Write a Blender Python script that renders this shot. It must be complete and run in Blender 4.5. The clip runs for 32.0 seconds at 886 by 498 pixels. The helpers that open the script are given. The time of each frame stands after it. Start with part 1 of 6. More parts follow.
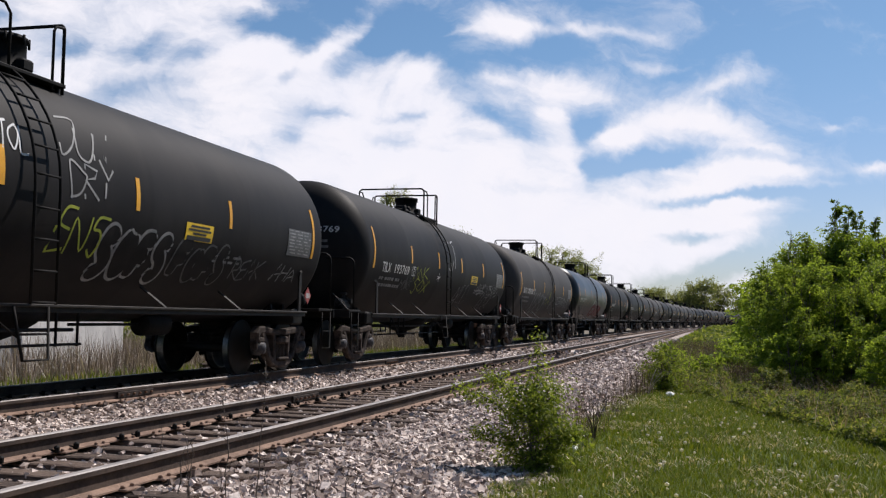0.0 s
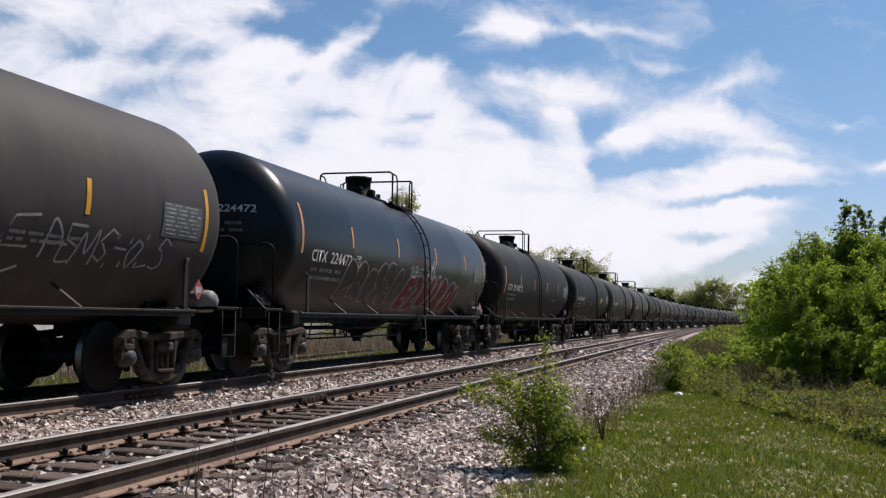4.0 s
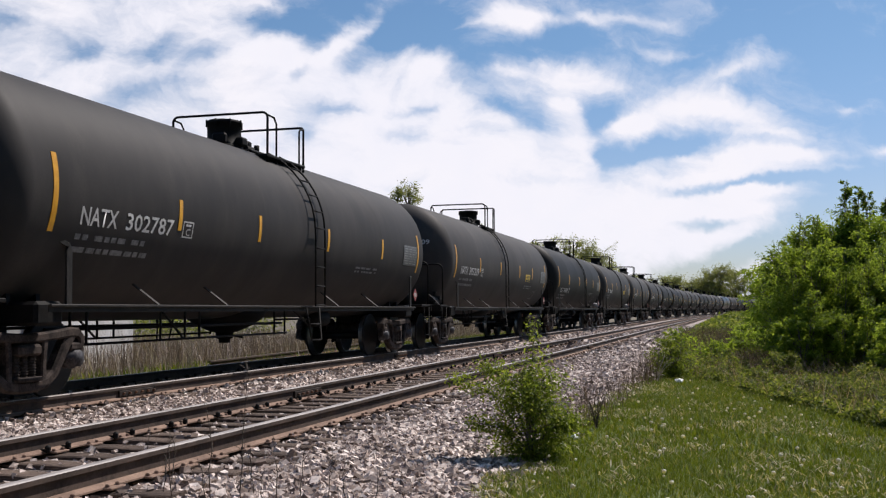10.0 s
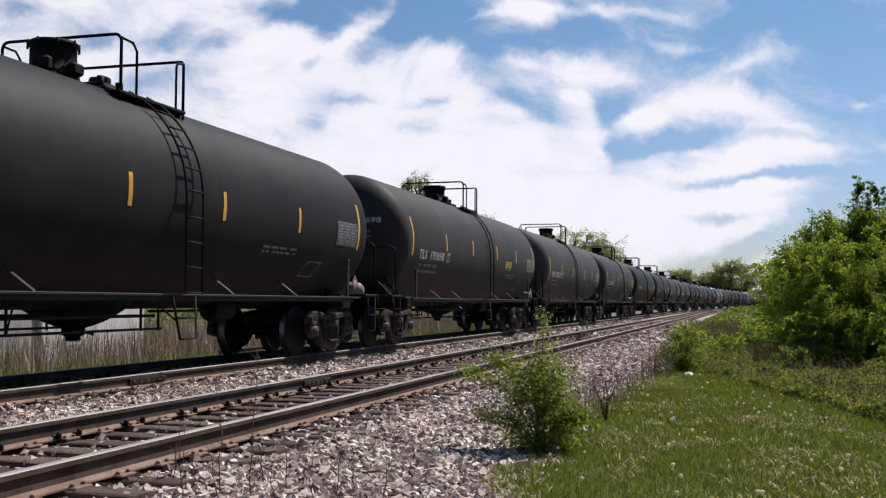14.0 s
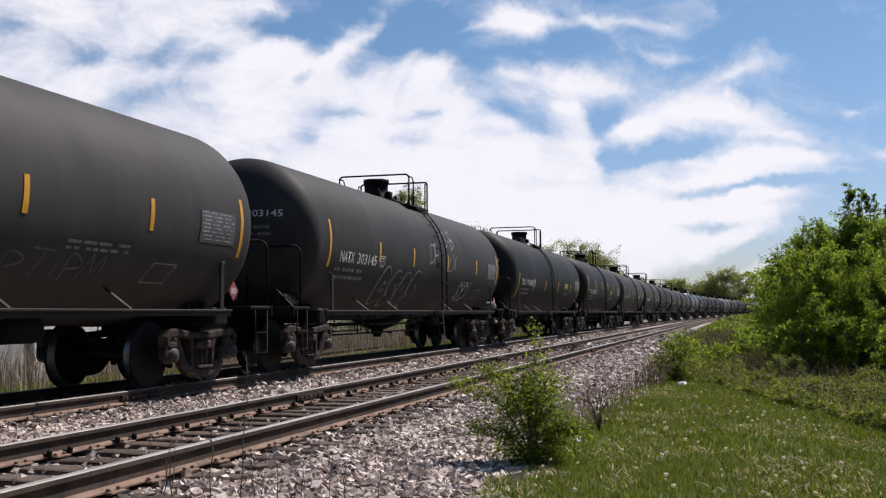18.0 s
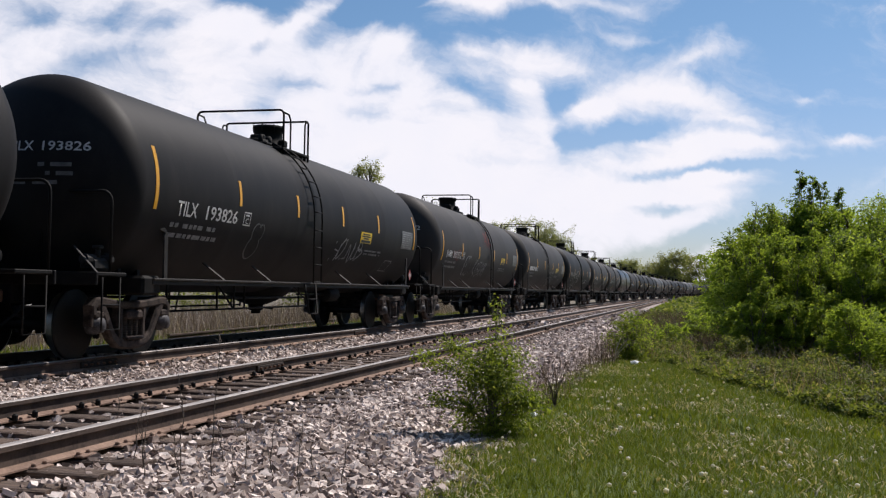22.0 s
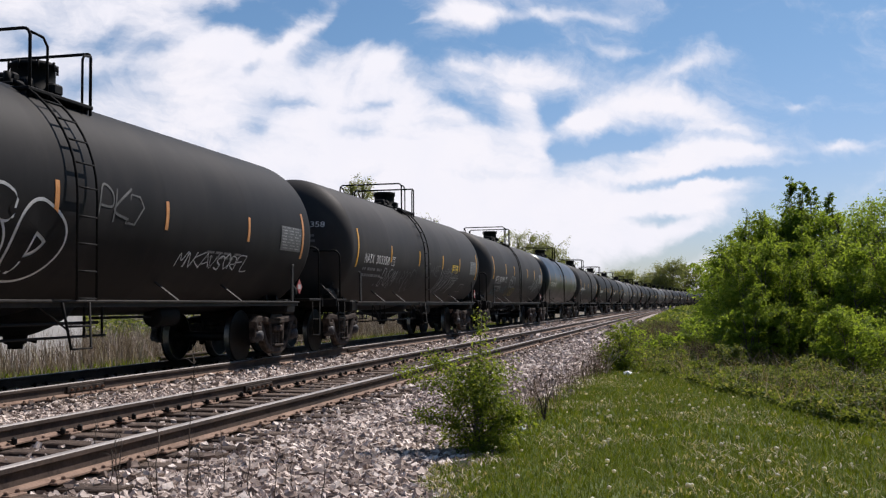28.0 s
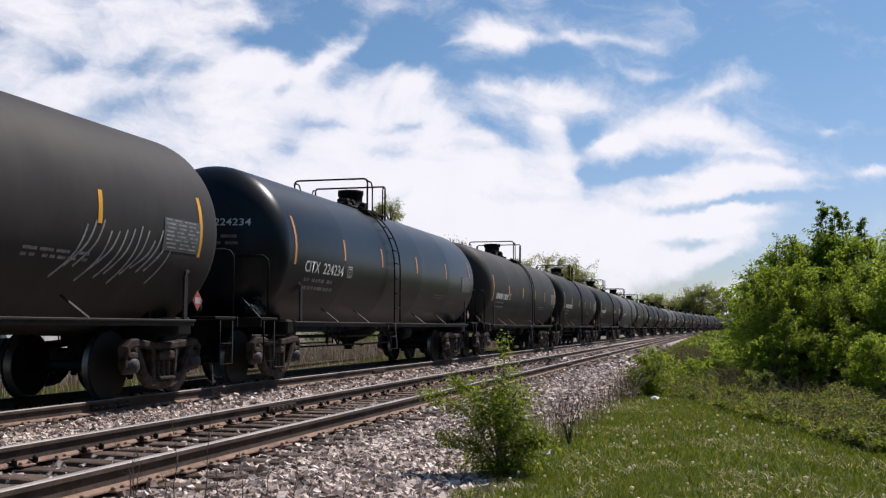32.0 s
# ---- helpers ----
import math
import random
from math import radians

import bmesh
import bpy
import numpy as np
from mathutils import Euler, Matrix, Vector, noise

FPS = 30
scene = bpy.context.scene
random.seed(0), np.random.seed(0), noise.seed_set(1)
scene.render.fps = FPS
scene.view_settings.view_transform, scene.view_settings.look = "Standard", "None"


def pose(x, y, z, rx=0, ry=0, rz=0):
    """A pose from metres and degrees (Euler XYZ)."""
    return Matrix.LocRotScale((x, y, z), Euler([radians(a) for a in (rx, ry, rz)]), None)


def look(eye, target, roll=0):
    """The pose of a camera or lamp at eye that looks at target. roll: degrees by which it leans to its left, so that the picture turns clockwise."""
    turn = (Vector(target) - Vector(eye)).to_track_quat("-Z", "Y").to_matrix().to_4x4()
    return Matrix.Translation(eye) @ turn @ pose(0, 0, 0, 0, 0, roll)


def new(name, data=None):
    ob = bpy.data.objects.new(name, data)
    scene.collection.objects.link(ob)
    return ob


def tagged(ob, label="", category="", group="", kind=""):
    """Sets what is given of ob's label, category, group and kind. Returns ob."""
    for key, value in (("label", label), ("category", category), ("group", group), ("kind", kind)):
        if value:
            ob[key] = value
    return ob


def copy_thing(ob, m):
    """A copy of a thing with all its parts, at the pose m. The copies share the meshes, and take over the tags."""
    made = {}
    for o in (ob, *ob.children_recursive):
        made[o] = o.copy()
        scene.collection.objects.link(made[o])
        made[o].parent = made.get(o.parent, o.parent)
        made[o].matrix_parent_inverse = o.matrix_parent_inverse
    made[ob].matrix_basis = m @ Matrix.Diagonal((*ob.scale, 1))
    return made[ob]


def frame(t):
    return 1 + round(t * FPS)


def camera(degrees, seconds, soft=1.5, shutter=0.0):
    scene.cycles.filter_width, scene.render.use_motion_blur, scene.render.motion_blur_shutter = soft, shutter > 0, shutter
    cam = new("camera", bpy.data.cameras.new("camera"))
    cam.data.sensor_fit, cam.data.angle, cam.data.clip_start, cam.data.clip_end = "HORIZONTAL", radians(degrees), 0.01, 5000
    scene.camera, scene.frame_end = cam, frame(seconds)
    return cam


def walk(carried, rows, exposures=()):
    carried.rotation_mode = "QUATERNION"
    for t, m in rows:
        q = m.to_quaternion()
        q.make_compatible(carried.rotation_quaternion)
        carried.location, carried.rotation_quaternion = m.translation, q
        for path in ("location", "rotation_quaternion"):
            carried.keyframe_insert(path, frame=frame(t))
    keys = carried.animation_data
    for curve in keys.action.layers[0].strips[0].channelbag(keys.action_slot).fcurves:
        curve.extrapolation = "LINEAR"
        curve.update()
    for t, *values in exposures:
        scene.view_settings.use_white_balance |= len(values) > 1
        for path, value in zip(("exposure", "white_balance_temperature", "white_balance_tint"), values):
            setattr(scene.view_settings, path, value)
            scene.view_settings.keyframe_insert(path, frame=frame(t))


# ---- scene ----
cam = camera(46.0, 32.0, soft=1.25)


def aim(x, y, z, yaw, pitch, roll):
    a, p = radians(yaw), radians(pitch)
    way = Vector((-math.sin(a) * math.cos(p), math.cos(a) * math.cos(p), math.sin(p)))
    eye = Vector((x, y, z))
    return look(eye, eye + way, roll)


# seconds, x, y, z, yaw, pitch, roll: a camera held by hand beside the track, z = 0 at rail height
PATH = [
    (0.0, -0.166, -0.215, 1.038, 14.69, 3.76, 1.04),
    (0.5, -0.169, -0.216, 1.045, 14.75, 3.67, 1.07),
    (1.0, -0.163, -0.222, 1.041, 14.88, 3.39, 0.82),
    (1.5, -0.164, -0.210, 1.038, 15.03, 3.38, 0.59),
    (2.0, -0.168, -0.213, 1.041, 15.09, 3.38, 0.73),
    (2.5, -0.176, -0.206, 1.042, 15.17, 3.47, 0.73),
    (3.0, -0.168, -0.193, 1.037, 14.99, 3.61, 0.73),
    (3.5, -0.157, -0.214, 1.043, 15.04, 3.69, 0.80),
    (5.5, -0.146, -0.200, 1.044, 15.62, 4.32, 0.69),
    (6.0, -0.143, -0.198, 1.043, 15.68, 4.59, 0.55),
    (6.5, -0.142, -0.207, 1.046, 15.63, 4.80, 0.43),
    (7.0, -0.142, -0.220, 1.047, 15.67, 4.76, 0.62),
    (7.5, -0.144, -0.218, 1.047, 15.70, 4.78, 0.57),
    (8.0, -0.139, -0.197, 1.041, 15.57, 4.74, 0.27),
    (8.5, -0.103, -0.151, 1.036, 15.24, 4.57, -0.05),
    (9.0, -0.039, -0.094, 1.024, 15.28, 4.11, -0.34),
    (9.5, -0.018, -0.033, 1.019, 15.31, 3.53, -0.08),
    (10.0, 0.004, -0.015, 1.006, 15.54, 3.39, -0.32),
    (10.5, 0.011, 0.007, 1.005, 15.57, 3.15, -0.24),
    (11.0, 0.021, 0.016, 1.008, 15.37, 3.18, -0.16),
    (11.5, 0.031, 0.022, 1.001, 15.51, 3.05, 0.05),
    (12.0, 0.012, 0.024, 1.004, 15.51, 2.85, -0.00),
    (12.5, 0.003, 0.012, 1.006, 15.49, 2.75, 0.20),
    (13.0, 0.000, 0.000, 1.007, 16.15, 3.00, 0.18),
    (13.5, -0.000, -0.009, 1.006, 16.20, 3.01, 0.17),
    (14.0, -0.002, -0.017, 1.004, 16.09, 2.93, 0.22),
    (14.5, -0.006, 0.000, 1.009, 16.04, 2.93, 0.27),
    (16.5, 0.011, -0.001, 1.008, 16.02, 3.56, -0.27),
    (17.0, 0.014, 0.010, 1.008, 15.88, 3.50, -0.42),
    (17.5, 0.025, 0.008, 1.008, 15.84, 3.61, -0.60),
    (18.0, 0.024, -0.001, 1.005, 15.75, 3.59, -0.47),
    (18.5, 0.024, 0.002, 1.010, 15.73, 3.58, -0.40),
    (19.0, 0.027, 0.008, 1.007, 15.62, 3.73, -0.42),
    (19.5, 0.037, -0.017, 1.005, 15.49, 3.77, -0.38),
    (20.0, 0.031, -0.005, 1.005, 15.36, 3.53, 0.13),
    (20.5, 0.029, -0.013, 1.005, 15.18, 3.32, 0.92),
    (21.0, 0.023, -0.038, 0.995, 14.71, 3.03, 0.99),
    (21.5, -0.016, -0.129, 1.003, 14.16, 2.61, 0.87),
    (22.0, -0.026, -0.217, 1.000, 13.24, 2.26, 0.90),
    (22.5, -0.029, -0.241, 1.004, 12.96, 2.46, 0.78),
    (23.0, -0.028, -0.246, 1.009, 12.48, 2.78, 0.91),
    (23.5, -0.020, -0.250, 1.004, 12.56, 3.04, 0.59),
    (24.0, -0.028, -0.253, 1.009, 12.58, 3.10, 0.68),
    (24.5, -0.032, -0.237, 1.011, 12.68, 3.36, 0.80),
    (26.5, -0.040, -0.249, 1.003, 12.76, 3.13, 0.13),
    (27.0, -0.027, -0.212, 1.010, 12.97, 3.03, -0.10),
    (27.5, 0.018, -0.132, 1.006, 12.86, 3.10, -0.60),
    (28.0, 0.082, -0.088, 0.994, 13.05, 3.10, -0.54),
    (28.5, 0.096, -0.054, 0.997, 13.29, 3.13, -0.25),
    (29.0, 0.109, -0.042, 0.990, 13.68, 3.14, -0.08),
    (29.5, 0.106, -0.025, 0.988, 13.87, 3.09, -0.14),
    (30.0, 0.099, -0.007, 0.989, 14.16, 3.37, -0.12),
    (30.5, 0.097, 0.005, 0.989, 14.39, 3.44, -0.20),
    (31.0, 0.102, 0.015, 0.988, 14.53, 3.79, -0.09),
    (31.5, 0.104, -0.001, 0.994, 14.56, 4.03, 0.27),
    (32.0, 0.099, -0.001, 0.994, 14.60, 4.31, 0.10),
]
walk(cam, [(t, aim(*r)) for t, *r in PATH], exposures=[(0.0, 0.0, 6500, 15), (32.0, 0.0, 6500, 15)])

# ---- plan (metres; y runs along the tracks, x to the lineside) ----
NEAR_X, TRAIN_X = -4.90, -8.785          # centre lines of the two tracks
CURVE_Y, CURVE_R = 110.0, 1571.0         # the line bends away to the right from here
CAR_LENGTH = 17.564
TANK_R, TANK_Z = 1.53, 2.42


def bend(y):
    return max(y - CURVE_Y, 0.0) ** 2 / (2 * CURVE_R)


def heading(y):
    return -math.degrees(math.atan(max(y - CURVE_Y, 0.0) / CURVE_R))


# ---- light ----
SUN = Vector((0.30, 0.54, 0.79)).normalized()
world = bpy.data.worlds.new("sky")
scene.world = world
world.use_nodes = True


class Nodes:
    """Short hand for building a node tree."""

    def __init__(self, tree):
        self.t = tree

    def n(self, kind, **kw):
        node = self.t.nodes.new(kind)
        for key, value in kw.items():
            if key in ("operation", "data_type", "blend_type"):
                if key == "operation":
                    node.operation = value
                elif key == "data_type":
                    node.data_type = value
                else:
                    node.blend_type = value
        return node

    def put(self, socket, value):
        if isinstance(value, bpy.types.NodeSocket):
            self.t.links.new(value, socket)
        elif value is not None:
            socket.default_value = value

    def math(self, op, a, b=None, c=None, clamp=False):
        node = self.n("ShaderNodeMath", operation=op)
        node.use_clamp = clamp
        for s, v in zip(node.inputs, (a, b, c)):
            self.put(s, v)
        return node.outputs[0]

    def dot(self, a, b):
        node = self.n("ShaderNodeVectorMath", operation="DOT_PRODUCT")
        self.put(node.inputs[0], a)
        self.put(node.inputs[1], b)
        return node.outputs["Value"]

    def xyz(self, x, y, z):
        node = self.n("ShaderNodeCombineXYZ")
        for s, v in zip(node.inputs, (x, y, z)):
            self.put(s, v)
        return node.outputs[0]

    def noise(self, vector, scale, detail=4.0, rough=0.5, distortion=0.0):
        node = self.n("ShaderNodeTexNoise")
        self.put(node.inputs["Vector"], vector)
        node.inputs["Scale"].default_value = scale
        node.inputs["Detail"].default_value = detail
        node.inputs["Roughness"].default_value = rough
        node.inputs["Distortion"].default_value = distortion
        return node.outputs["Fac"]

    def ramp(self, value, a, b, lo=0.0, hi=1.0):
        node = self.n("ShaderNodeMapRange")
        node.interpolation_type = "SMOOTHSTEP"
        for s, v in zip(node.inputs, (value, a, b, lo, hi)):
            self.put(s, v)
        return node.outputs[0]

    def mix(self, fac, a, b):
        node = self.n("ShaderNodeMix", data_type="RGBA")
        self.put(node.inputs[0], fac)
        self.put(node.inputs[6], a if isinstance(a, bpy.types.NodeSocket) else (*a, 1))
        self.put(node.inputs[7], b if isinstance(b, bpy.types.NodeSocket) else (*b, 1))
        return node.outputs[2]

    def scaled(self, vector, s):
        node = self.n("ShaderNodeVectorMath", operation="MULTIPLY")
        self.put(node.inputs[0], vector)
        node.inputs[1].default_value = s
        return node.outputs[0]


def make_sky():
    w = Nodes(world.node_tree)
    for node in list(w.t.nodes):
        w.t.nodes.remove(node)
    out = w.n("ShaderNodeOutputWorld")
    sky = w.n("ShaderNodeTexSky")
    sky.sky_type = "NISHITA"
    sky.sun_disc = False
    sky.sun_elevation = math.asin(SUN.z)
    sky.sun_rotation = math.atan2(SUN.x, SUN.y)
    sky.air_density, sky.dust_density, sky.ozone_density = 1.0, 0.6, 2.0
    way = w.n("ShaderNodeTexCoord").outputs["Generated"]
    # sky chart: east-west and height angles (as tangents) about the line's heading
    m = aim(0, 0, 0, 16.15, 3.0, 0.18).to_3x3()
    right, up, ahead = m.col[0], m.col[1], -m.col[2]
    depth = w.math("MAXIMUM", w.dot(way, ahead), 0.06)
    a = w.math("DIVIDE", w.dot(way, right), depth)
    b = w.math("DIVIDE", w.dot(way, up), depth)
    warp_v = w.xyz(a, b, 0.3)
    w1 = w.math("SUBTRACT", w.noise(warp_v, 11.0, 5.0, 0.6), 0.5)
    w2 = w.math("SUBTRACT", w.noise(w.xyz(b, a, 4.7), 11.0, 5.0, 0.6), 0.5)
    aw = w.math("MULTIPLY_ADD", w1, 0.070, a)
    bw = w.math("MULTIPLY_ADD", w2, 0.046, b)

    def bank(u, v, ru, rv, turn, weight):
        """One soft-edged patch of cloud (or of clear sky, weight < 0)."""
        ca, sa = math.cos(radians(turn)), math.sin(radians(turn))
        da, db = w.math("SUBTRACT", aw, u), w.math("SUBTRACT", bw, v)
        p = w.math("MULTIPLY_ADD", da, ca / ru, w.math("MULTIPLY", db, sa / ru))
        q = w.math("MULTIPLY_ADD", db, ca / rv, w.math("MULTIPLY", da, -sa / rv))
        r2 = w.math("ADD", w.math("MULTIPLY", p, p), w.math("MULTIPLY", q, q))
        return w.math("MULTIPLY", w.math("EXPONENT", w.math("MULTIPLY", r2, -1.0)), weight)

    # the broad sheet of cloud lies below an upper edge that steps down to the right
    edge = w.ramp(aw, -0.19, -0.115, 0.345, 0.190)
    for x0, x1, drop in ((-0.005, 0.05, -0.050), (0.13, 0.17, -0.055), (0.18, 0.26, 0.015)):
        edge = w.math("ADD", edge, w.ramp(aw, x0, x1, 0.0, drop))
    sheet = w.ramp(w.math("SUBTRACT", edge, bw), -0.035, 0.035, 0.0, 1.0)
    total = w.math("MULTIPLY", sheet, w.math("MULTIPLY", w.ramp(aw, 0.30, 0.43, 1.0, 0.1), w.ramp(aw, -0.20, 0.02, 0.74, 1.0)))
    for patch in (
        bank(0.084, 0.227, 0.0422, 0.0195, 6, 1.15), bank(0.166, 0.224, 0.0596, 0.0060, -3, 0.50), bank(0.025, 0.218, 0.0379, 0.0054, 12, 0.35),
        bank(0.122, 0.175, 0.0476, 0.0141, 3, 0.85), bank(0.166, 0.163, 0.0271, 0.0130, -10, 0.55), bank(0.128, 0.148, 0.0184, 0.0087, 0, 0.70),
        bank(0.071, 0.173, 0.0217, 0.0049, 5, 0.35), bank(0.241, 0.147, 0.0487, 0.0227, 15, 1.00), bank(0.296, 0.133, 0.0433, 0.0152, -8, 0.80),
        bank(0.187, 0.126, 0.0271, 0.0130, 15, 0.80), bank(0.304, 0.178, 0.0379, 0.0081, 12, 0.40), bank(0.334, 0.115, 0.0325, 0.0049, -6, 0.35),
        bank(0.231, 0.192, 0.0173, 0.0049, 0, 0.40), bank(-0.086, 0.212, 0.0487, 0.0087, 40, 0.80), bank(-0.005, 0.179, 0.0217, 0.0130, 0, 0.60),
        bank(-0.024, 0.198, 0.0217, 0.0081, 30, 0.30), bank(0.393, 0.142, 0.0152, 0.0038, 0, 0.30), bank(0.455, 0.097, 0.0260, 0.0070, 2, 0.75), bank(0.350, 0.094, 0.0596, 0.0076, -2, 0.50),
        bank(0.315, 0.059, 0.0433, 0.0060, 2, 0.75), bank(0.306, 0.041, 0.0433, 0.0054, 3, 0.45), bank(0.398, 0.079, 0.0217, 0.0032, 0, 0.25), bank(0.047, 0.128, 0.0217, 0.0076, 0, 0.30),
        bank(0.136, 0.113, 0.0217, 0.0076, 0, 0.25),
    ):
        total = w.math("ADD", total, patch)
    for hole in (
        bank(-0.154, 0.225, 0.0298, 0.0173, -15, -0.90), bank(-0.211, 0.198, 0.0189, 0.0108, 20, -0.35), bank(-0.016, 0.214, 0.0325, 0.0189, 0, -0.70),
        bank(-0.132, 0.173, 0.0119, 0.0065, 30, -0.60), bank(-0.100, 0.142, 0.0336, 0.0092, -5, -0.62), bank(-0.120, 0.121, 0.0119, 0.0087, 0, -0.55),
        bank(-0.005, 0.140, 0.0217, 0.0060, 10, -0.50), bank(-0.021, 0.114, 0.0325, 0.0081, -5, -0.36), bank(-0.078, 0.187, 0.0162, 0.0097, 40, -0.30),
        bank(-0.276, 0.159, 0.0433, 0.0108, 10, -0.42), bank(-0.343, 0.198, 0.0244, 0.0119, 0, -0.40), bank(-0.262, 0.201, 0.0217, 0.0108, 20, -0.40),
        bank(-0.411, 0.225, 0.0162, 0.0135, 0, -0.40), bank(0.066, 0.141, 0.0271, 0.0087, -10, -0.50), bank(0.098, 0.124, 0.0162, 0.0087, -30, -0.38),
        bank(0.163, 0.133, 0.0189, 0.0087, 20, -0.38), bank(0.204, 0.095, 0.0406, 0.0070, 14, -0.72), bank(0.236, 0.109, 0.0271, 0.0076, 10, -0.70),
        bank(0.163, 0.097, 0.0119, 0.0049, -10, -0.45), bank(0.250, 0.061, 0.0282, 0.0054, 3, -0.80), bank(0.301, 0.070, 0.0514, 0.0043, 4, -0.85),
        bank(0.355, 0.068, 0.0325, 0.0054, 0, -0.60), bank(0.260, 0.029, 0.0336, 0.0060, 2, -0.95), bank(0.274, -0.010, 0.0640, 0.0150, 16, -1.35),
        bank(0.238, -0.030, 0.0380, 0.0110, 8, -1.10), bank(0.323, 0.006, 0.0325, 0.0108, 10, -0.40), bank(0.361, 0.033, 0.0325, 0.0195, 0, -0.35),
        bank(0.409, 0.052, 0.0325, 0.0195, 0, -0.35), bank(0.377, 0.227, 0.0514, 0.0195, 0, -0.50), bank(0.025, 0.103, 0.0135, 0.0043, 0, -0.30), bank(0.079, 0.074, 0.0325, 0.0038, 0, -0.20),
    ):
        total = w.math("ADD", total, hole)
    fine = w.noise(w.xyz(w.math("MULTIPLY", aw, 0.62), bw, 1.3), 16.0, 7.0, 0.60, 0.5)
    wisp = w.noise(w.xyz(w.math("ADD", w.math("MULTIPLY", aw, 0.45), w.math("MULTIPLY", bw, 0.5)), bw, 8.1), 34.0, 5.0, 0.6)
    view = w.math("ADD", total, w.math("ADD", w.math("MULTIPLY_ADD", fine, 1.7, -0.85), w.math("MULTIPLY_ADD", wisp, 0.8, -0.40)))
    view = w.ramp(view, -0.06, 1.02)
    # the rest of the sky carries the same broken cloud
    rest = w.ramp(w.noise(way, 3.2, 6.0, 0.6, 0.5), 0.56, 0.85)
    front = w.ramp(w.dot(way, ahead), 0.72, 0.85)
    cover = w.math("ADD", w.math("MULTIPLY", view, front), w.math("MULTIPLY", rest, w.math("SUBTRACT", 1.0, front)))
    bg, cloud, both = w.n("ShaderNodeBackground"), w.n("ShaderNodeBackground"), w.n("ShaderNodeMixShader")
    tint = w.n("ShaderNodeMix", data_type="RGBA", blend_type="MULTIPLY")
    tint.inputs[0].default_value = 1.0
    w.put(tint.inputs[6], sky.outputs[0])
    high = w.n("ShaderNodeSeparateXYZ")
    w.put(high.inputs[0], way)
    w.put(tint.inputs[7], w.mix(w.ramp(high.outputs[2], 0.05, 0.28), (0.87, 0.95, 1.15), (0.75, 0.99, 1.12)))
    w.put(bg.inputs[0], tint.outputs[2])
    bg.inputs[1].default_value = 0.081
    shade = w.noise(w.xyz(aw, bw, 5.5), 9.0, 4.0, 0.55)
    w.put(cloud.inputs[0], w.mix(shade, (0.84, 0.88, 0.97), (1.0, 0.985, 0.99)))
    cloud.inputs[1].default_value = 0.98
    w.put(both.inputs[0], cover)
    w.put(both.inputs[1], bg.outputs[0])
    w.put(both.inputs[2], cloud.outputs[0])
    w.put(out.inputs[0], both.outputs[0])


make_sky()
sun = new("sun", bpy.data.lights.new("sun", "SUN"))
sun.data.energy, sun.data.angle, sun.data.color = 5.5, radians(0.53), (1.0, 0.955, 0.88)
sun.matrix_world = look(SUN * 50, (0, 0, 0))

# ---- mesh helpers ----


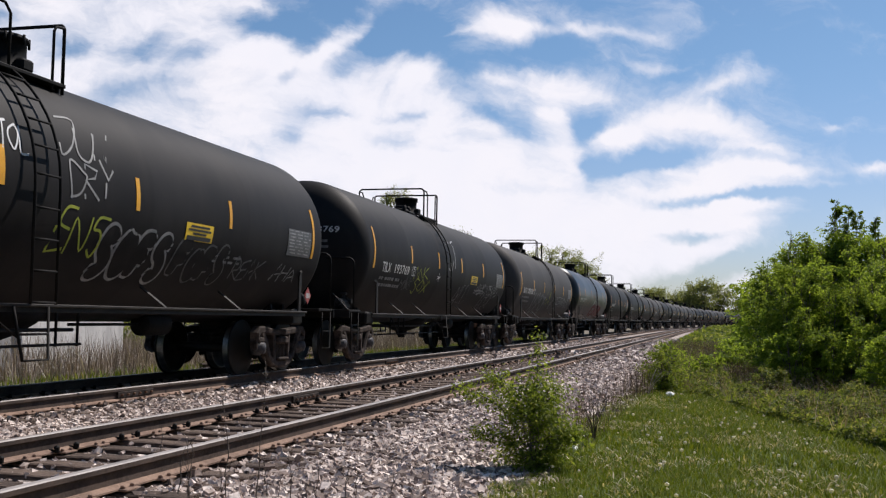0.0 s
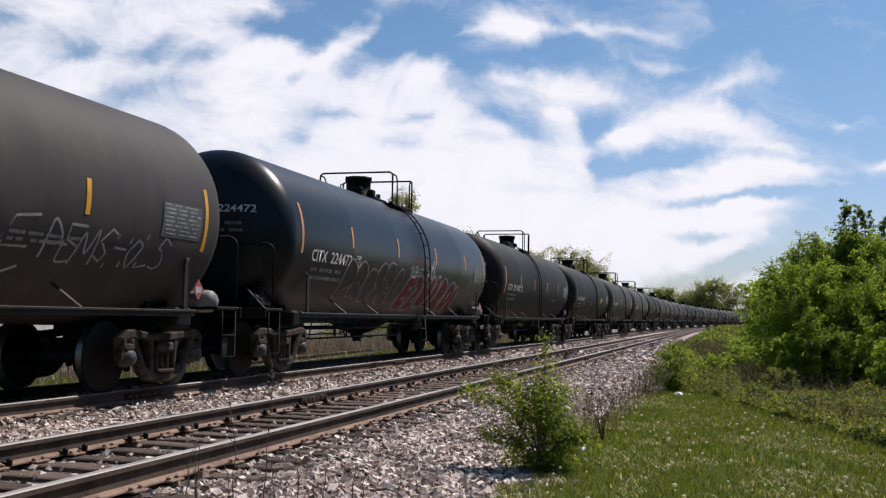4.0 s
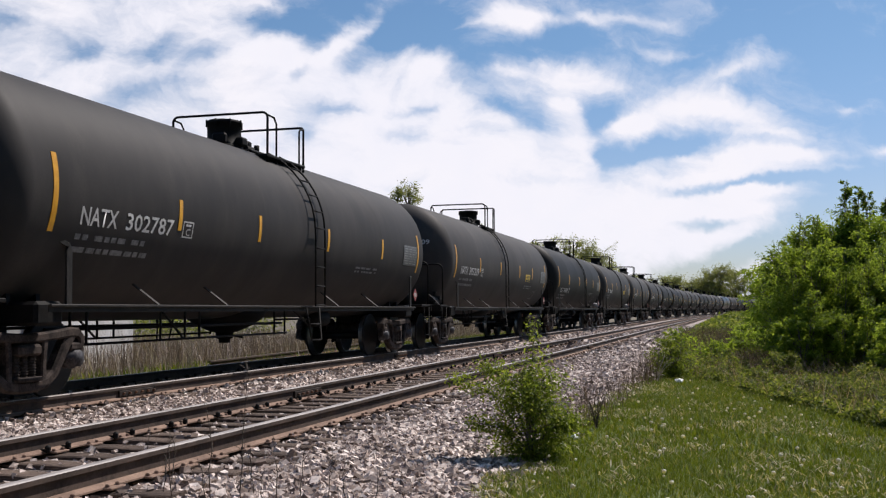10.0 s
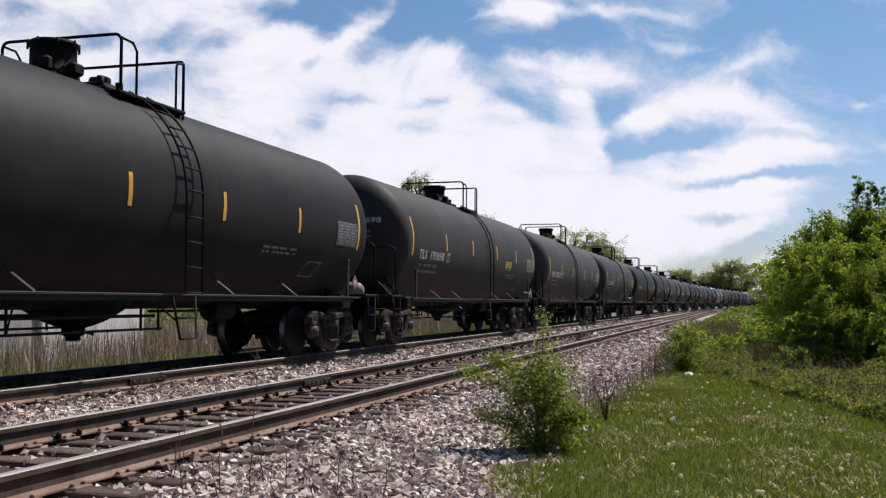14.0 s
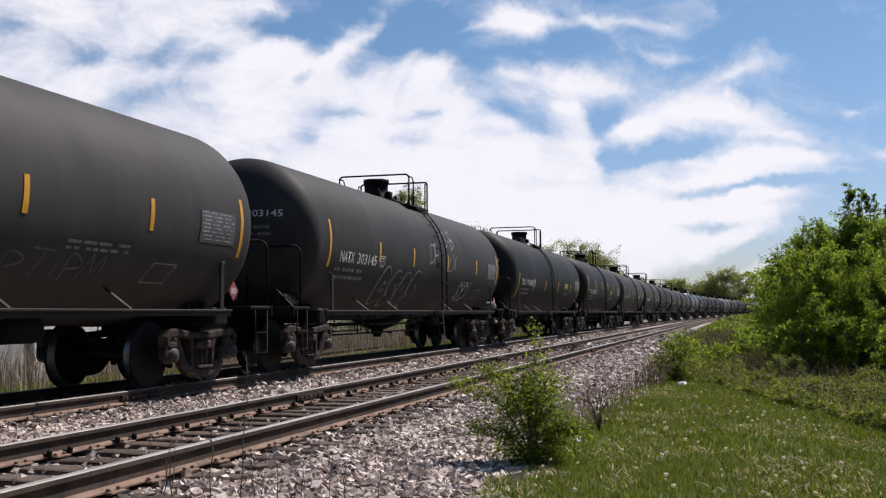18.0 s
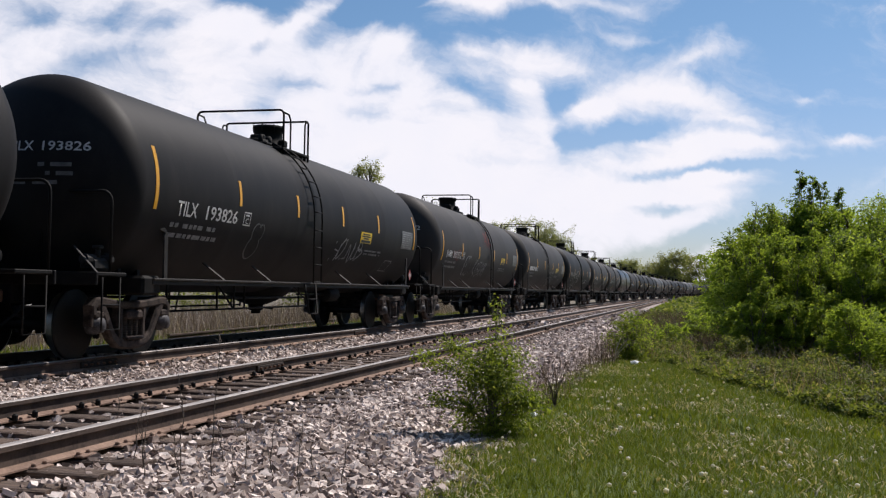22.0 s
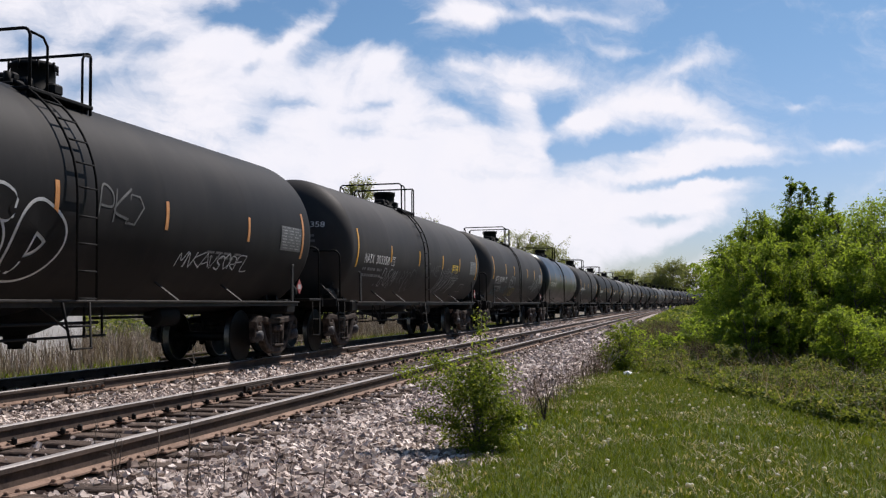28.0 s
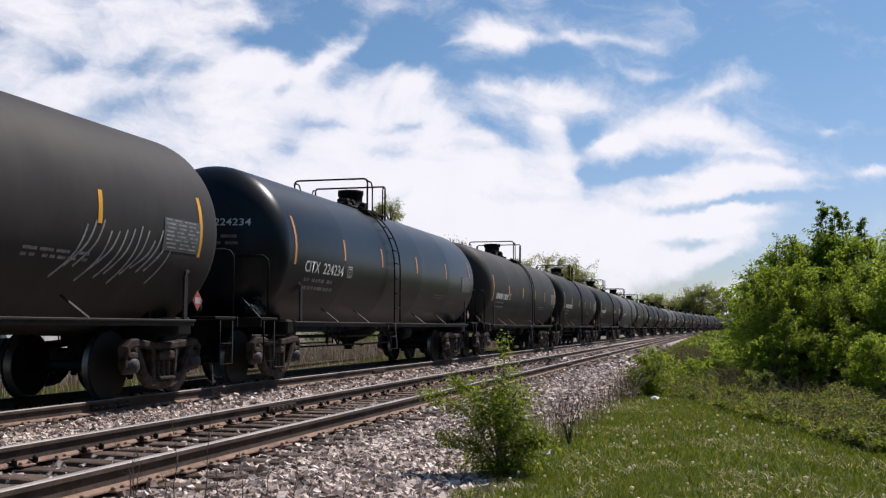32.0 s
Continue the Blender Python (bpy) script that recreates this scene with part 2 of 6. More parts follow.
class G:
    """Collects faces for one mesh."""

    def __init__(self):
        self.v, self.f, self.m, self.s = [], [], [], []

    def add(self, verts, faces, mat=0, smooth=False):
        k = len(self.v)
        self.v += [tuple(p) for p in verts]
        self.f += [tuple(k + i for i in f) for f in faces]
        self.m += [mat] * len(faces)
        self.s += [smooth] * len(faces)
        return self

    def box(self, c, size, mat=0, chamfer=None, turn=None):
        """A box with chamfered edges; turn is a 3x3 matrix."""
        h = [s / 2 for s in size]
        e = min(h) * 0.3 if chamfer is None else min(chamfer, min(h) * 0.9)
        verts, index = [], {}
        for sx in (-1, 1):
            for sy in (-1, 1):
                for sz in (-1, 1):
                    for ax in range(3):
                        p = [sx * h[0], sy * h[1], sz * h[2]]
                        for o in range(3):
                            if o != ax:
                                p[o] -= (sx, sy, sz)[o] * e
                        index[sx, sy, sz, ax] = len(verts)
                        p = Vector(p)
                        verts.append((turn @ p if turn else p) + Vector(c))
        faces = []
        for ax in range(3):
            o1, o2 = (ax + 1) % 3, (ax + 2) % 3
            for s in (-1, 1):
                ring = []
                for a, b in ((-1, -1), (1, -1), (1, 1), (-1, 1)):
                    k = [0, 0, 0]
                    k[ax], k[o1], k[o2] = s, a, b
                    ring.append(index[(*k, ax)])
                faces.append(ring if s > 0 else ring[::-1])
            for a in (-1, 1):
                for b in (-1, 1):
                    k0, k1 = [0, 0, 0], [0, 0, 0]
                    k0[ax], k0[o1], k0[o2] = -1, a, b
                    k1[ax], k1[o1], k1[o2] = 1, a, b
                    q = [index[(*k0, o1)], index[(*k1, o1)], index[(*k1, o2)], index[(*k0, o2)]]
                    faces.append(q if a * b < 0 else q[::-1])
        for sx in (-1, 1):
            for sy in (-1, 1):
                for sz in (-1, 1):
                    q = [index[sx, sy, sz, 0], index[sx, sy, sz, 1], index[sx, sy, sz, 2]]
                    faces.append(q if sx * sy * sz > 0 else q[::-1])
        return self.add(verts, faces, mat)

    def tube(self, pts, r, n=7, mat=0, caps=True, smooth=True):
        """A round bar along a line of points; r may be one radius or one for each point."""
        pts = [Vector(p) for p in pts]
        rs = r if isinstance(r, (list, tuple)) else [r] * len(pts)
        verts, faces, side = [], [], None
        for i, p in enumerate(pts):
            d = (pts[min(i + 1, len(pts) - 1)] - pts[max(i - 1, 0)]).normalized()
            if side is None:
                side = d.orthogonal().normalized()
            side = (side - d * side.dot(d)).normalized()
            other = d.cross(side)
            verts += [p + rs[i] * (math.cos(t) * side + math.sin(t) * other) for t in (2 * math.pi * j / n for j in range(n))]
        for i in range(len(pts) - 1):
            for j in range(n):
                k = (j + 1) % n
                faces.append((i * n + j, i * n + k, (i + 1) * n + k, (i + 1) * n + j))
        self.add(verts, faces, mat, smooth)
        if caps:
            k = len(self.v) - len(verts)
            self.f += [tuple(range(k + n - 1, k - 1, -1)), tuple(range(len(self.v) - n, len(self.v)))]
            self.m += [mat] * 2
            self.s += [False] * 2
        return self

    def lathe(self, profile, origin=(0, 0, 0), axis="y", n=24, mat=0, smooth=True):
        """Turns (radius, height) pairs about an axis through origin."""
        o, verts, faces = Vector(origin), [], []
        for r, hgt in profile:
            for j in range(n):
                t = 2 * math.pi * j / n
                c, s = r * math.cos(t), r * math.sin(t)
                p = {"x": (hgt, c, s), "y": (s, hgt, c), "z": (c, s, hgt)}[axis]
                verts.append(o + Vector(p))
        for i in range(len(profile) - 1):
            for j in range(n):
                k = (j + 1) % n
                faces.append((i * n + j, i * n + k, (i + 1) * n + k, (i + 1) * n + j))
        if profile[0][0] > 1e-4:
            faces.append(tuple(range(n - 1, -1, -1)))
        if profile[-1][0] > 1e-4:
            faces.append(tuple(range((len(profile) - 1) * n, len(profile) * n)))
        return self.add(verts, faces, mat, smooth)

    def plate(self, outline, x0, x1, mat=0):
        """A flat piece: a (y, z) outline, from x0 to x1."""
        n = len(outline)
        verts = [(x0, y, z) for y, z in outline] + [(x1, y, z) for y, z in outline]
        faces = [tuple(range(n - 1, -1, -1)), tuple(range(n, 2 * n))]
        faces += [(i, (i + 1) % n, n + (i + 1) % n, n + i) for i in range(n)]
        return self.add(verts, faces, mat)

    def bar(self, p, q, wide, high, mat=0, up=(1, 0, 0)):
        """A rectangular bar from p to q; wide along 'up', high across it."""
        p, q = Vector(p), Vector(q)
        d = q - p
        y = d.normalized()
        x = (Vector(up) - y * Vector(up).dot(y)).normalized()
        turn = Matrix((x, y, x.cross(y))).transposed()
        return self.box((p + q) / 2, (wide, d.length, high), mat, None, turn)

    def strap(self, line, halves, wide, mat=0):
        """A cast member: a chamfered box section swept along (y, z) points, wide in x."""
        verts, faces, n = [], [], 8
        for i, (y, z) in enumerate(line):
            a, b = line[max(i - 1, 0)], line[min(i + 1, len(line) - 1)]
            d = Vector((b[0] - a[0], b[1] - a[1])).normalized()
            h, w = (halves[i] if isinstance(halves, (list, tuple)) else halves), wide / 2
            c = min(h, w) * 0.4
            for px, q in ((-w, -h + c), (-w, h - c), (-w + c, h), (w - c, h), (w, h - c), (w, -h + c), (w - c, -h), (-w + c, -h)):
                verts.append((px, y - d.y * q, z + d.x * q))
        for i in range(len(line) - 1):
            faces += [(i * n + j, i * n + (j + 1) % n, (i + 1) * n + (j + 1) % n, (i + 1) * n + j) for j in range(n)]
        faces += [tuple(range(n - 1, -1, -1)), tuple(range(len(verts) - n, len(verts)))]
        return self.add(verts, faces, mat)

    def mesh(self, name, mats):
        me = bpy.data.meshes.new(name)
        me.from_pydata(self.v, [], self.f)
        for m in mats if isinstance(mats, (list, tuple)) else [mats]:
            me.materials.append(m)
        me.polygons.foreach_set("material_index", self.m)
        me.polygons.foreach_set("use_smooth", self.s)
        me.update()
        return me


def part(name, g, mats, parent, label="", at=None):
    ob = new(name, g if isinstance(g, bpy.types.Mesh) else g.mesh(name, mats))
    ob.parent = parent
    if at is not None:
        ob.matrix_basis = at
    return tagged(ob, label) if label else ob


def thing(name, label, category, group="", kind="", at=None):
    ob = new(name)
    ob.empty_display_size = 0.2
    if at is not None:
        ob.matrix_basis = at
    return tagged(ob, label, category, group, kind)


def soup(name, verts, faces, mats, smooth=False):
    """A mesh from arrays: verts (n, 3), faces (m, k) all of k corners."""
    verts, faces = np.asarray(verts, np.float32), np.asarray(faces, np.int32)
    me = bpy.data.meshes.new(name)
    m, k = faces.shape
    me.vertices.add(len(verts))
    me.vertices.foreach_set("co", verts.ravel())
    me.loops.add(m * k)
    me.loops.foreach_set("vertex_index", faces.ravel())
    me.polygons.add(m)
    me.polygons.foreach_set("loop_start", np.arange(0, m * k, k, dtype=np.int32))
    me.polygons.foreach_set("use_smooth", np.full(m, smooth))
    for mat in mats if isinstance(mats, (list, tuple)) else [mats]:
        me.materials.append(mat)
    me.update(calc_edges=True)
    return me


# ---- materials ----


def material(name, rough=0.6, metal=0.0):
    m = bpy.data.materials.new(name)
    m.use_nodes = True
    w = Nodes(m.node_tree)
    p = m.node_tree.nodes["Principled BSDF"]
    p.inputs["Roughness"].default_value = rough
    p.inputs["Metallic"].default_value = metal
    return m, w, p


def bump(w, p, height, strength, distance):
    node = w.n("ShaderNodeBump")
    node.inputs["Strength"].default_value = strength
    node.inputs["Distance"].default_value = distance
    w.put(node.inputs["Height"], height)
    w.put(p.inputs["Normal"], node.outputs[0])


def surface(name, dark, light, scale=4.0, rough=0.7, metal=0.0, grain=60.0, relief=0.15, depth=0.004, vary=0.0, stretch=(1, 1, 1), gloss=0.3):
    """Two-tone surface: blotches at one scale, grain at another, fine relief."""
    m, w, p = material(name, rough, metal)
    p.inputs["Specular IOR Level"].default_value = gloss
    pos = w.scaled(w.n("ShaderNodeTexCoord").outputs["Object"], stretch)
    big, small = w.noise(pos, scale, 5.0, 0.6), w.noise(pos, grain, 3.0, 0.6)
    fac = w.ramp(w.math("ADD", w.math("MULTIPLY", big, 0.65), w.math("MULTIPLY", small, 0.35)), 0.33, 0.67)
    if vary:
        rnd = w.n("ShaderNodeObjectInfo").outputs["Random"]
        fac = w.math("ADD", fac, w.math("MULTIPLY_ADD", rnd, 2 * vary, -vary), clamp=True)
    w.put(p.inputs["Base Color"], w.mix(fac, dark, light))
    w.put(p.inputs["Roughness"], w.math("MULTIPLY_ADD", big, 0.3, rough - 0.15))
    bump(w, p, small, relief, depth)
    return m


def island_material(name, stops, rough=0.85, translucent=0.0, grain=0.0):
    """Colours spread over the islands of a joined mesh; leaves let light through."""
    m, w, p = material(name, rough)
    rnd = w.n("ShaderNodeNewGeometry").outputs["Random Per Island"]
    ramp = w.n("ShaderNodeValToRGB")
    while len(ramp.color_ramp.elements) < len(stops):
        ramp.color_ramp.elements.new(0.5)
    for e, (pos, col) in zip(ramp.color_ramp.elements, stops):
        e.position, e.color = pos, (*col, 1)
    w.put(ramp.inputs[0], rnd)
    col = ramp.outputs[0]
    if grain:
        pos = w.n("ShaderNodeTexCoord").outputs["Object"]
        node = w.n("ShaderNodeMix", data_type="RGBA", blend_type="MULTIPLY")
        node.inputs[0].default_value = 1.0
        w.put(node.inputs[6], col)
        g1 = w.ramp(w.noise(pos, grain, 3.0, 0.6), 0.3, 0.7, 0.72, 1.1)
        w.put(node.inputs[7], w.xyz(g1, g1, g1))
        col = node.outputs[2]
    w.put(p.inputs["Base Color"], col)
    p.inputs["Specular IOR Level"].default_value = 0.18
    if translucent:
        tr, mx = w.n("ShaderNodeBsdfTranslucent"), w.n("ShaderNodeMixShader")
        br = w.n("ShaderNodeMix", data_type="RGBA", blend_type="MULTIPLY")
        br.inputs[0].default_value = 1.0
        w.put(br.inputs[6], col)
        br.inputs[7].default_value = (1.5, 1.35, 0.6, 1)
        w.put(tr.inputs[0], br.outputs[2])
        mx.inputs[0].default_value = translucent
        w.put(mx.inputs[1], p.outputs[0])
        w.put(mx.inputs[2], tr.outputs[0])
        w.put(m.node_tree.nodes["Material Output"].inputs[0], mx.outputs[0])
    return m


def tank_paint(name, dark, light, rough, dust, gloss):
    """Painted plate: faint vertical run marks, road dust, plate-wide tone."""
    m, w, p = material(name, rough)
    pos = w.n("ShaderNodeTexCoord").outputs["Object"]
    broad = w.noise(pos, 0.55, 4.0, 0.55)
    runs = w.noise(w.scaled(pos, (1.0, 1.5, 0.6)), 1.3, 5.0, 0.6)
    fine = w.noise(pos, 38.0, 3.0, 0.6)
    fac = w.ramp(w.math("ADD", w.math("MULTIPLY", broad, 0.7), w.math("MULTIPLY", runs, 0.3)), 0.34, 0.68)
    base = w.mix(fac, dark, light)
    dusty = w.math("MULTIPLY", w.ramp(w.math("ADD", w.math("MULTIPLY", runs, 0.7), w.math("MULTIPLY", fine, 0.3)), 0.44, 0.74), dust)
    rnd = w.n("ShaderNodeObjectInfo").outputs["Random"]
    dusty = w.math("MULTIPLY", dusty, w.math("MULTIPLY_ADD", rnd, 0.9, 0.55))
    w.put(p.inputs["Base Color"], w.mix(dusty, base, (0.17, 0.145, 0.12)))
    w.put(p.inputs["Roughness"], w.math("ADD", w.math("MULTIPLY_ADD", broad, 0.10, rough - 0.05), w.math("MULTIPLY", dusty, 0.2)))
    p.inputs["Specular IOR Level"].default_value = gloss
    bump(w, p, fine, 0.05, 0.002)
    return m


MAT = {
    "black": tank_paint("tank_black_paint", (0.0100, 0.0091, 0.0090), (0.0172, 0.0156, 0.0153), 0.60, 0.05, 0.12),
    "brown": tank_paint("tank_dusty_paint", (0.0315, 0.0286, 0.0275), (0.0455, 0.0414, 0.0393), 0.62, 0.07, 0.12),
    "dusty": tank_paint("tank_pale_dusty_paint", (0.043, 0.0392, 0.0376), (0.061, 0.0556, 0.0530), 0.64, 0.08, 0.12),
    "gloss": tank_paint("tank_gloss_paint", (0.005, 0.007, 0.010), (0.008, 0.010, 0.014), 0.34, 0.03, 0.24),
    "grey": tank_paint("tank_grey_paint", (0.040, 0.039, 0.039), (0.058, 0.056, 0.055), 0.6, 0.08, 0.3),
    "iron": surface("black_ironwork", (0.004, 0.0038, 0.0037), (0.012, 0.011, 0.0105), 5.0, 0.7, 0.0, 40, 0.2, gloss=0.12),
    "sill": surface("dusty_sill_paint", (0.010, 0.0092, 0.0086), (0.034, 0.030, 0.027), 6.0, 0.65, 0.0, 50, 0.2, gloss=0.18),
    "cast": surface("rusty_cast_steel", (0.012, 0.0092, 0.008), (0.078, 0.061, 0.053), 6.0, 0.85, 0.0, 45, 0.6, gloss=0.12),
    "wheel": surface("wheel_steel", (0.005, 0.0045, 0.0042), (0.014, 0.0115, 0.0095), 6.0, 0.6, 0.2, 30, 0.3),
    "tread": surface("polished_tread", (0.16, 0.155, 0.15), (0.34, 0.33, 0.32), 8.0, 0.34, 0.9, 60, 0.1),
    "bearing": surface("bearing_cap_steel", (0.014, 0.013, 0.014), (0.085, 0.082, 0.088), 14.0, 0.6, 0.1, 60, 0.4, gloss=0.2),
    "stripe": surface("amber_reflective_tape", (0.55, 0.25, 0.02), (0.72, 0.36, 0.03), 6.0, 0.4, 0.0, 90, 0.1, vary=0.3),
    "stripe_dull": surface("worn_ochre_tape", (0.16, 0.10, 0.02), (0.32, 0.20, 0.03), 6.0, 0.5, 0.0, 40, 0.1),
    "stripe_salmon": surface("faded_orange_tape", (0.42, 0.17, 0.05), (0.62, 0.29, 0.11), 6.0, 0.45, 0.0, 40, 0.1),
    "letter": surface("weathered_white_paint", (0.38, 0.37, 0.36), (0.66, 0.65, 0.63), 7.0, 0.6, 0.0, 40, 0.1),
    "stencil": surface("faded_stencil_paint", (0.10, 0.10, 0.10), (0.30, 0.29, 0.28), 9.0, 0.7, 0.0, 30, 0.1),
    "panel": surface("printed_panel_white", (0.06, 0.06, 0.06), (0.11, 0.11, 0.11), 8.0, 0.5, 0.0, 60, 0.1),
    "ink": surface("black_ink", (0.02, 0.02, 0.02), (0.05, 0.05, 0.05), 9.0, 0.6),
    "yellow": surface("yellow_decal", (0.62, 0.40, 0.02), (0.80, 0.55, 0.04), 7.0, 0.5, 0.0, 60, 0.1),
    "placard": surface("red_placard", (0.20, 0.040, 0.036), (0.34, 0.085, 0.078), 9.0, 0.5),
    "placard_white": surface("white_placard_print", (0.28, 0.27, 0.26), (0.46, 0.44, 0.43), 9.0, 0.5),
    "white": surface("white_spray_paint", (0.50, 0.50, 0.50), (0.72, 0.72, 0.72), 6.0, 0.7, 0.0, 50),
    "chalk": surface("pale_grey_spray_paint", (0.16, 0.16, 0.16), (0.36, 0.36, 0.35), 5.0, 0.7, 0.0, 50),
    "faint": surface("worn_grey_spray_paint", (0.06, 0.06, 0.06), (0.15, 0.15, 0.145), 5.0, 0.7, 0.0, 50),
    "lime": surface("lime_spray_paint", (0.22, 0.26, 0.03), (0.42, 0.46, 0.06), 5.0, 0.7, 0.0, 50),
    "ochre": surface("ochre_spray_paint", (0.24, 0.18, 0.03), (0.38, 0.30, 0.06), 5.0, 0.7, 0.0, 50),
    "orange": surface("orange_spray_paint", (0.20, 0.06, 0.02), (0.36, 0.10, 0.03), 5.0, 0.7, 0.0, 50),
    "pink": surface("pink_spray_paint", (0.20, 0.14, 0.13), (0.36, 0.27, 0.25), 5.0, 0.7, 0.0, 50),
    "teal": surface("teal_spray_paint", (0.03, 0.09, 0.10), (0.06, 0.16, 0.18), 5.0, 0.7, 0.0, 50),
    "moss": surface("dull_green_spray_paint", (0.030, 0.042, 0.014), (0.066, 0.086, 0.030), 5.0, 0.7, 0.0, 50),
    "red": surface("dark_red_spray_paint", (0.11, 0.016, 0.012), (0.20, 0.030, 0.022), 5.0, 0.7, 0.0, 50),
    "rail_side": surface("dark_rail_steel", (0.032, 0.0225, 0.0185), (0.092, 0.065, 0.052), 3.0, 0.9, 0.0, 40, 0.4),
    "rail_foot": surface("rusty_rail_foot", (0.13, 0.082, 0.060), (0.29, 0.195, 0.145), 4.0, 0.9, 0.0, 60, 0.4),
    "rail_top": surface("worn_rail_head", (0.20, 0.18, 0.168), (0.36, 0.325, 0.305), 3.0, 0.55, 0.1, 25, 0.1, stretch=(1, 0.15, 1)),
    "rust": surface("brown_rust", (0.09, 0.045, 0.028), (0.22, 0.120, 0.075), 5.0, 0.85, 0.0, 60, 0.5),
    "tie": surface("weathered_tie_timber", (0.042, 0.029, 0.0225), (0.165, 0.118, 0.092), 7.0, 0.95, 0.0, 28, 0.8, 0.012, 0.25, (0.5, 5.0, 5.0)),
    "pale_dust": surface("pale_dusty_paint", (0.08, 0.075, 0.072), (0.30, 0.285, 0.28), 7.0, 0.6, 0.0, 50, 0.3),
    "bark": surface("grey_bark", (0.075, 0.060, 0.048), (0.20, 0.165, 0.135), 9.0, 0.9, 0.0, 60, 0.6),
    "weed": surface("dark_dry_weed", (0.045, 0.036, 0.030), (0.13, 0.105, 0.085), 9.0, 0.9, 0.0, 60, 0.4),
    "twig": surface("pale_dry_twig", (0.26, 0.22, 0.17), (0.48, 0.42, 0.34), 9.0, 0.9, 0.0, 60, 0.4),
    "wall_white": surface("white_painted_block", (0.48, 0.47, 0.46), (0.74, 0.73, 0.71), 2.0, 0.8, 0.0, 40, 0.4, stretch=(1, 1, 0.4)),
    "wall_grey": surface("grey_sheet_door", (0.26, 0.26, 0.26), (0.40, 0.40, 0.39), 2.0, 0.7, 0.0, 40, 0.3),
    "roof": surface("grey_roof_sheet", (0.18, 0.18, 0.18), (0.30, 0.30, 0.30), 3.0, 0.6, 0.2, 40, 0.3),
    "paper": surface("white_litter", (0.75, 0.74, 0.72), (0.85, 0.84, 0.82), 9.0, 0.7),
}
STONE = island_material("ballast_stone", [(0.0, (0.11, 0.080, 0.066)), (0.25, (0.29, 0.226, 0.193)), (0.65, (0.53, 0.437, 0.386)), (1.0, (0.84, 0.730, 0.66))], 0.9, 0.0, 30.0)
GRASS = island_material("mown_grass", [(0.0, (0.060, 0.088, 0.009)), (0.5, (0.108, 0.152, 0.016)), (0.90, (0.158, 0.195, 0.026)), (1.0, (0.34, 0.30, 0.15))], 0.7, 0.35)
STRAW = island_material("dry_grass", [(0.0, (0.13, 0.105, 0.080)), (0.6, (0.25, 0.205, 0.155)), (1.0, (0.40, 0.345, 0.275))], 0.85, 0.25)
LEAF = island_material("bush_leaf", [(0.0, (0.128, 0.200, 0.030)), (0.4, (0.178, 0.262, 0.043)), (0.8, (0.218, 0.305, 0.058)), (1.0, (0.262, 0.345, 0.085))], 0.6, 0.64)
LEAF_DARK = island_material("tree_leaf", [(0.0, (0.075, 0.125, 0.022)), (0.6, (0.130, 0.200, 0.038)), (1.0, (0.190, 0.265, 0.060))], 0.55, 0.58)
LEAF_MID = island_material("shrub_leaf", [(0.0, (0.080, 0.120, 0.020)), (0.4, (0.145, 0.202, 0.036)), (0.85, (0.195, 0.255, 0.054)), (1.0, (0.30, 0.34, 0.11))], 0.5, 0.6)
LEAF_PALE = island_material("spring_leaf", [(0.0, (0.085, 0.115, 0.040)), (0.6, (0.140, 0.175, 0.066)), (1.0, (0.260, 0.280, 0.130))], 0.6, 0.68)
REED = island_material("grey_brown_reed", [(0.0, (0.085, 0.064, 0.055)), (0.55, (0.225, 0.180, 0.158)), (0.85, (0.37, 0.312, 0.282)), (1.0, (0.66, 0.60, 0.56))], 0.85, 0.12)
BROWN = island_material("dark_dry_stalk", [(0.0, (0.050, 0.036, 0.032)), (0.6, (0.115, 0.084, 0.074)), (1.0, (0.24, 0.19, 0.16))], 0.9, 0.15)
LEAF_FAR = island_material("thin_spring_leaf", [(0.0, (0.120, 0.148, 0.068)), (0.6, (0.185, 0.218, 0.112)), (1.0, (0.27, 0.295, 0.175))], 0.7, 0.66)
WEED_LEAF = island_material("weed_leaf", [(0.0, (0.058, 0.086, 0.017)), (0.5, (0.118, 0.158, 0.037)), (0.9, (0.185, 0.225, 0.070)), (1.0, (0.32, 0.30, 0.18))], 0.6, 0.5)
CLIPPING = island_material("bleached_clippings", [(0.0, (0.24, 0.22, 0.13)), (1.0, (0.52, 0.48, 0.36))], 0.8, 0.3)
FLOWER = island_material("seed_heads", [(0.0, (0.62, 0.60, 0.55)), (1.0, (0.82, 0.80, 0.76))], 0.9, 0.3)

# ---- ground and tracks ----
rng = np.random.default_rng(7)


def ground_z(x):
    """Height of the ground across the line: field, far track bed, near track bed, lawn."""
    xs = [-60, -14, -12.5, -11.6, -10.9, -10.2, -7.6, -6.9, -6.3, -3.5, -2.6, -1.9, -1.2, 2.0, 6.0, 60]
    zs = [-0.70, -0.46, -0.31, -0.275, -0.27, -0.235, -0.225, -0.255, -0.225, -0.225, -0.265, -0.30, -0.28, -0.27, -0.40, -0.9]
    return np.interp(x, xs, zs)


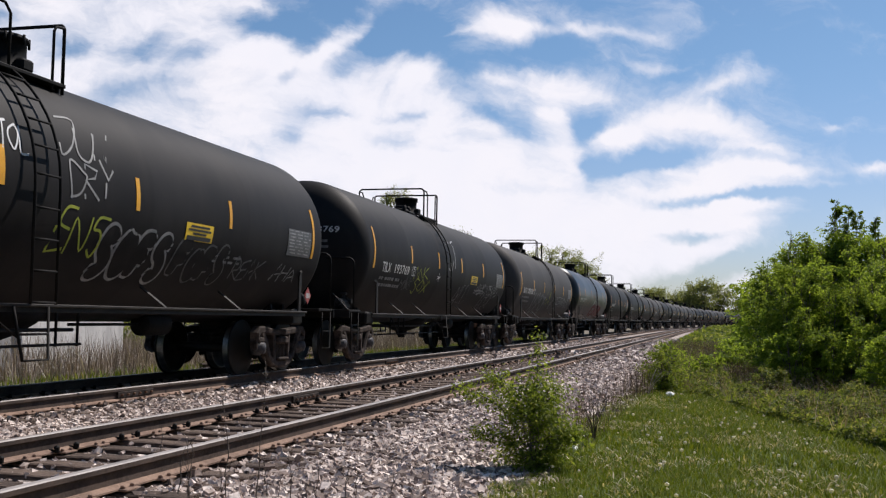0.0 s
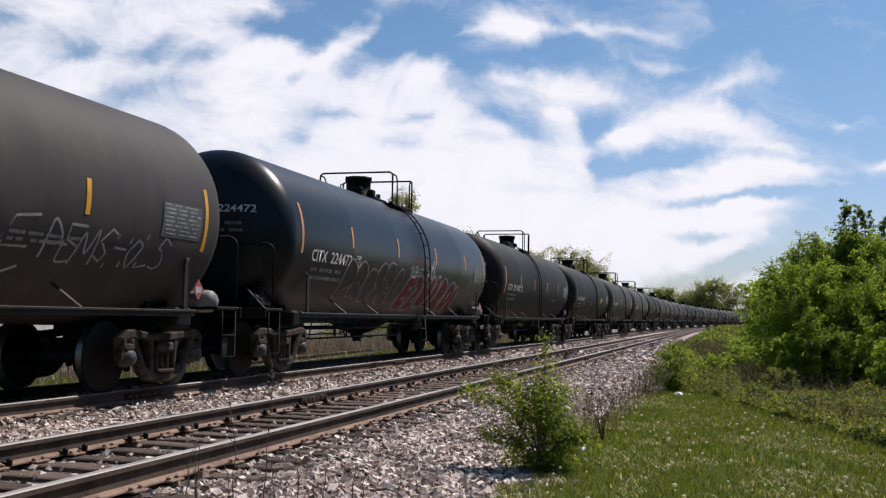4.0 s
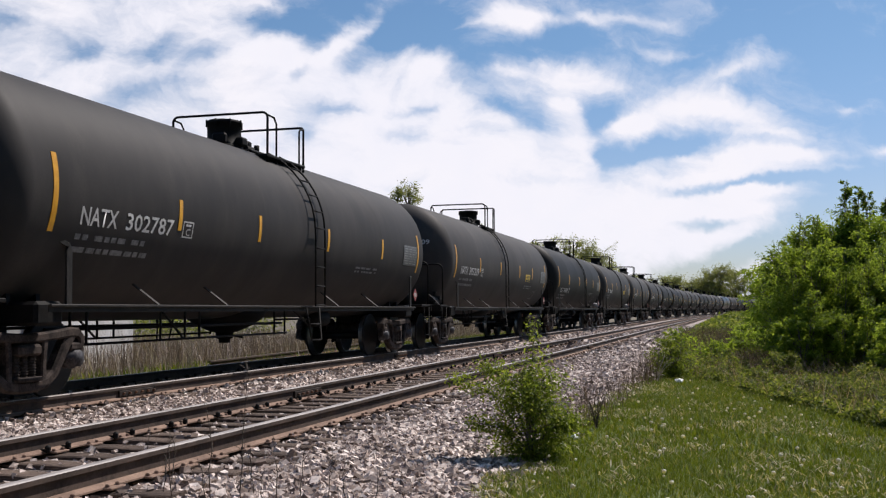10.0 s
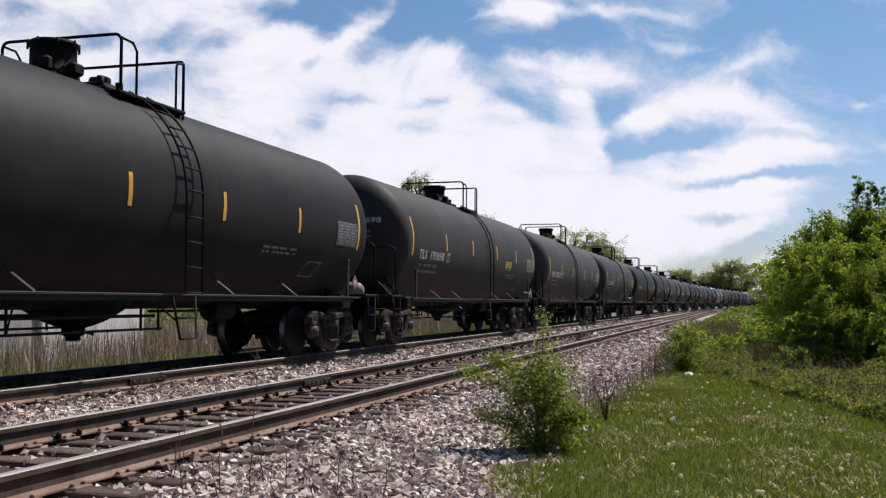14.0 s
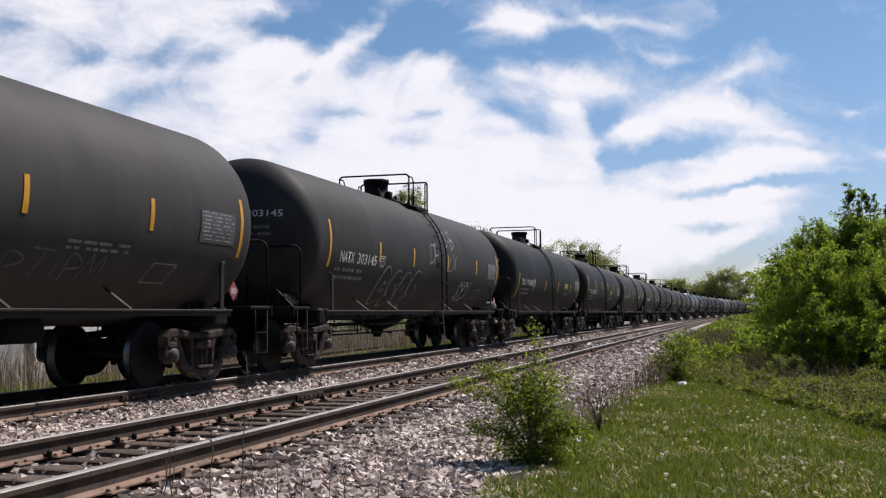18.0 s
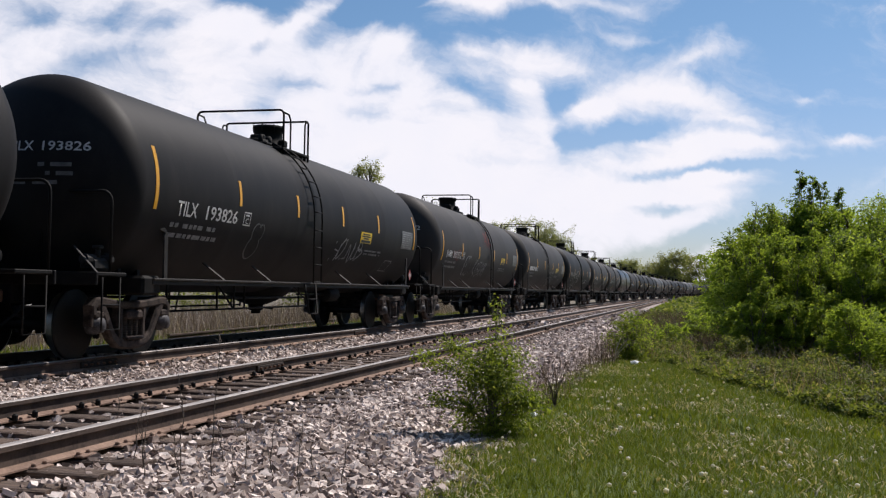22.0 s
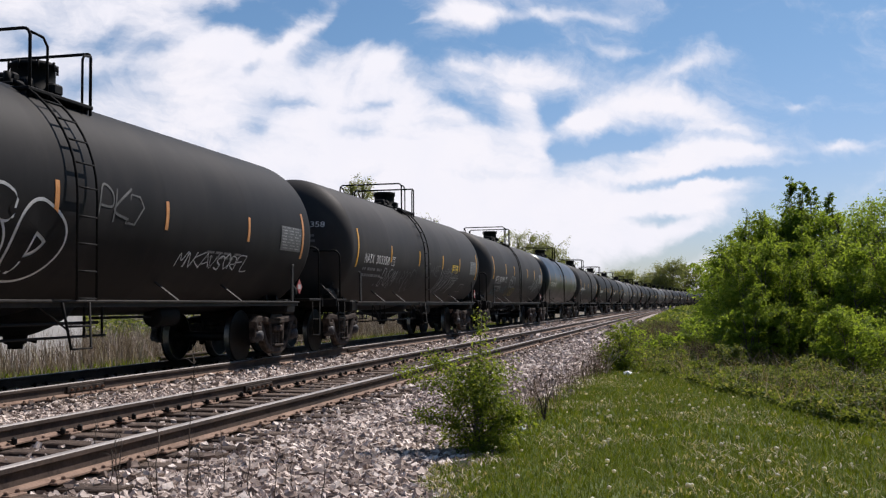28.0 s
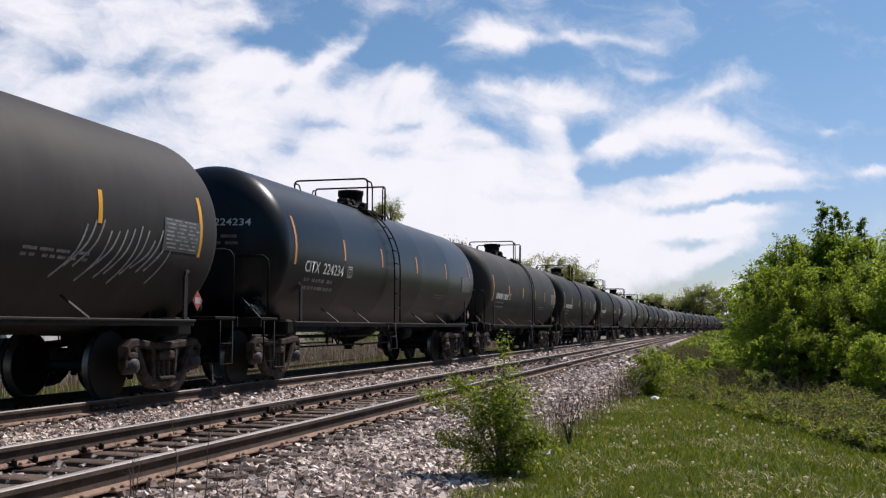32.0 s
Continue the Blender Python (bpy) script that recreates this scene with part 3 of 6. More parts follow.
def make_ground():
    xs = np.unique(np.r_[-2500, -600, -200, -60, np.arange(-30, -12, 1.5), np.arange(-12, 7, 0.2), np.arange(7, 30, 2), 60, 200, 600, 2500])
    ys = np.unique(np.r_[-1500, -400, -100, -30, np.arange(-10, 40, 0.4), np.arange(40, 130, 4), np.arange(130, 460, 10), 600, 1000, 1800, 4000])
    X, Y = np.meshgrid(xs, ys)
    Z = ground_z(X)
    near = (Y < 60) & (np.abs(X) < 14)
    bumps = np.array([noise.noise((x * 1.1, y * 1.1, 0)) for x, y in zip(X[near], Y[near])])
    Z[near] += 0.018 * bumps
    Xb = X + np.where(np.abs(X) < 100, np.maximum(np.minimum(Y, 460) - CURVE_Y, 0) ** 2 / (2 * CURVE_R), 0)
    nx, ny = len(xs), len(ys)
    idx = np.arange(nx * ny).reshape(ny, nx)
    faces = np.stack([idx[:-1, :-1], idx[:-1, 1:], idx[1:, 1:], idx[1:, :-1]], -1).reshape(-1, 4)
    m, w, p = material("ground_cover", 0.95)
    pos = w.n("ShaderNodeTexCoord").outputs["Object"]
    sep = w.n("ShaderNodeSeparateXYZ")
    w.put(sep.inputs[0], pos)
    over = w.math("MAXIMUM", w.math("SUBTRACT", sep.outputs[1], CURVE_Y), 0.0)
    x = w.math("SUBTRACT", sep.outputs[0], w.math("DIVIDE", w.math("MULTIPLY", over, over), 2 * CURVE_R))
    ragged = w.math("MULTIPLY_ADD", w.noise(pos, 1.3, 5.0, 0.6), 0.9, -0.45)
    xr = w.math("ADD", x, ragged)
    xr = w.math("ADD", xr, w.ramp(sep.outputs[1], 26.0, 60.0, 0.0, 1.15))
    bed = w.math("MULTIPLY", w.ramp(xr, -11.0, -10.6), w.ramp(xr, -2.0, -1.65, 1.0, 0.0))
    vor = w.n("ShaderNodeTexVoronoi")
    w.put(vor.inputs["Vector"], pos)
    vor.inputs["Scale"].default_value = 17.0
    grain = w.noise(pos, 40.0, 3.0, 0.6)
    hsv = w.n("ShaderNodeSeparateColor")
    w.put(hsv.inputs[0], vor.outputs["Color"])
    stone = w.mix(w.math("ADD", w.math("MULTIPLY", hsv.outputs[0], 0.7), w.math("MULTIPLY", grain, 0.3)), (0.20, 0.158, 0.137), (0.44, 0.362, 0.320))
    stone = w.mix(w.math("MULTIPLY", w.ramp(w.math("ABSOLUTE", w.math("SUBTRACT", x, NEAR_X)), 0.75, 0.5), w.ramp(grain, 0.3, 0.6, 0.5, 0.95)), stone, (0.10, 0.073, 0.060))
    patch = w.noise(pos, 0.5, 5.0, 0.6)
    green = w.mix(w.noise(pos, 9.0, 4.0, 0.6), (0.045, 0.068, 0.012), (0.110, 0.150, 0.028))
    green = w.mix(w.ramp(patch, 0.5, 0.75, 0.0, 0.6), green, (0.16, 0.14, 0.075))
    green = w.mix(w.ramp(x, -11.9, -13.2, 0.0, 0.85), green, (0.135, 0.105, 0.082))
    w.put(p.inputs["Base Color"], w.mix(bed, green, stone))
    bump(w, p, w.math("ADD", vor.outputs["Distance"], grain), 0.6, 0.03)
    ob = new("ground", soup("ground", np.stack([Xb, Y, Z], -1).reshape(-1, 3), faces, m, True))
    tagged(ob, "mown grass and pale crushed-stone track bed", "ground", kind="structure")


make_ground()

RAIL_PROFILE = [(-0.07, -0.172), (0.07, -0.172), (0.07, -0.160), (0.014, -0.138), (0.010, -0.050), (0.036, -0.040), (0.036, -0.008),
                (0.026, 0.0), (-0.026, 0.0), (-0.036, -0.008), (-0.036, -0.040), (-0.010, -0.050), (-0.014, -0.138), (-0.07, -0.160)]
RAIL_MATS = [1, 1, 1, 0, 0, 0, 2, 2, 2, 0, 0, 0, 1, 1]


def rail_mesh(x, y0, y1, mats, dz=0.0):
    g = G()
    ys = [y0] + [y for y in np.arange(-40, 440, 6.0) if y0 < y < y1] + [y1]
    n, verts, faces = len(RAIL_PROFILE), [], []
    for y in ys:
        verts += [(x + bend(y) + px, y, pz + dz) for px, pz in RAIL_PROFILE]
    for i in range(len(ys) - 1):
        for j in range(n):
            k = (j + 1) % n
            g.f.append((i * n + j, i * n + k, (i + 1) * n + k, (i + 1) * n + j))
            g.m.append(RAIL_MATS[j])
            g.s.append(False)
    g.v = verts
    g.f += [tuple(range(n - 1, -1, -1)), tuple(range((len(ys) - 1) * n, len(ys) * n))]
    g.m += [0, 0]
    g.s += [False, False]
    return g.mesh("rail", mats)


def joint_bar(track, x, y):
    """A bolted joint in a rail: two fish plates and their bolts."""
    g = G()
    for s in (1, -1):
        g.box((s * 0.028, 0, -0.09), (0.03, 0.92, 0.085), 0, 0.008)
    bar = part("joint_bar", g, MAT["cast"], track, "bolted rail joint bar", at=pose(x, y, 0))
    bolt = G().lathe([(0.018, 0.0), (0.018, 0.02), (0.012, 0.034), (0.001, 0.036)], (0, 0, 0), "x", 6, smooth=False).mesh("bolt", MAT["rust"])
    for i in range(6):
        part("bolt", bolt, None, bar, at=pose(0.043, -0.38 + 0.152 * i, -0.09))


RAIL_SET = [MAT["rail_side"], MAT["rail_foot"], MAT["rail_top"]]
track_1 = thing("track_1", "empty railway track of worn steel rails on timber ties", "railway track", kind="structure")
track_2 = thing("track_2", "railway track under the tank train, rails half buried in ballast", "railway track", kind="structure")
for track, cx in ((track_1, NEAR_X), (track_2, TRAIN_X)):
    for side in (-0.7525, 0.7525):
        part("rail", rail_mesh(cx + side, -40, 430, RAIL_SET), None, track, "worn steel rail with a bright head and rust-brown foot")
for y in (12.9, 24.8, 36.7):
    joint_bar(track_2, TRAIN_X + 0.7525, y)
    joint_bar(track_1, NEAR_X + 0.7525, y + 6.2)
    joint_bar(track_1, NEAR_X - 0.7525, y + 0.4)

# ---- the tank train ----
SEAM = 7.30


def on_tank(y, arc, lift=0.006):
    """A place on the side of the tank shell: y along the car, arc metres up from the waist."""
    a = arc / TANK_R
    return Vector(((TANK_R + lift) * math.cos(a), y, TANK_Z + (TANK_R + lift) * math.sin(a)))


def tank_mesh(mat):
    prof = []
    depth = 0.74
    for i in range(17):
        a = math.pi / 2 * i / 16
        prof.append((max(TANK_R * math.sin(a), 0.001) if i else 0.0005, -SEAM - depth * math.cos(a)))
    for y in (-4.4, -1.5, 1.4, 4.3):
        prof += [(TANK_R, y - 0.03), (TANK_R + 0.0012, y), (TANK_R, y + 0.03)]
    for i in range(16, -1, -1):
        a = math.pi / 2 * i / 16
        prof.append((max(TANK_R * math.sin(a), 0.001) if i else 0.0005, SEAM + depth * math.cos(a)))
    return G().lathe(prof, (0, 0, TANK_Z), "y", 72).mesh("tank", mat)


def patch_on_tank(y0, y1, a0, a1, mat, name, lift=0.006, n=6):
    g, verts = G(), []
    for i in range(n + 1):
        a = a0 + (a1 - a0) * i / n
        verts += [on_tank(y0, a, lift), on_tank(y1, a, lift), on_tank(y1, a, lift - 0.005), on_tank(y0, a, lift - 0.005)]
    faces = []
    for i in range(n):
        for j in range(4):
            k = (j + 1) % 4
            faces.append((4 * i + k, 4 * i + j, 4 * i + 4 + j, 4 * i + 4 + k))
    faces += [(0, 1, 2, 3), (4 * n + 3, 4 * n + 2, 4 * n + 1, 4 * n)]
    return g.add(verts, faces).mesh(name, mat)


def build_truck(car, y):
    truck = part("truck", G().box((0, 0, 0.56), (1.96, 0.36, 0.24), 0, 0.05).box((0, 0, 0.70), (0.9, 0.42, 0.16), 0, 0.04), MAT["cast"], car, "rust-brown cast steel freight truck")
    truck.matrix_basis = pose(0, y, 0)
    frame_mesh = None
    for s in (1, -1):
        g = G()
        top = [(1.0, 0.60), (1.01, 0.70), (0.93, 0.765), (0.80, 0.775), (0.50, 0.745), (0.22, 0.725), (0.0, 0.72)]
        half = [0.05, 0.065, 0.065, 0.062, 0.055, 0.055, 0.055]
        g.strap([(-y, z) for y, z in top] + top[-2::-1], half + half[-2::-1], 0.17)
        low = [(0.84, 0.75), (0.71, 0.60), (0.60, 0.43), (0.50, 0.29), (0.36, 0.20), (0.18, 0.17), (0.0, 0.165)]
        half = [0.075, 0.078, 0.072, 0.07, 0.07, 0.07, 0.07]
        g.strap([(-y, z) for y, z in low] + low[-2::-1], half + half[-2::-1], 0.15)
        for e in (1, -1):
            g.strap([(e * 1.005, 0.64), (e * 1.035, 0.55), (e * 1.04, 0.44)], [0.04, 0.038, 0.03], 0.13)
            g.strap([(e * 0.33, 0.73), (e * 0.30, 0.45), (e * 0.30, 0.18)], [0.05, 0.045, 0.05], 0.14)
            g.box((0, e * 0.885, 0.60), (0.17, 0.24, 0.10), 0, 0.025)
        g.box((0.02, 0, 0.585), (0.20, 0.40, 0.13), 0, 0.03)
        g.box((0.0, 0, 0.255), (0.24, 0.44, 0.05), 0, 0.015)
        frame_mesh = frame_mesh or g.mesh("side_frame", MAT["cast"])
        part("side_frame", frame_mesh, None, truck, at=pose(s * 1.0, 0, 0))
        prof = []
        for i in range(9):
            z = 0.27 + i * 0.032
            prof += [(0.045, z), (0.062, z + 0.011), (0.045, z + 0.022)]
        spring = G().lathe(prof, (0, 0, 0), "z", 10).mesh("spring", MAT["cast"])
        for yy in (-0.14, 0.0, 0.14):
            part("spring", spring, None, truck, at=pose(s * 1.0, yy, 0))
        for e in (1, -1):
            cap = G().lathe([(0.001, 0.15), (0.05, 0.15), (0.065, 0.135), (0.10, 0.13), (0.10, 0.05), (0.125, 0.045), (0.125, -0.07), (0.08, -0.08)], (0, 0, 0), "x", 16)
            if s < 0:
                for i, v in enumerate(cap.v):
                    cap.v[i] = (-v[0], v[1], v[2])
                cap.f = [f[::-1] for f in cap.f]
            part("bearing_cap", cap, MAT["bearing"], truck, "worn bright bearing end cap", at=pose(s * 0.99, e * 0.889, 0.457))
    for e in (1, -1):
        prof = [(0.10, -0.72), (0.46, -0.70), (0.486, -0.695), (0.486, -0.672), (0.461, -0.668), (0.457, -0.565), (0.43, -0.555), (0.39, -0.60), (0.16, -0.64), (0.11, -0.60), (0.085, -0.5)]
        w = G().lathe([(r, -x) for r, x in prof], (0, 0, 0), "x", 40).lathe([(0.085, -0.62), (0.085, 0.62)], (0, 0, 0), "x", 16)
        left = G().lathe([(r, x) for r, x in prof], (0, 0, 0), "x", 40)
        left.f = [f[::-1] for f in left.f]
        w.add(left.v, left.f, 0, True)
        for i, f in enumerate(w.f):
            mid = [sum(w.v[j][a] for j in f) / len(f) for a in range(3)]
            if len(f) == 4 and 0.435 < math.hypot(mid[1], mid[2]) < 0.47 and 0.56 < abs(mid[0]) < 0.668:
                w.m[i] = 1
        for a in range(3):
            t = 2 * math.pi * a / 3
            for sx in (0.655, -0.655):
                w.box((sx, 0.27 * math.cos(t), 0.27 * math.sin(t)), (0.03, 0.09, 0.09), 0, 0.01)
        part("wheelset", w, [MAT["wheel"], MAT["tread"]], truck, "dark steel wheelset with bright treads", at=pose(0, e * 0.889, 0.457))
        brake = G().bar((-0.75, 0, 0), (0.75, 0, 0), 0.09, 0.09, up=(0, 1, 0)).box((0.73, 0.04, 0.0), (0.1, 0.06, 0.30), 0, 0.02).box((-0.73, 0.04, 0.0), (0.1, 0.06, 0.30), 0, 0.02)
        part("brake_beam", brake, MAT["iron"], truck, at=pose(0, e * 0.36, 0.40, 0, 0, 180 if e < 0 else 0))
    return truck


def arch(p, q, z, r=0.12, n=4, lean=(0, 0)):
    """Points of an upside-down U with rounded corners from p to q, its top at height z."""
    p, q = Vector(p), Vector(q)
    d = (q - p)
    d.z = 0
    d.normalize()
    up = Vector((0, 0, 1))
    pt, qt = Vector((p.x + lean[0], p.y + lean[1], z)), Vector((q.x + lean[0], q.y + lean[1], z))
    pts = [p]
    for i in range(n + 1):
        a = math.pi / 2 * i / n
        pts.append(pt + d * r * (1 - math.cos(a)) - up * r * (1 - math.sin(a)))
    for i in range(n + 1):
        a = math.pi / 2 * i / n
        pts.append(qt - d * r * (1 - math.sin(a)) - up * r * (1 - math.cos(a)))
    return pts + [q]


def build_car(ladder_y, rail_a, rail_b, man_y, valve_y):
    iron, sill = MAT["iron"], MAT["sill"]
    car = thing("tank_car", "black riveted railway tank car", "tank car", "tank cars of the train")
    part("tank", tank_mesh(MAT["black"]), None, car, "long cylindrical tank with dished ends")
    for e in (1, -1):
        # stub sill, body bolster with its saddle, coupler
        part("draft_sill", G().box((0, e * 7.15, 0.92), (0.42, 2.3, 0.36), 0, 0.03).box((0, e * 6.75, 1.0), (2.7, 0.5, 0.28), 0, 0.04), iron, car)
        g = G()
        ring = [(-0.98, 1.10)] + [(TANK_R * 1.004 * math.sin(a), TANK_Z - TANK_R * 1.004 * math.cos(a)) for a in np.linspace(-0.68, 0.68, 17)] + [(0.98, 1.10)]
        n = len(ring)
        for y in (-0.30, 0.22):
            verts = [(x, y, z) for x, z in ring] + [(x, y + 0.07, z) for x, z in ring]
            g.add(verts, [tuple(range(n)), tuple(range(2 * n - 1, n - 1, -1))] + [(i, n + i, n + (i + 1) % n, (i + 1) % n) for i in range(n)])
        part("saddle", g, iron, car, at=pose(0, e * 6.72, 0))
        c = G().box((0, e * 8.38, 0.84), (0.14, 0.50, 0.17), 0, 0.03).box((0.06, e * 8.66, 0.84), (0.26, 0.24, 0.29), 0, 0.06).box((-0.13, e * 8.64, 0.84), (0.10, 0.26, 0.24), 0, 0.04)
        part("coupler", c, MAT["rust"], car, "rusty knuckle coupler")
        hose = G().tube([(0.35, e * 8.2, 0.80), (0.34, e * 8.4, 0.62), (0.25, e * 8.6, 0.45), (0.1, e * 8.74, 0.47)], 0.022, 6)
        part("brake_hose", hose, iron, car)
        deck = G().box((0, e * 7.95, 1.14), (2.86, 0.72, 0.05), 0, 0.01)
        part("end_platform", deck, iron, car, "dusty end walkway")
        part("end_beam", G().box((0, e * 8.33, 1.08), (2.9, 0.05, 0.17), 0, 0.01), iron, car)
        for s in (1, -1):
            part("handrail", G().tube(arch((s * 1.38, 8.28 if e > 0 else -7.92, 1.1), (s * 0.35, 8.28 if e > 0 else -7.92, 1.1), 2.24, 0.14), 0.021, 7), iron, car)
            foot = 6.60 if e > 0 else 6.46
            brace = G().plate([(e * (foot + 0.10), 1.02), (e * foot, 1.02), (e * (foot + 0.01), 1.72), (e * (foot + 0.05), 1.80), (e * (foot + 0.11), 1.72)], s * 1.40, s * 1.43)
            brace.bar((s * 1.415, e * (foot + 0.05), 1.78), (s * 1.36, e * (foot + 0.38), 1.90), 0.03, 0.06)
            brace.tube([(s * 1.40, e * (foot + 0.40 + 0.12 * math.sin(t)), 1.92 + 0.12 * (1 - math.cos(t))) for t in (0, 0.6, 1.2, 1.8, 2.4, 3.0)], 0.020, 6)
            part("corner_brace", brace, sill, car, "grey corner brace plate")
            if e < 0:
                stay = G().bar((s * 1.40, -8.25, 1.15), (s * 1.02, -8.20, 1.50), 0.045, 0.016, up=(0, 1, 0))
                part("platform_stay", stay, sill, car)
            step = G().tube([(s * 1.43, e * 7.75, 1.1), (s * 1.43, e * 7.75, 0.42), (s * 1.43, e * 8.18, 0.42), (s * 1.43, e * 8.18, 1.1)], 0.013, 6)
            step.tube([(s * 1.43, e * 7.75, 0.74), (s * 1.43, e * 8.18, 0.74)], 0.011, 6)
            part("sill_step", step, iron, car)
    for s in (1, -1):
        bar = G().box((s * 1.45, 0, 1.09), (0.05, 13.8, 0.035), 0, 0.008).box((s * 1.432, 0, 1.05), (0.012, 13.8, 0.07), 0, 0.003)
        part("side_rail", bar, sill, car, "dusty running bar along the side")
        for y in (-4.60, -2.66, 1.92, 4.2):
            st = G().bar((s * 1.10, y - 0.12, 1.40), (s * 1.45, y, 1.105), 0.04, 0.016, up=(0, 1, 0.4))
            part("strut", st, sill, car)
        pipe = G()
        pipe.tube([(s * 0.72, -6.0, 0.80), (s * 0.72, 0.9, 0.80)], 0.024, 6).tube([(s * 0.78, -5.6, 0.60), (s * 0.78, 1.0, 0.62)], 0.018, 6)
        for y in (-5.55, -5.2, -3.4, -2.7, -2.25, 0.5, 0.95):
            pipe.bar((s * 0.76, y, 1.1), (s * 0.76, y, 0.59), 0.03, 0.03, up=(0, 1, 0))
        pipe.bar((s * 0.76, -3.35, 1.02), (s * 0.76, -2.75, 0.62), 0.03, 0.03, up=(1, 0, 0))
        part("brake_rigging", pipe, iron, car)
    # side ladder, hugging the shell above the waist and hanging straight below it
    for s in (1, -1):
        line = [(1.62, 1.1), (1.62, 2.35)]
        line += [((TANK_R + 0.085) * math.cos(a), TANK_Z + (TANK_R + 0.085) * math.sin(a)) for a in np.linspace(0.03, 1.12, 10)] + [(0.70, TANK_Z + TANK_R * 0.93)]
        pts = [(s * x, ladder_y - 0.22, z) for x, z in line] + [(s * x, ladder_y + 0.22, z) for x, z in reversed(line)]
        ladder = part("side_ladder", G().tube(pts, 0.018, 6), iron, car, "black iron ladder bent over the tank's shoulder")
        rung = G().tube([(0, -0.22, 0), (0, 0.22, 0)], 0.015, 6).mesh("rung", iron)
        spots = [(1.62, 1.12 + i * 0.34) for i in range(4)]
        spots += [((TANK_R + 0.085) * math.cos(a), TANK_Z + (TANK_R + 0.085) * math.sin(a)) for a in np.linspace(0.05, 1.02, 6)]
        for x, z in spots:
            part("rung", rung, None, ladder, at=pose(s * x, ladder_y, z))
        y = ladder_y
        g = G().tube([(s * 1.47, y - 0.30, 1.08), (s * 1.55, y - 0.22, 0.50), (s * 1.55, y + 0.22, 0.50), (s * 1.47, y + 0.30, 1.08)], 0.018, 6)
        g.tube([(s * 1.52, y - 0.25, 0.78), (s * 1.52, y + 0.25, 0.78)], 0.015, 6).bar((s * 1.35, y - 0.65, 1.05), (s * 1.52, y - 0.22, 0.72), 0.03, 0.012)
        part("ladder_step", g, iron, car)
    # top fittings
    top = TANK_Z + TANK_R
    mid, span = (rail_a + rail_b) / 2, rail_b - rail_a
    for s in (1, -1):
        deck = G().box((s * 0.77, mid, top - 0.19), (0.36, span + 0.1, 0.05), 0, 0.01)
        for y in (rail_a, mid, rail_b):
            deck.bar((s * 0.86, y, top - 0.18), (s * 0.86, y, top - 0.38), 0.05, 0.05)
        part("walkway", deck, iron, car)
    z0, z1 = top - 0.30, top + 0.58
    g = G().tube(arch((0.93, rail_a, z0), (-0.93, rail_a, z0), z1, 0.10), 0.022, 7)
    for s in (1, -1):
        g.tube([(s * 0.93, rail_a, z1 - 0.05), (s * 0.93, rail_a + 0.27, z1 - 0.06), (s * 0.93, rail_a + 0.37, z1 - 0.16), (s * 0.93, rail_a + 0.37, z0)], 0.018, 7)
    part("top_railing", g, iron, car)
    g = G().tube(arch((0.93, rail_b, z0), (-0.93, rail_b, z0), z1 - 0.02, 0.06), 0.022, 7)
    for s in (1, -1):
        g.tube([(s * 0.93, rail_b, z1 - 0.06), (s * 0.93, rail_b - 0.16, z1 - 0.08), (s * 0.93, rail_b - 0.20, z1 - 0.14), (s * 0.93, rail_b - 0.20, z0)], 0.018, 7)
    part("top_railing", g, iron, car)
    g = G().lathe([(0.34, top - 0.12), (0.34, top + 0.04), (0.30, top + 0.05), (0.30, top + 0.42), (0.325, top + 0.425), (0.325, top + 0.46), (0.29, top + 0.49), (0.001, top + 0.50)], (0, man_y, 0), "z", 28)
    for a in range(8):
        t = 2 * math.pi * a / 8
        g.tube([(0.325 * math.cos(t), man_y + 0.325 * math.sin(t), top + 0.36), (0.325 * math.cos(t), man_y + 0.325 * math.sin(t), top + 0.49)], 0.018, 5)
    g.box((0.34, man_y, top + 0.10), (0.14, 0.24, 0.16), 0, 0.03).box((0.1, man_y - 0.36, top + 0.12), (0.26, 0.16, 0.2), 0, 0.04)
    part("manway", g, iron, car, "black bolted manway dome")
    g = G().lathe([(0.26, top - 0.10), (0.26, top + 0.10), (0.20, top + 0.12), (0.001, top + 0.13)], (0, valve_y, 0), "z", 20)
    g.tube([(0, valve_y, top + 0.1), (0, valve_y, top + 0.22)], 0.06, 8).box((0.05, valve_y, top + 0.16), (0.30, 0.16, 0.12), 0, 0.03)
    g.tube([(0.2, valve_y - 0.2, top), (0.2, valve_y - 0.2, top + 0.19)], 0.05, 8).tube([(0.22, valve_y + 0.22, top - 0.02), (0.22, valve_y + 0.22, top + 0.17)], 0.055, 8)
    g.box((0.05, valve_y, top - 0.01), (0.7, 0.75, 0.06), 0, 0.02)
    part("top_valve", g, iron, car)
    # underside
    g = G().lathe([(0.80, 1.06), (0.66, 0.88), (0.44, 0.74), (0.24, 0.66), (0.16, 0.64), (0.15, 0.54), (0.10, 0.52), (0.10, 0.46)], (0, 0.05, 0), "z", 24)
    g.tube([(0.1, 0.05, 0.60), (0.42, -0.1, 0.56), (0.5, -0.25, 0.60)], 0.02, 6)
    part("bottom_outlet", g, iron, car)
    g = G().lathe([(0.16, -0.35), (0.17, -0.33), (0.17, 0.30), (0.13, 0.36)], (0.45, 3.3, 0.86), "y", 16)
    g.tube([(0.45, 2.9, 0.86), (0.45, 1.2, 0.86)], 0.022, 6)
    part("brake_cylinder", g, iron, car)
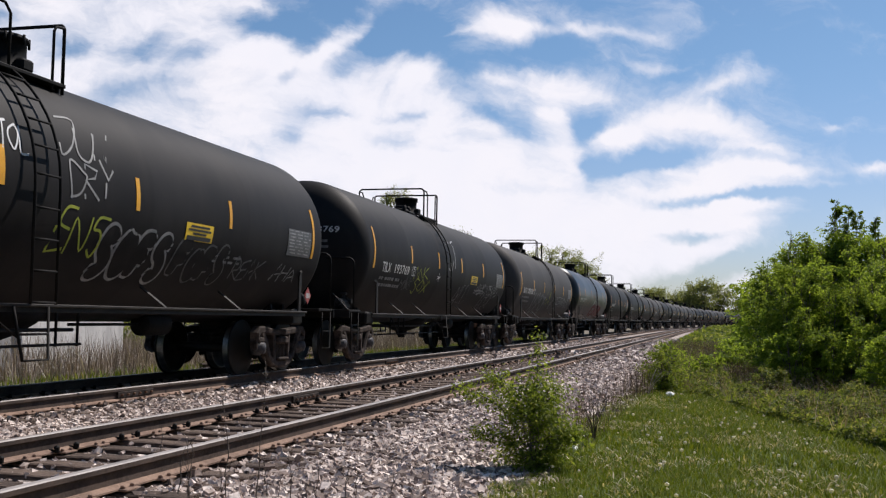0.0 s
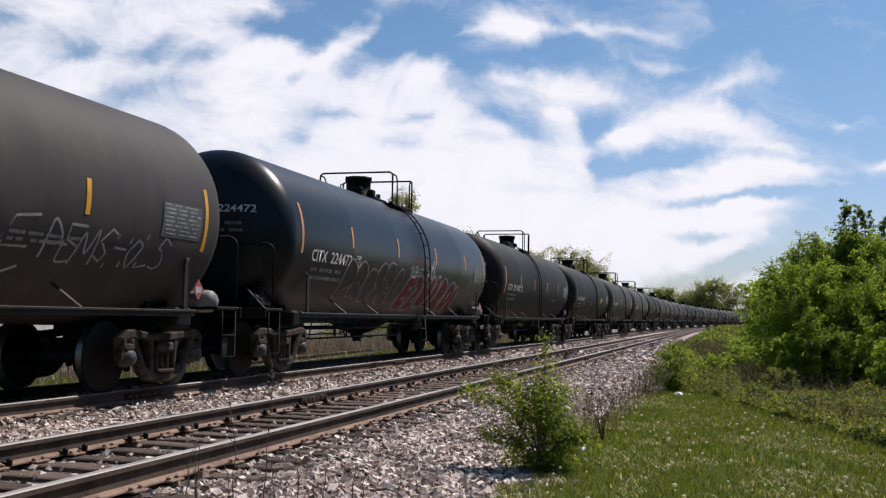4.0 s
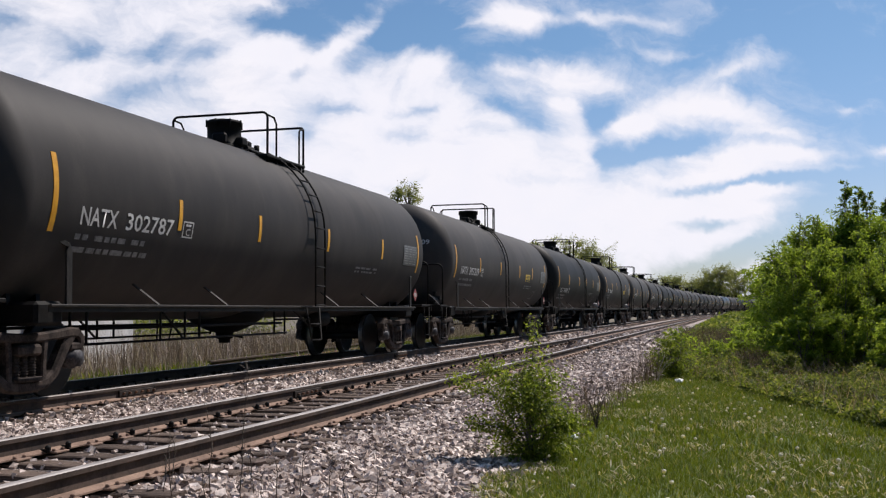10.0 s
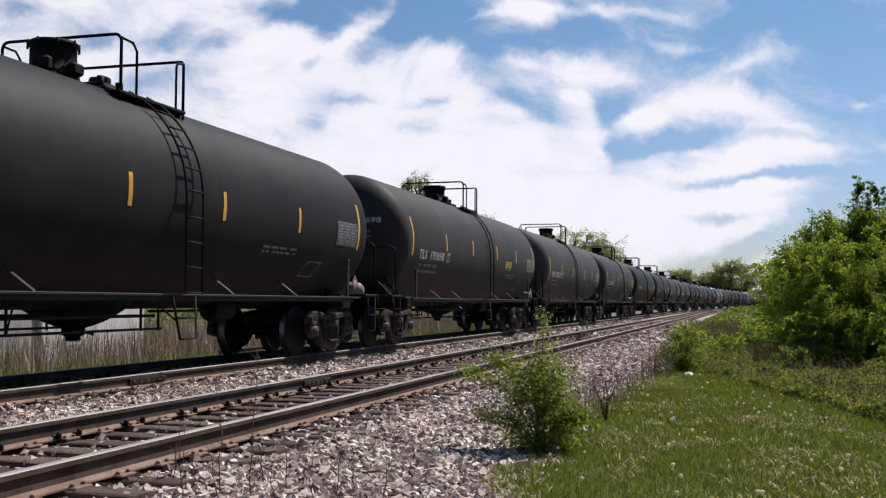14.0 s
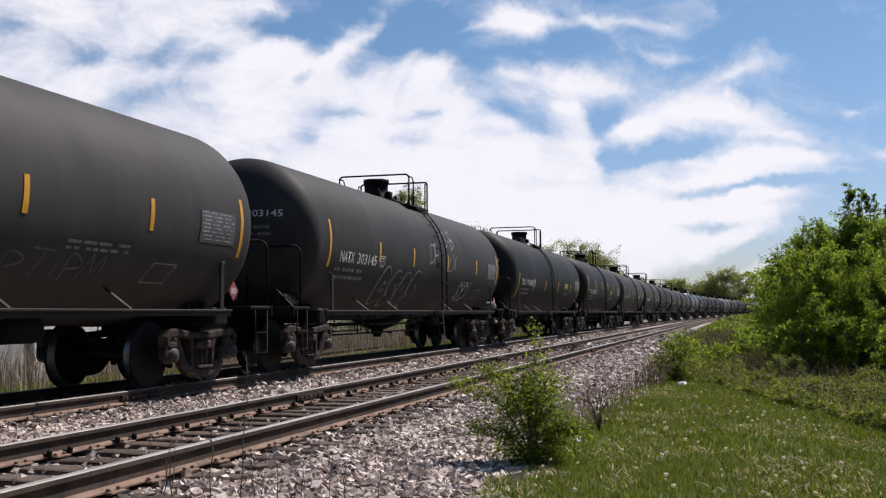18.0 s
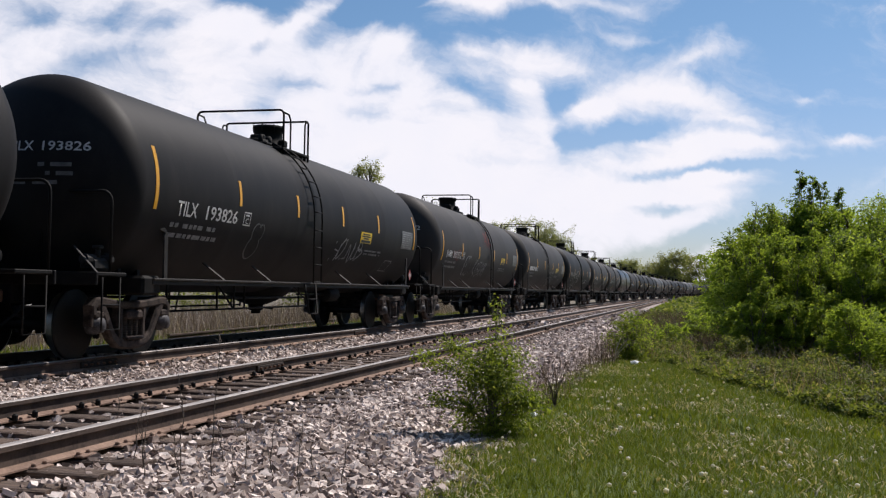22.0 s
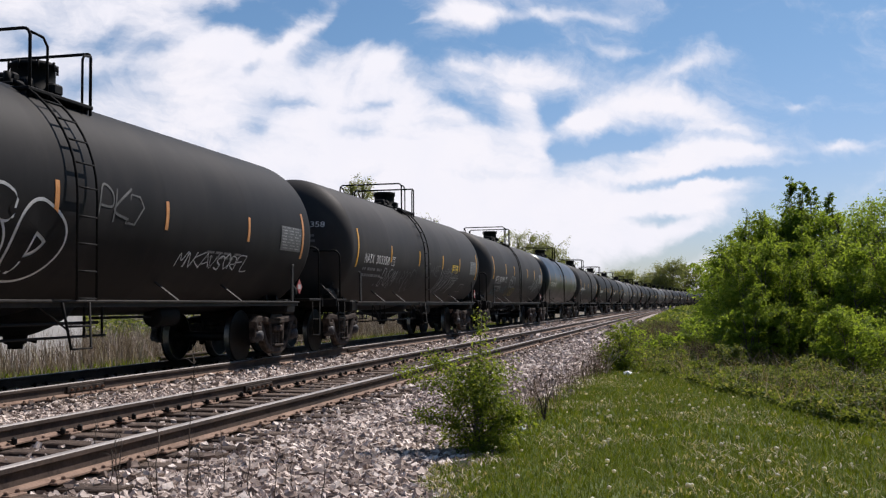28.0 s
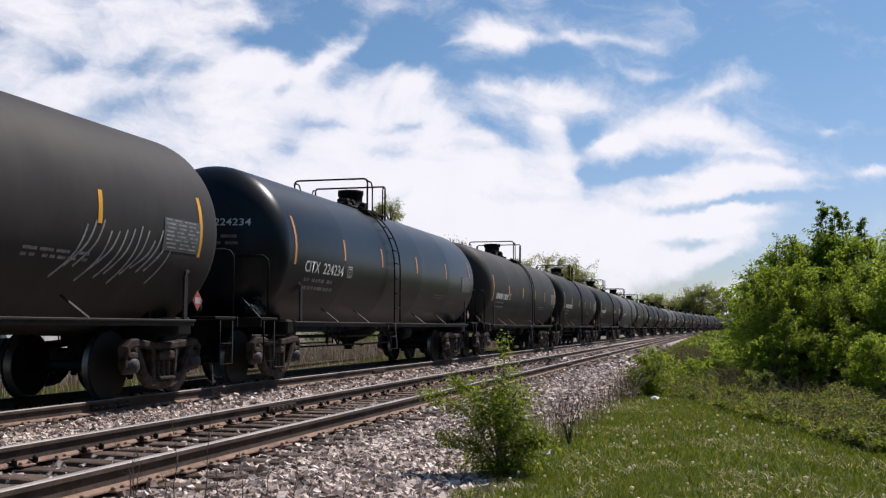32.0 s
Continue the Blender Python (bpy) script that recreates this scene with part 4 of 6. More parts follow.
    g = G().lathe([(0.001, -0.34), (0.08, -0.33), (0.14, -0.26), (0.15, -0.2), (0.15, 0.2), (0.14, 0.26), (0.08, 0.33), (0.001, 0.34)], (0.72, 7.80, 1.32), "x", 18)
    part("air_reservoir", g, iron, car, "dusty cylindrical air reservoir")
    g = G().lathe([(0.26, -0.012), (0.28, 0.0), (0.26, 0.012), (0.24, 0.0), (0.26, -0.012)], (-0.55, -8.18, 1.75), "y", 22)
    g.tube([(-0.55, -8.18, 1.75), (-0.55, -7.9, 1.75)], 0.03, 8).box((-0.55, -8.0, 1.6), (0.2, 0.2, 0.45), 0, 0.03)
    for a in range(3):
        t = math.pi * a / 3
        g.bar((-0.55 - 0.25 * math.cos(t), -8.18, 1.75 - 0.25 * math.sin(t)), (-0.55 + 0.25 * math.cos(t), -8.18, 1.75 + 0.25 * math.sin(t)), 0.02, 0.02, up=(0, 1, 0))
    part("hand_brake", g, iron, car)
    g = G().box((1.08, -7.78, 1.27), (0.22, 0.46, 0.18), 0, 0.04).lathe([(0.05, -0.13), (0.075, -0.12), (0.075, 0.10), (0.05, 0.12)], (1.10, -7.98, 1.33), "y", 10, smooth=False)
    g.lathe([(0.04, -0.10), (0.06, -0.09), (0.06, 0.08), (0.04, 0.10)], (1.14, -7.62, 1.34), "x", 10, smooth=False).tube([(1.1, -7.6, 1.4), (1.05, -7.4, 1.42), (0.9, -7.3, 1.30)], 0.025, 6)
    g.tube([(1.12, -7.8, 1.34), (1.12, -7.8, 1.50)], 0.035, 8).box((1.12, -7.8, 1.50), (0.12, 0.12, 0.05), 0, 0.015)
    part("brake_valve", g, sill, car, "dusty grey brake control valve")
    # markings that every car carries on its lineside flank
    for y in (-7.02, -4.26, -1.36, 1.42, 4.05, 7.02):
        long = abs(y) > 6
        me = patch_on_tank(y - 0.045, y + 0.045, -0.50 if long else -0.29, 0.40 if long else 0.13, MAT["stripe"], "reflector_stripe", n=8)
        part("reflector_stripe", me, None, car, "amber reflective stripe")
    pl = thing_panel()
    part("data_panel", patch_on_tank(5.82, 6.85, -0.36, 0.10, MAT["panel"], "data_panel", 0.008), None, car, "black data panel printed in white")
    tagged(part("data_print", pl, None, car), kind="stuff")
    d = G().plate([(6.98, 1.24), (7.13, 1.39), (6.98, 1.54), (6.83, 1.39)], 1.435, 1.445)
    placard = part("hazard_placard", d, MAT["placard"], car, "red and white diamond hazard placard")
    part("placard_print", G().plate([(6.90, 1.345), (7.06, 1.345), (7.06, 1.435), (6.90, 1.435)], 1.4455, 1.448), MAT["placard_white"], placard)
    for y in (6.75, -6.75):
        build_truck(car, y)
    return car


def thing_panel():
    """Rows of small print on the data panel and the weight stencils, as plain bars."""
    g = G()
    r = random.Random(3)
    rows = [(5.84, 6.83, 0.085 - 0.055 * i) for i in range(8)]
    for y0, y1, a in rows:
        y = y0 + r.uniform(0, 0.1)
        while y < y1 - 0.1:
            n = r.uniform(0.06, 0.26)
            e = min(y + n, y1)
            q = [on_tank(y, a, 0.011), on_tank(e, a, 0.011), on_tank(e, a - 0.020, 0.011), on_tank(y, a - 0.020, 0.011)]
            g.add(q, [(0, 3, 2, 1)])
            y = e + r.uniform(0.03, 0.14)
    return g.mesh("data_print", MAT["chalk"])


def bars_mesh(name, y0, y1, arcs, high, mat, seed):
    g, r = G(), random.Random(seed)
    for a in arcs:
        y = y0
        while y < y1 - 0.05:
            e = min(y + r.choice((0.10, 0.16, 0.26)), y1)
            g.add([on_tank(y, a), on_tank(e, a), on_tank(e, a - high), on_tank(y, a - high)], [(0, 3, 2, 1)])
            y = e + r.choice((0.04, 0.05, 0.14))
    return g.mesh(name, mat)


TEXTS = {2: "TILX 193769", 3: "NATX 303160", 4: "CITX 224472", 5: "CTCX 731428", 6: "GATX 201638", 7: "NATX 302787", 8: "NATX 303209", 9: "CTCX 730060",
         10: "TILX 193698", 11: "NATX 303137", 12: "NATX 303145", 13: "TILX 193684", 14: "TILX 193826", 15: "NATX 303372", 17: "CTCX 731542", 18: "NATX 303358", 19: "NATX 303389", 20: "CITX 224234"}


def letter_meshes():
    """The cars' marks as flat letter meshes, wrapped to the shell later."""
    obs = {}
    words = [((k, i), word) for k, body in TEXTS.items() for i, word in enumerate(body.split())]
    for k, body in words + [("c", "C")]:
        cu = bpy.data.curves.new("mark", "FONT")
        cu.body, cu.size, cu.resolution_u = body, 1.0, 2
        cu.offset = 0.012
        obs[k] = new("mark", cu)
    bpy.context.view_layer.update()
    deps = bpy.context.evaluated_depsgraph_get()
    out = {}
    for k, ob in obs.items():
        me = bpy.data.meshes.new_from_object(ob.evaluated_get(deps))
        co = np.zeros(len(me.vertices) * 3, np.float32)
        me.vertices.foreach_get("co", co)
        out[k] = (me, co.reshape(-1, 3))
        cu = ob.data
        bpy.data.objects.remove(ob)
        bpy.data.curves.remove(cu)
    return out


LETTERS = letter_meshes()


def wrapped(k, y0, y1, a0, a1, name, mat, end=None):
    me, co = LETTERS[k]
    me = me.copy()
    me.name = name
    lo, hi = co.min(0), co.max(0)
    y = y0 + (co[:, 0] - lo[0]) / (hi[0] - lo[0]) * (y1 - y0)
    a = (a0 + (co[:, 1] - lo[1]) / (hi[1] - lo[1]) * (a1 - a0)) / TANK_R
    r = TANK_R + 0.006
    me.vertices.foreach_set("co", np.stack([r * np.cos(a), y, TANK_Z + r * np.sin(a)], -1).astype(np.float32).ravel())
    me.materials.clear()
    me.materials.append(mat)
    me.update()
    return me


def on_head(k, name, x0, x1):
    """The mark again, small, on the dished end that leads."""
    me, co = LETTERS[k]
    me = me.copy()
    me.name = name
    lo, hi = co.min(0), co.max(0)
    x = x0 + (co[:, 0] - lo[0]) / (hi[0] - lo[0]) * (x1 - x0)
    z = 0.36 + (co[:, 1] - lo[1]) / (hi[1] - lo[1]) * 0.13
    y = -SEAM - 0.74 * np.sqrt(1 - (x * x + z * z) / TANK_R ** 2) - 0.006
    me.vertices.foreach_set("co", np.stack([x, y, TANK_Z + z], -1).astype(np.float32).ravel())
    me.materials.clear()
    me.materials.append(MAT["letter"])
    me.update()
    return me


# ---- graffiti: ribbons of paint laid on the shell ----


def ribbon(g, pts, width, mat=0, lift=0.006):
    pts = [Vector(p) for p in pts]
    verts = []
    for i, p in enumerate(pts):
        d = pts[min(i + 1, len(pts) - 1)] - pts[max(i - 1, 0)]
        n = Vector((-d.y, d.x)).normalized() * width / 2 if d.length > 1e-6 else Vector((width / 2, 0))
        verts += [on_tank(p.x + n.x, p.y + n.y, lift), on_tank(p.x - n.x, p.y - n.y, lift)]
    g.add(verts, [(2 * i, 2 * i + 2, 2 * i + 3, 2 * i + 1) for i in range(len(pts) - 1)], mat)


def smooth_line(pts, n=5, closed=False):
    pts, out = [Vector(p) for p in pts], []
    k = len(pts)
    for i in range(k if closed else k - 1):
        p0, p1, p2, p3 = ((pts[(i + j) % k] if closed else pts[min(max(i + j, 0), k - 1)]) for j in (-1, 0, 1, 2))
        for s in range(n):
            t = s / n
            out.append(0.5 * ((2 * p1) + (p2 - p0) * t + (2 * p0 - 5 * p1 + 4 * p2 - p3) * t * t + (3 * p1 - p0 - 3 * p2 + p3) * t ** 3))
    return out + [out[0] if closed else pts[-1]]


PAINT = {"white": "white", "chalk": "chalk", "grey": "faint", "lime": "lime", "yellow": "ochre", "orange": "orange", "pink": "pink", "teal": "teal", "moss": "moss", "red": "red"}
CARS = {}


# strokes of the sprayed letters on a ten by ten grid: "column row" pairs, strokes parted by "/"
STROKES = {
    "A": "00 49 90/23 74", "B": "00 09 58 65 05/05 84 72 00", "C": "87 59 16 13 50 83", "D": "00 09 68 95 61 00", "E": "89 19 05 75/05 10 80",
    "F": "00 09 89/05 65", "G": "87 59 16 12 50 82 84 54", "H": "00 09/05 85/80 99", "I": "40 59", "J": "09 79 52 20 03", "K": "00 09/89 04 90",
    "L": "19 00 70", "M": "00 19 43 79 90", "N": "00 09 70 89", "O": "59 16 13 50 84 77 59", "P": "00 09 68 75 04", "R": "00 09 68 65 04 80",
    "S": "88 49 16 45 73 50 11", "T": "09 99/59 40", "U": "09 02 40 72 89", "V": "09 40 89", "W": "09 20 46 60 99", "X": "09 80/89 00",
    "Y": "09 45 89/45 30", "Z": "09 89 10 80", "*": "50 59/13 86/16 83", "8": "59 27 45 72 50 22 45 77 59", "!": "50 59", "~": "05 38 52 85",
}


def sausage(line, half):
    """The two sides of a fat stroke."""
    one, two = [], []
    for i, p in enumerate(line):
        d = line[min(i + 1, len(line) - 1)] - line[max(i - 1, 0)]
        n = Vector((-d.y, d.x)).normalized() * half if d.length > 1e-6 else Vector((half, 0))
        swell = 1.0 - 0.55 * abs(2.0 * i / (len(line) - 1) - 1.0) ** 6
        one.append(p + n * swell)
        two.append(p - n * swell)
    return one, two


def graffiti(k, style, colour, y0, y1, a0, a1, word="S"):
    """One sprayed tag on car k inside the box y0..y1 along the car, a0..a1 up the shell, letter by letter."""
    r = random.Random(1000 * k + int(100 * (y0 + 20)))
    h, cell = a1 - a0, (y1 - y0) / len(word)
    mats = [MAT[PAINT[colour]], MAT["chalk"] if style == "piece" else MAT[FINISH.get(k, "black")]]
    label = "sprayed graffiti letter in %s" % colour
    for i, sign in enumerate(word):
        g = G()
        c = y0 + cell * i
        if style in ("scratch", "drip"):
            hi, lo = a1 - h * r.uniform(0.0, 0.25), a0 + h * r.uniform(0.0, 0.3)
            x, bow = c + cell * 0.5, (0.25 if style == "scratch" else 0.04) * h
            ribbon(g, smooth_line([(x + bow, hi), (x + 0.4 * bow, (hi + lo) / 2), (x - bow, lo)], 5), 0.035 if style == "scratch" else 0.05)
            part("graffiti_stroke", g, mats, CARS[k], "sprayed graffiti stroke in %s" % colour)
            continue
        fat = style != "tag"
        loose, broad, lean = (0.06, 0.95, 0.10) if fat else (0.11, 1.15, r.uniform(0.05, 0.35))
        grow, rise = r.uniform(0.86, 1.05), r.uniform(-0.06, 0.06) * h
        lines = []
        for stroke in STROKES[sign].split("/"):
            pts = []
            for q in stroke.split():
                u, v = int(q[0]) / 9 + r.uniform(-loose, loose), int(q[1]) / 9 + r.uniform(-loose, loose)
                pts.append(Vector((c + cell * (0.5 + broad * (u - 0.5) * grow) + lean * h * (v - 0.5), a0 + rise + h * (0.04 + 0.92 * v * grow))))
            if fat:
                for _ in range(2):
                    pts = [pts[0]] + [a.lerp(b, f) for a, b in zip(pts, pts[1:]) for f in (0.25, 0.75)] + [pts[-1]]
            lines.append(smooth_line(pts, 3 if fat else 5) if fat or r.random() < 0.7 else pts)
        if not fat:
            thick = min(0.045, 0.05 * h + 0.008)
            for line in lines:
                ribbon(g, line, thick * r.uniform(0.8, 1.15), 0, 0.006 + 0.0003 * i)
        for j, line in enumerate(lines if fat else ()):
            half = min(0.25 * cell, 0.16 * h) * r.uniform(0.9, 1.1)
            mid = Vector((c + cell / 2, a0 + h / 2))
            line = [mid + (p - mid) * 0.84 for p in line]
            rim = 0.045 if h > 0.7 else 0.032
            for lift, edge, mi in ((0.005, half * 0.45, 1), (0.010, -half * 0.15, 0)) if style == "piece" else ((0.005, rim, 0), (0.010, 0.0, 1)):
                ends = [line[0] + (line[0] - line[2]).normalized() * max(edge, 0.0)] + line + [line[-1] + (line[-1] - line[-3]).normalized() * max(edge, 0.0)]
                e, f = sausage(ends, half + edge)
                z = lift + 0.0008 * j + 0.0003 * i
                n = len(e)
                g.add([on_tank(p.x, p.y, z) for p in e] + [on_tank(p.x, p.y, z) for p in f], [(m, m + 1, n + m + 1, n + m) for m in range(n - 1)], mi)
        part("graffiti_letter", g, mats, CARS[k], label)


SPEED_A, SPEED_B, START = 9.862, 0.0039, 0.702 - 7.72


def car_place(k, t):
    """Where the middle of car k stands at t seconds."""
    y = START + CAR_LENGTH * k - SPEED_A * t - SPEED_B * t * t
    return pose(TRAIN_X + bend(y), y, 0, 0, 0, heading(y))


LAST_CAR = 40
FORWARD_DOME = (3, 4, 6, 7, 9, 10, 12, 15, 21, 23, 24, 27, 30, 33, 35, 38)   # cars whose dome stands ahead of the ladder
FITTING_SHIFT = {1: 0.03, 2: 0.08, 3: -0.07, 4: 0.06, 6: 0.02, 7: 0.09, 9: -0.08, 10: -0.20, 12: 0.13, 13: 0.33, 14: 0.29, 15: 0.10, 20: -0.07, 11: 0.05}   # ladder and dome stand further along these cars
DOME_SHIFT = {(9, "manway"): -0.32}
FITTINGS = ("side_ladder", "ladder_step", "walkway", "top_railing", "manway", "top_valve")
YELLOW_Y = {1: 2.28, 2: 2.21, 6: 3.10, 8: 2.87, 10: 2.60, 13: 2.99, 14: 2.39, 15: 3.11, 16: 3.22, 18: 3.03, 23: 2.3, 27: 2.3, 30: 2.3}   # cars with a yellow panel
TAPES = {}


def tapes(k, places, end_top, mid_top, paint="stripe"):
    """Car k's six reflective tapes: places along the car, tops of the long end tapes and of the short ones."""
    TAPES[k] = (places, end_top, mid_top, paint)


tapes(1, (-7.0, -4.2, -1.62, 1.0, 3.62, 6.97), 0.54, 0.32)
tapes(2, (-7.03, -4.18, -1.62, 0.95, 3.82, 7.0), 0.56, 0.33)
tapes(3, (-6.98, -4.21, -1.55, 1.36, 4.15, 7.0), 0.40, 0.18)
tapes(4, (-7.05, -4.5, -1.5, 1.66, 4.72, 7.07), 0.62, 0.40, "stripe_salmon")
tapes(5, (-7.05, -4.4, -1.56, 1.34, 4.22, 6.93), 0.40, 0.16, "stripe_salmon")
tapes(6, (-7.02, -3.98, -1.08, 2.15, 4.6, 6.95), 0.16, -0.30, "stripe_dull")
tapes(7, (-6.93, -4.19, -1.7, 1.23, 4.33, 6.95), 0.39, 0.12)
tapes(8, (-7.01, -4.2, -1.35, 1.73, 4.12, 6.85), 0.39, 0.15)
tapes(9, (-7.08, -4.28, -1.0, 1.44, 4.12, 6.95), 0.50, 0.18)
tapes(10, (-7.1, -4.3, -1.6, 1.33, 4.1, 7.04), 0.56, 0.31)
tapes(11, (-7.08, -4.38, -1.39, 2.05, 4.55, 7.08), 0.37, 0.12)
tapes(12, (-6.85, -4.04, -1.63, 1.34, 4.42, 7.07), 0.39, 0.13)
tapes(13, (-6.9, -4.18, -1.65, 1.3, 4.52, 6.95), 0.0, -0.11)
tapes(14, (-7.0, -4.2, -1.56, 1.09, 3.73, 7.07), 0.55, 0.34)
tapes(15, (-7.0, -4.18, -1.36, 1.55, 4.38, 7.05), 0.39, 0.13)
tapes(16, (-7.0, -4.2, -1.4, 1.9, 4.35, 7.1), 0.39, 0.19)
tapes(17, (-7.0, -4.24, -1.33, 1.42, 4.35, 6.96), 0.41, 0.13, "stripe_salmon")
tapes(18, (-7.0, -4.2, -1.28, 1.64, 4.1, 6.95), 0.38, 0.12)
tapes(19, (-7.0, -4.18, -1.97, 1.95, 4.26, 6.88), 0.50, 0.28)
tapes(20, (-7.04, -4.44, -1.95, 0.92, 3.9, 6.8), 0.62, 0.37, "stripe_salmon")
MARK_ARC = {9: (-0.63, -0.42), 19: (-0.48, -0.26)}   # how high the painted marks sit
MARK_SHIFT = {4: -0.15, 5: -0.16, 6: -0.16, 10: -0.12, 11: -0.13, 12: 0.12, 14: 0.08, 20: -0.12}
FINISH = {8: "dusty", 15: "brown", 18: "brown", 4: "gloss", 20: "gloss", 3: "dusty", 7: "brown", 10: "brown", 12: "brown", 16: "brown", 19: "brown", 11: "dusty", 21: "brown", 24: "grey", 25: "brown", 28: "grey", 29: "brown", 36: "brown"}
CAR_LABEL = {"black": "matte black railway tank car with amber side stripes", "brown": "dusty brown-black railway tank car with amber side stripes", "dusty": "dust-greyed black railway tank car with amber side stripes",
             "gloss": "glossy blue-black railway tank car with amber side stripes", "grey": "faded grey railway tank car with amber side stripes"}


def build_train():
    first = build_car(-1.0, -1.22, 0.15, 0.20, -0.45)
    other = build_car(0.50, -0.27, 1.32, -0.10, 0.55)
    tanks = {"black": next(o for o in first.children if o.name == "tank").data}
    for key in ("brown", "dusty", "gloss", "grey"):
        tanks[key] = tanks["black"].copy()
        tanks[key].materials.clear()
        tanks[key].materials.append(MAT[key])
    CARS[1] = first
    CARS[3] = other
    for k in range(2, LAST_CAR + 1):
        if k != 3:
            CARS[k] = copy_thing(other if k in FORWARD_DOME else first, car_place(k, 0))
            CARS[k].name = "tank_car"
    first.matrix_basis = car_place(1, 0)
    other.matrix_basis = car_place(3, 0)
    stencil = bars_mesh("weight_stencil", -6.45, -4.82, (-0.50, -0.66), 0.07, MAT["stencil"], 4)
    low_stencil = bars_mesh("weight_stencil", -6.48, -4.70, (-0.73, -0.88), 0.07, MAT["stencil"], 4)
    small = bars_mesh("small_stencil", 2.9, 4.3, (-0.52, -0.60), 0.04, MAT["stencil"], 5)
    yellow = patch_on_tank(2.30, 3.10, -0.37, -0.12, MAT["yellow"], "warning_panel", 0.008)
    print_bars = G()
    for i, (y0, y1) in enumerate(((2.42, 2.98), (2.37, 3.03), (2.50, 2.90), (2.35, 3.05))):
        a = -0.15 - 0.05 * i
        hgt = 0.03 if i < 3 else 0.06
        print_bars.add([on_tank(y0, a, 0.011), on_tank(y1, a, 0.011), on_tank(y1, a - hgt, 0.011), on_tank(y0, a - hgt, 0.011)], [(0, 3, 2, 1)])
    print_mesh = print_bars.mesh("warning_print", MAT["ink"])
    box = G()
    for q in ((-4.10, -3.82, -0.16, -0.18), (-4.10, -3.82, -0.37, -0.39), (-4.10, -4.08, -0.16, -0.39), (-3.84, -3.82, -0.16, -0.39), (-4.03, -3.89, -0.20, -0.23)):
        box.add([on_tank(q[0], q[2]), on_tank(q[1], q[2]), on_tank(q[1], q[3]), on_tank(q[0], q[3])], [(0, 3, 2, 1)])
    box_mesh = box.mesh("class_box", MAT["letter"])
    c_mesh = wrapped("c", -4.02, -3.90, -0.36, -0.26, "class_letter", MAT["letter"])
    tin = G().lathe([(0.001, -0.36), (0.10, -0.34), (0.16, -0.27), (0.17, -0.2), (0.17, 0.2), (0.16, 0.27), (0.10, 0.34), (0.001, 0.36)], (0.98, 7.74, 1.24), "x", 18).mesh("auxiliary_reservoir", MAT["pale_dust"])
    head = G()
    for z, x0, x1 in ((0.20, -0.10, 0.42), (0.20, 0.50, 0.78), (0.08, -0.10, 0.50), (0.08, 0.58, 0.80), (-0.04, -0.10, 0.16), (-0.04, 0.26, 0.60)):
        q = [(x, -SEAM - 0.74 * math.sqrt(1 - (x * x + b * b) / TANK_R ** 2) - 0.006, TANK_Z + b) for x, b in ((x0, z), (x1, z), (x1, z - 0.055), (x0, z - 0.055))]
        head.add(q, [(0, 3, 2, 1)])
    head_mesh = head.mesh("head_stencil", MAT["faint"])
    card = G()
    for q in ((5.15, 5.75, -0.72, -0.74), (5.05, 5.65, -1.02, -1.04), (5.15, 5.18, -0.72, -0.80), (5.72, 5.75, -0.72, -0.80)):
        card.add([on_tank(q[0], q[2]), on_tank(q[1], q[2]), on_tank(q[1], q[3]), on_tank(q[0], q[3])], [(0, 3, 2, 1)])
    for y in (5.12, 5.68):
        ribbon(card, [(y + 0.04, -0.73), (y - 0.06, -1.03)], 0.02)
    card_mesh = card.mesh("card_holder", MAT["stencil"])
    for k, car in sorted(CARS.items()):
        finish = FINISH.get(k, "black")
        tank = next(o for o in car.children if o.name.split(".")[0] == "tank")
        tank.data = tanks[finish]
        tagged(car, CAR_LABEL[finish])
        tagged(part("weight_stencil", low_stencil if k == 9 else stencil, None, car, "faded white weight stencils"), kind="stuff")
        tagged(part("small_stencil", small, None, car), kind="stuff")
        tagged(part("head_stencil", head_mesh, None, car, "faded stencil lines on the tank end"), kind="stuff")
        slide = FITTING_SHIFT.get(k, 0.0 if k in FORWARD_DOME else 0.18)
        for o in car.children:
            base = o.name.split(".")[0]
            if base in FITTINGS:
                o.matrix_basis = pose(0, slide + DOME_SHIFT.get((k, base), 0.0), 0)
        places, end_top, mid_top, paint = TAPES.get(k, ((-7.02, -4.26, -1.36, 1.42, 4.05, 7.02), 0.40, 0.13, "stripe"))
        strips = sorted((o for o in car.children if o.name.startswith("reflector_stripe")), key=lambda o: o.data.vertices[0].co.y)
        for i, (tape, y) in enumerate(zip(strips, places)):
            lift = end_top - 0.40 if i in (0, 5) else mid_top - 0.13
            tape.matrix_basis = pose(0, y - tape.data.vertices[0].co.y - 0.045, TANK_Z, 0, -math.degrees(lift / TANK_R), 0) @ pose(0, 0, -TANK_Z)
            if paint != "stripe":
                tape.data = tape.data.copy()
                tape.data.materials.clear()
                tape.data.materials.append(MAT[paint])
        if k in TEXTS:
            arcs = MARK_ARC.get(k, (-0.39, -0.17))
            y0, wide = -6.42 + MARK_SHIFT.get(k, 0.0), 0.63 if TEXTS[k][0] == "T" else 0.75
            part("head_mark", on_head((k, 0), "head_mark", -0.15, 0.25), None, car, "small white reporting mark on the tank end")
            part("head_number", on_head((k, 1), "head_number", 0.37, 1.0), None, car, "small white number on the tank end")
            part("reporting_mark", wrapped((k, 0), y0, y0 + wide, *arcs, "reporting_mark", MAT["letter"]), None, car, "white reporting mark letters")
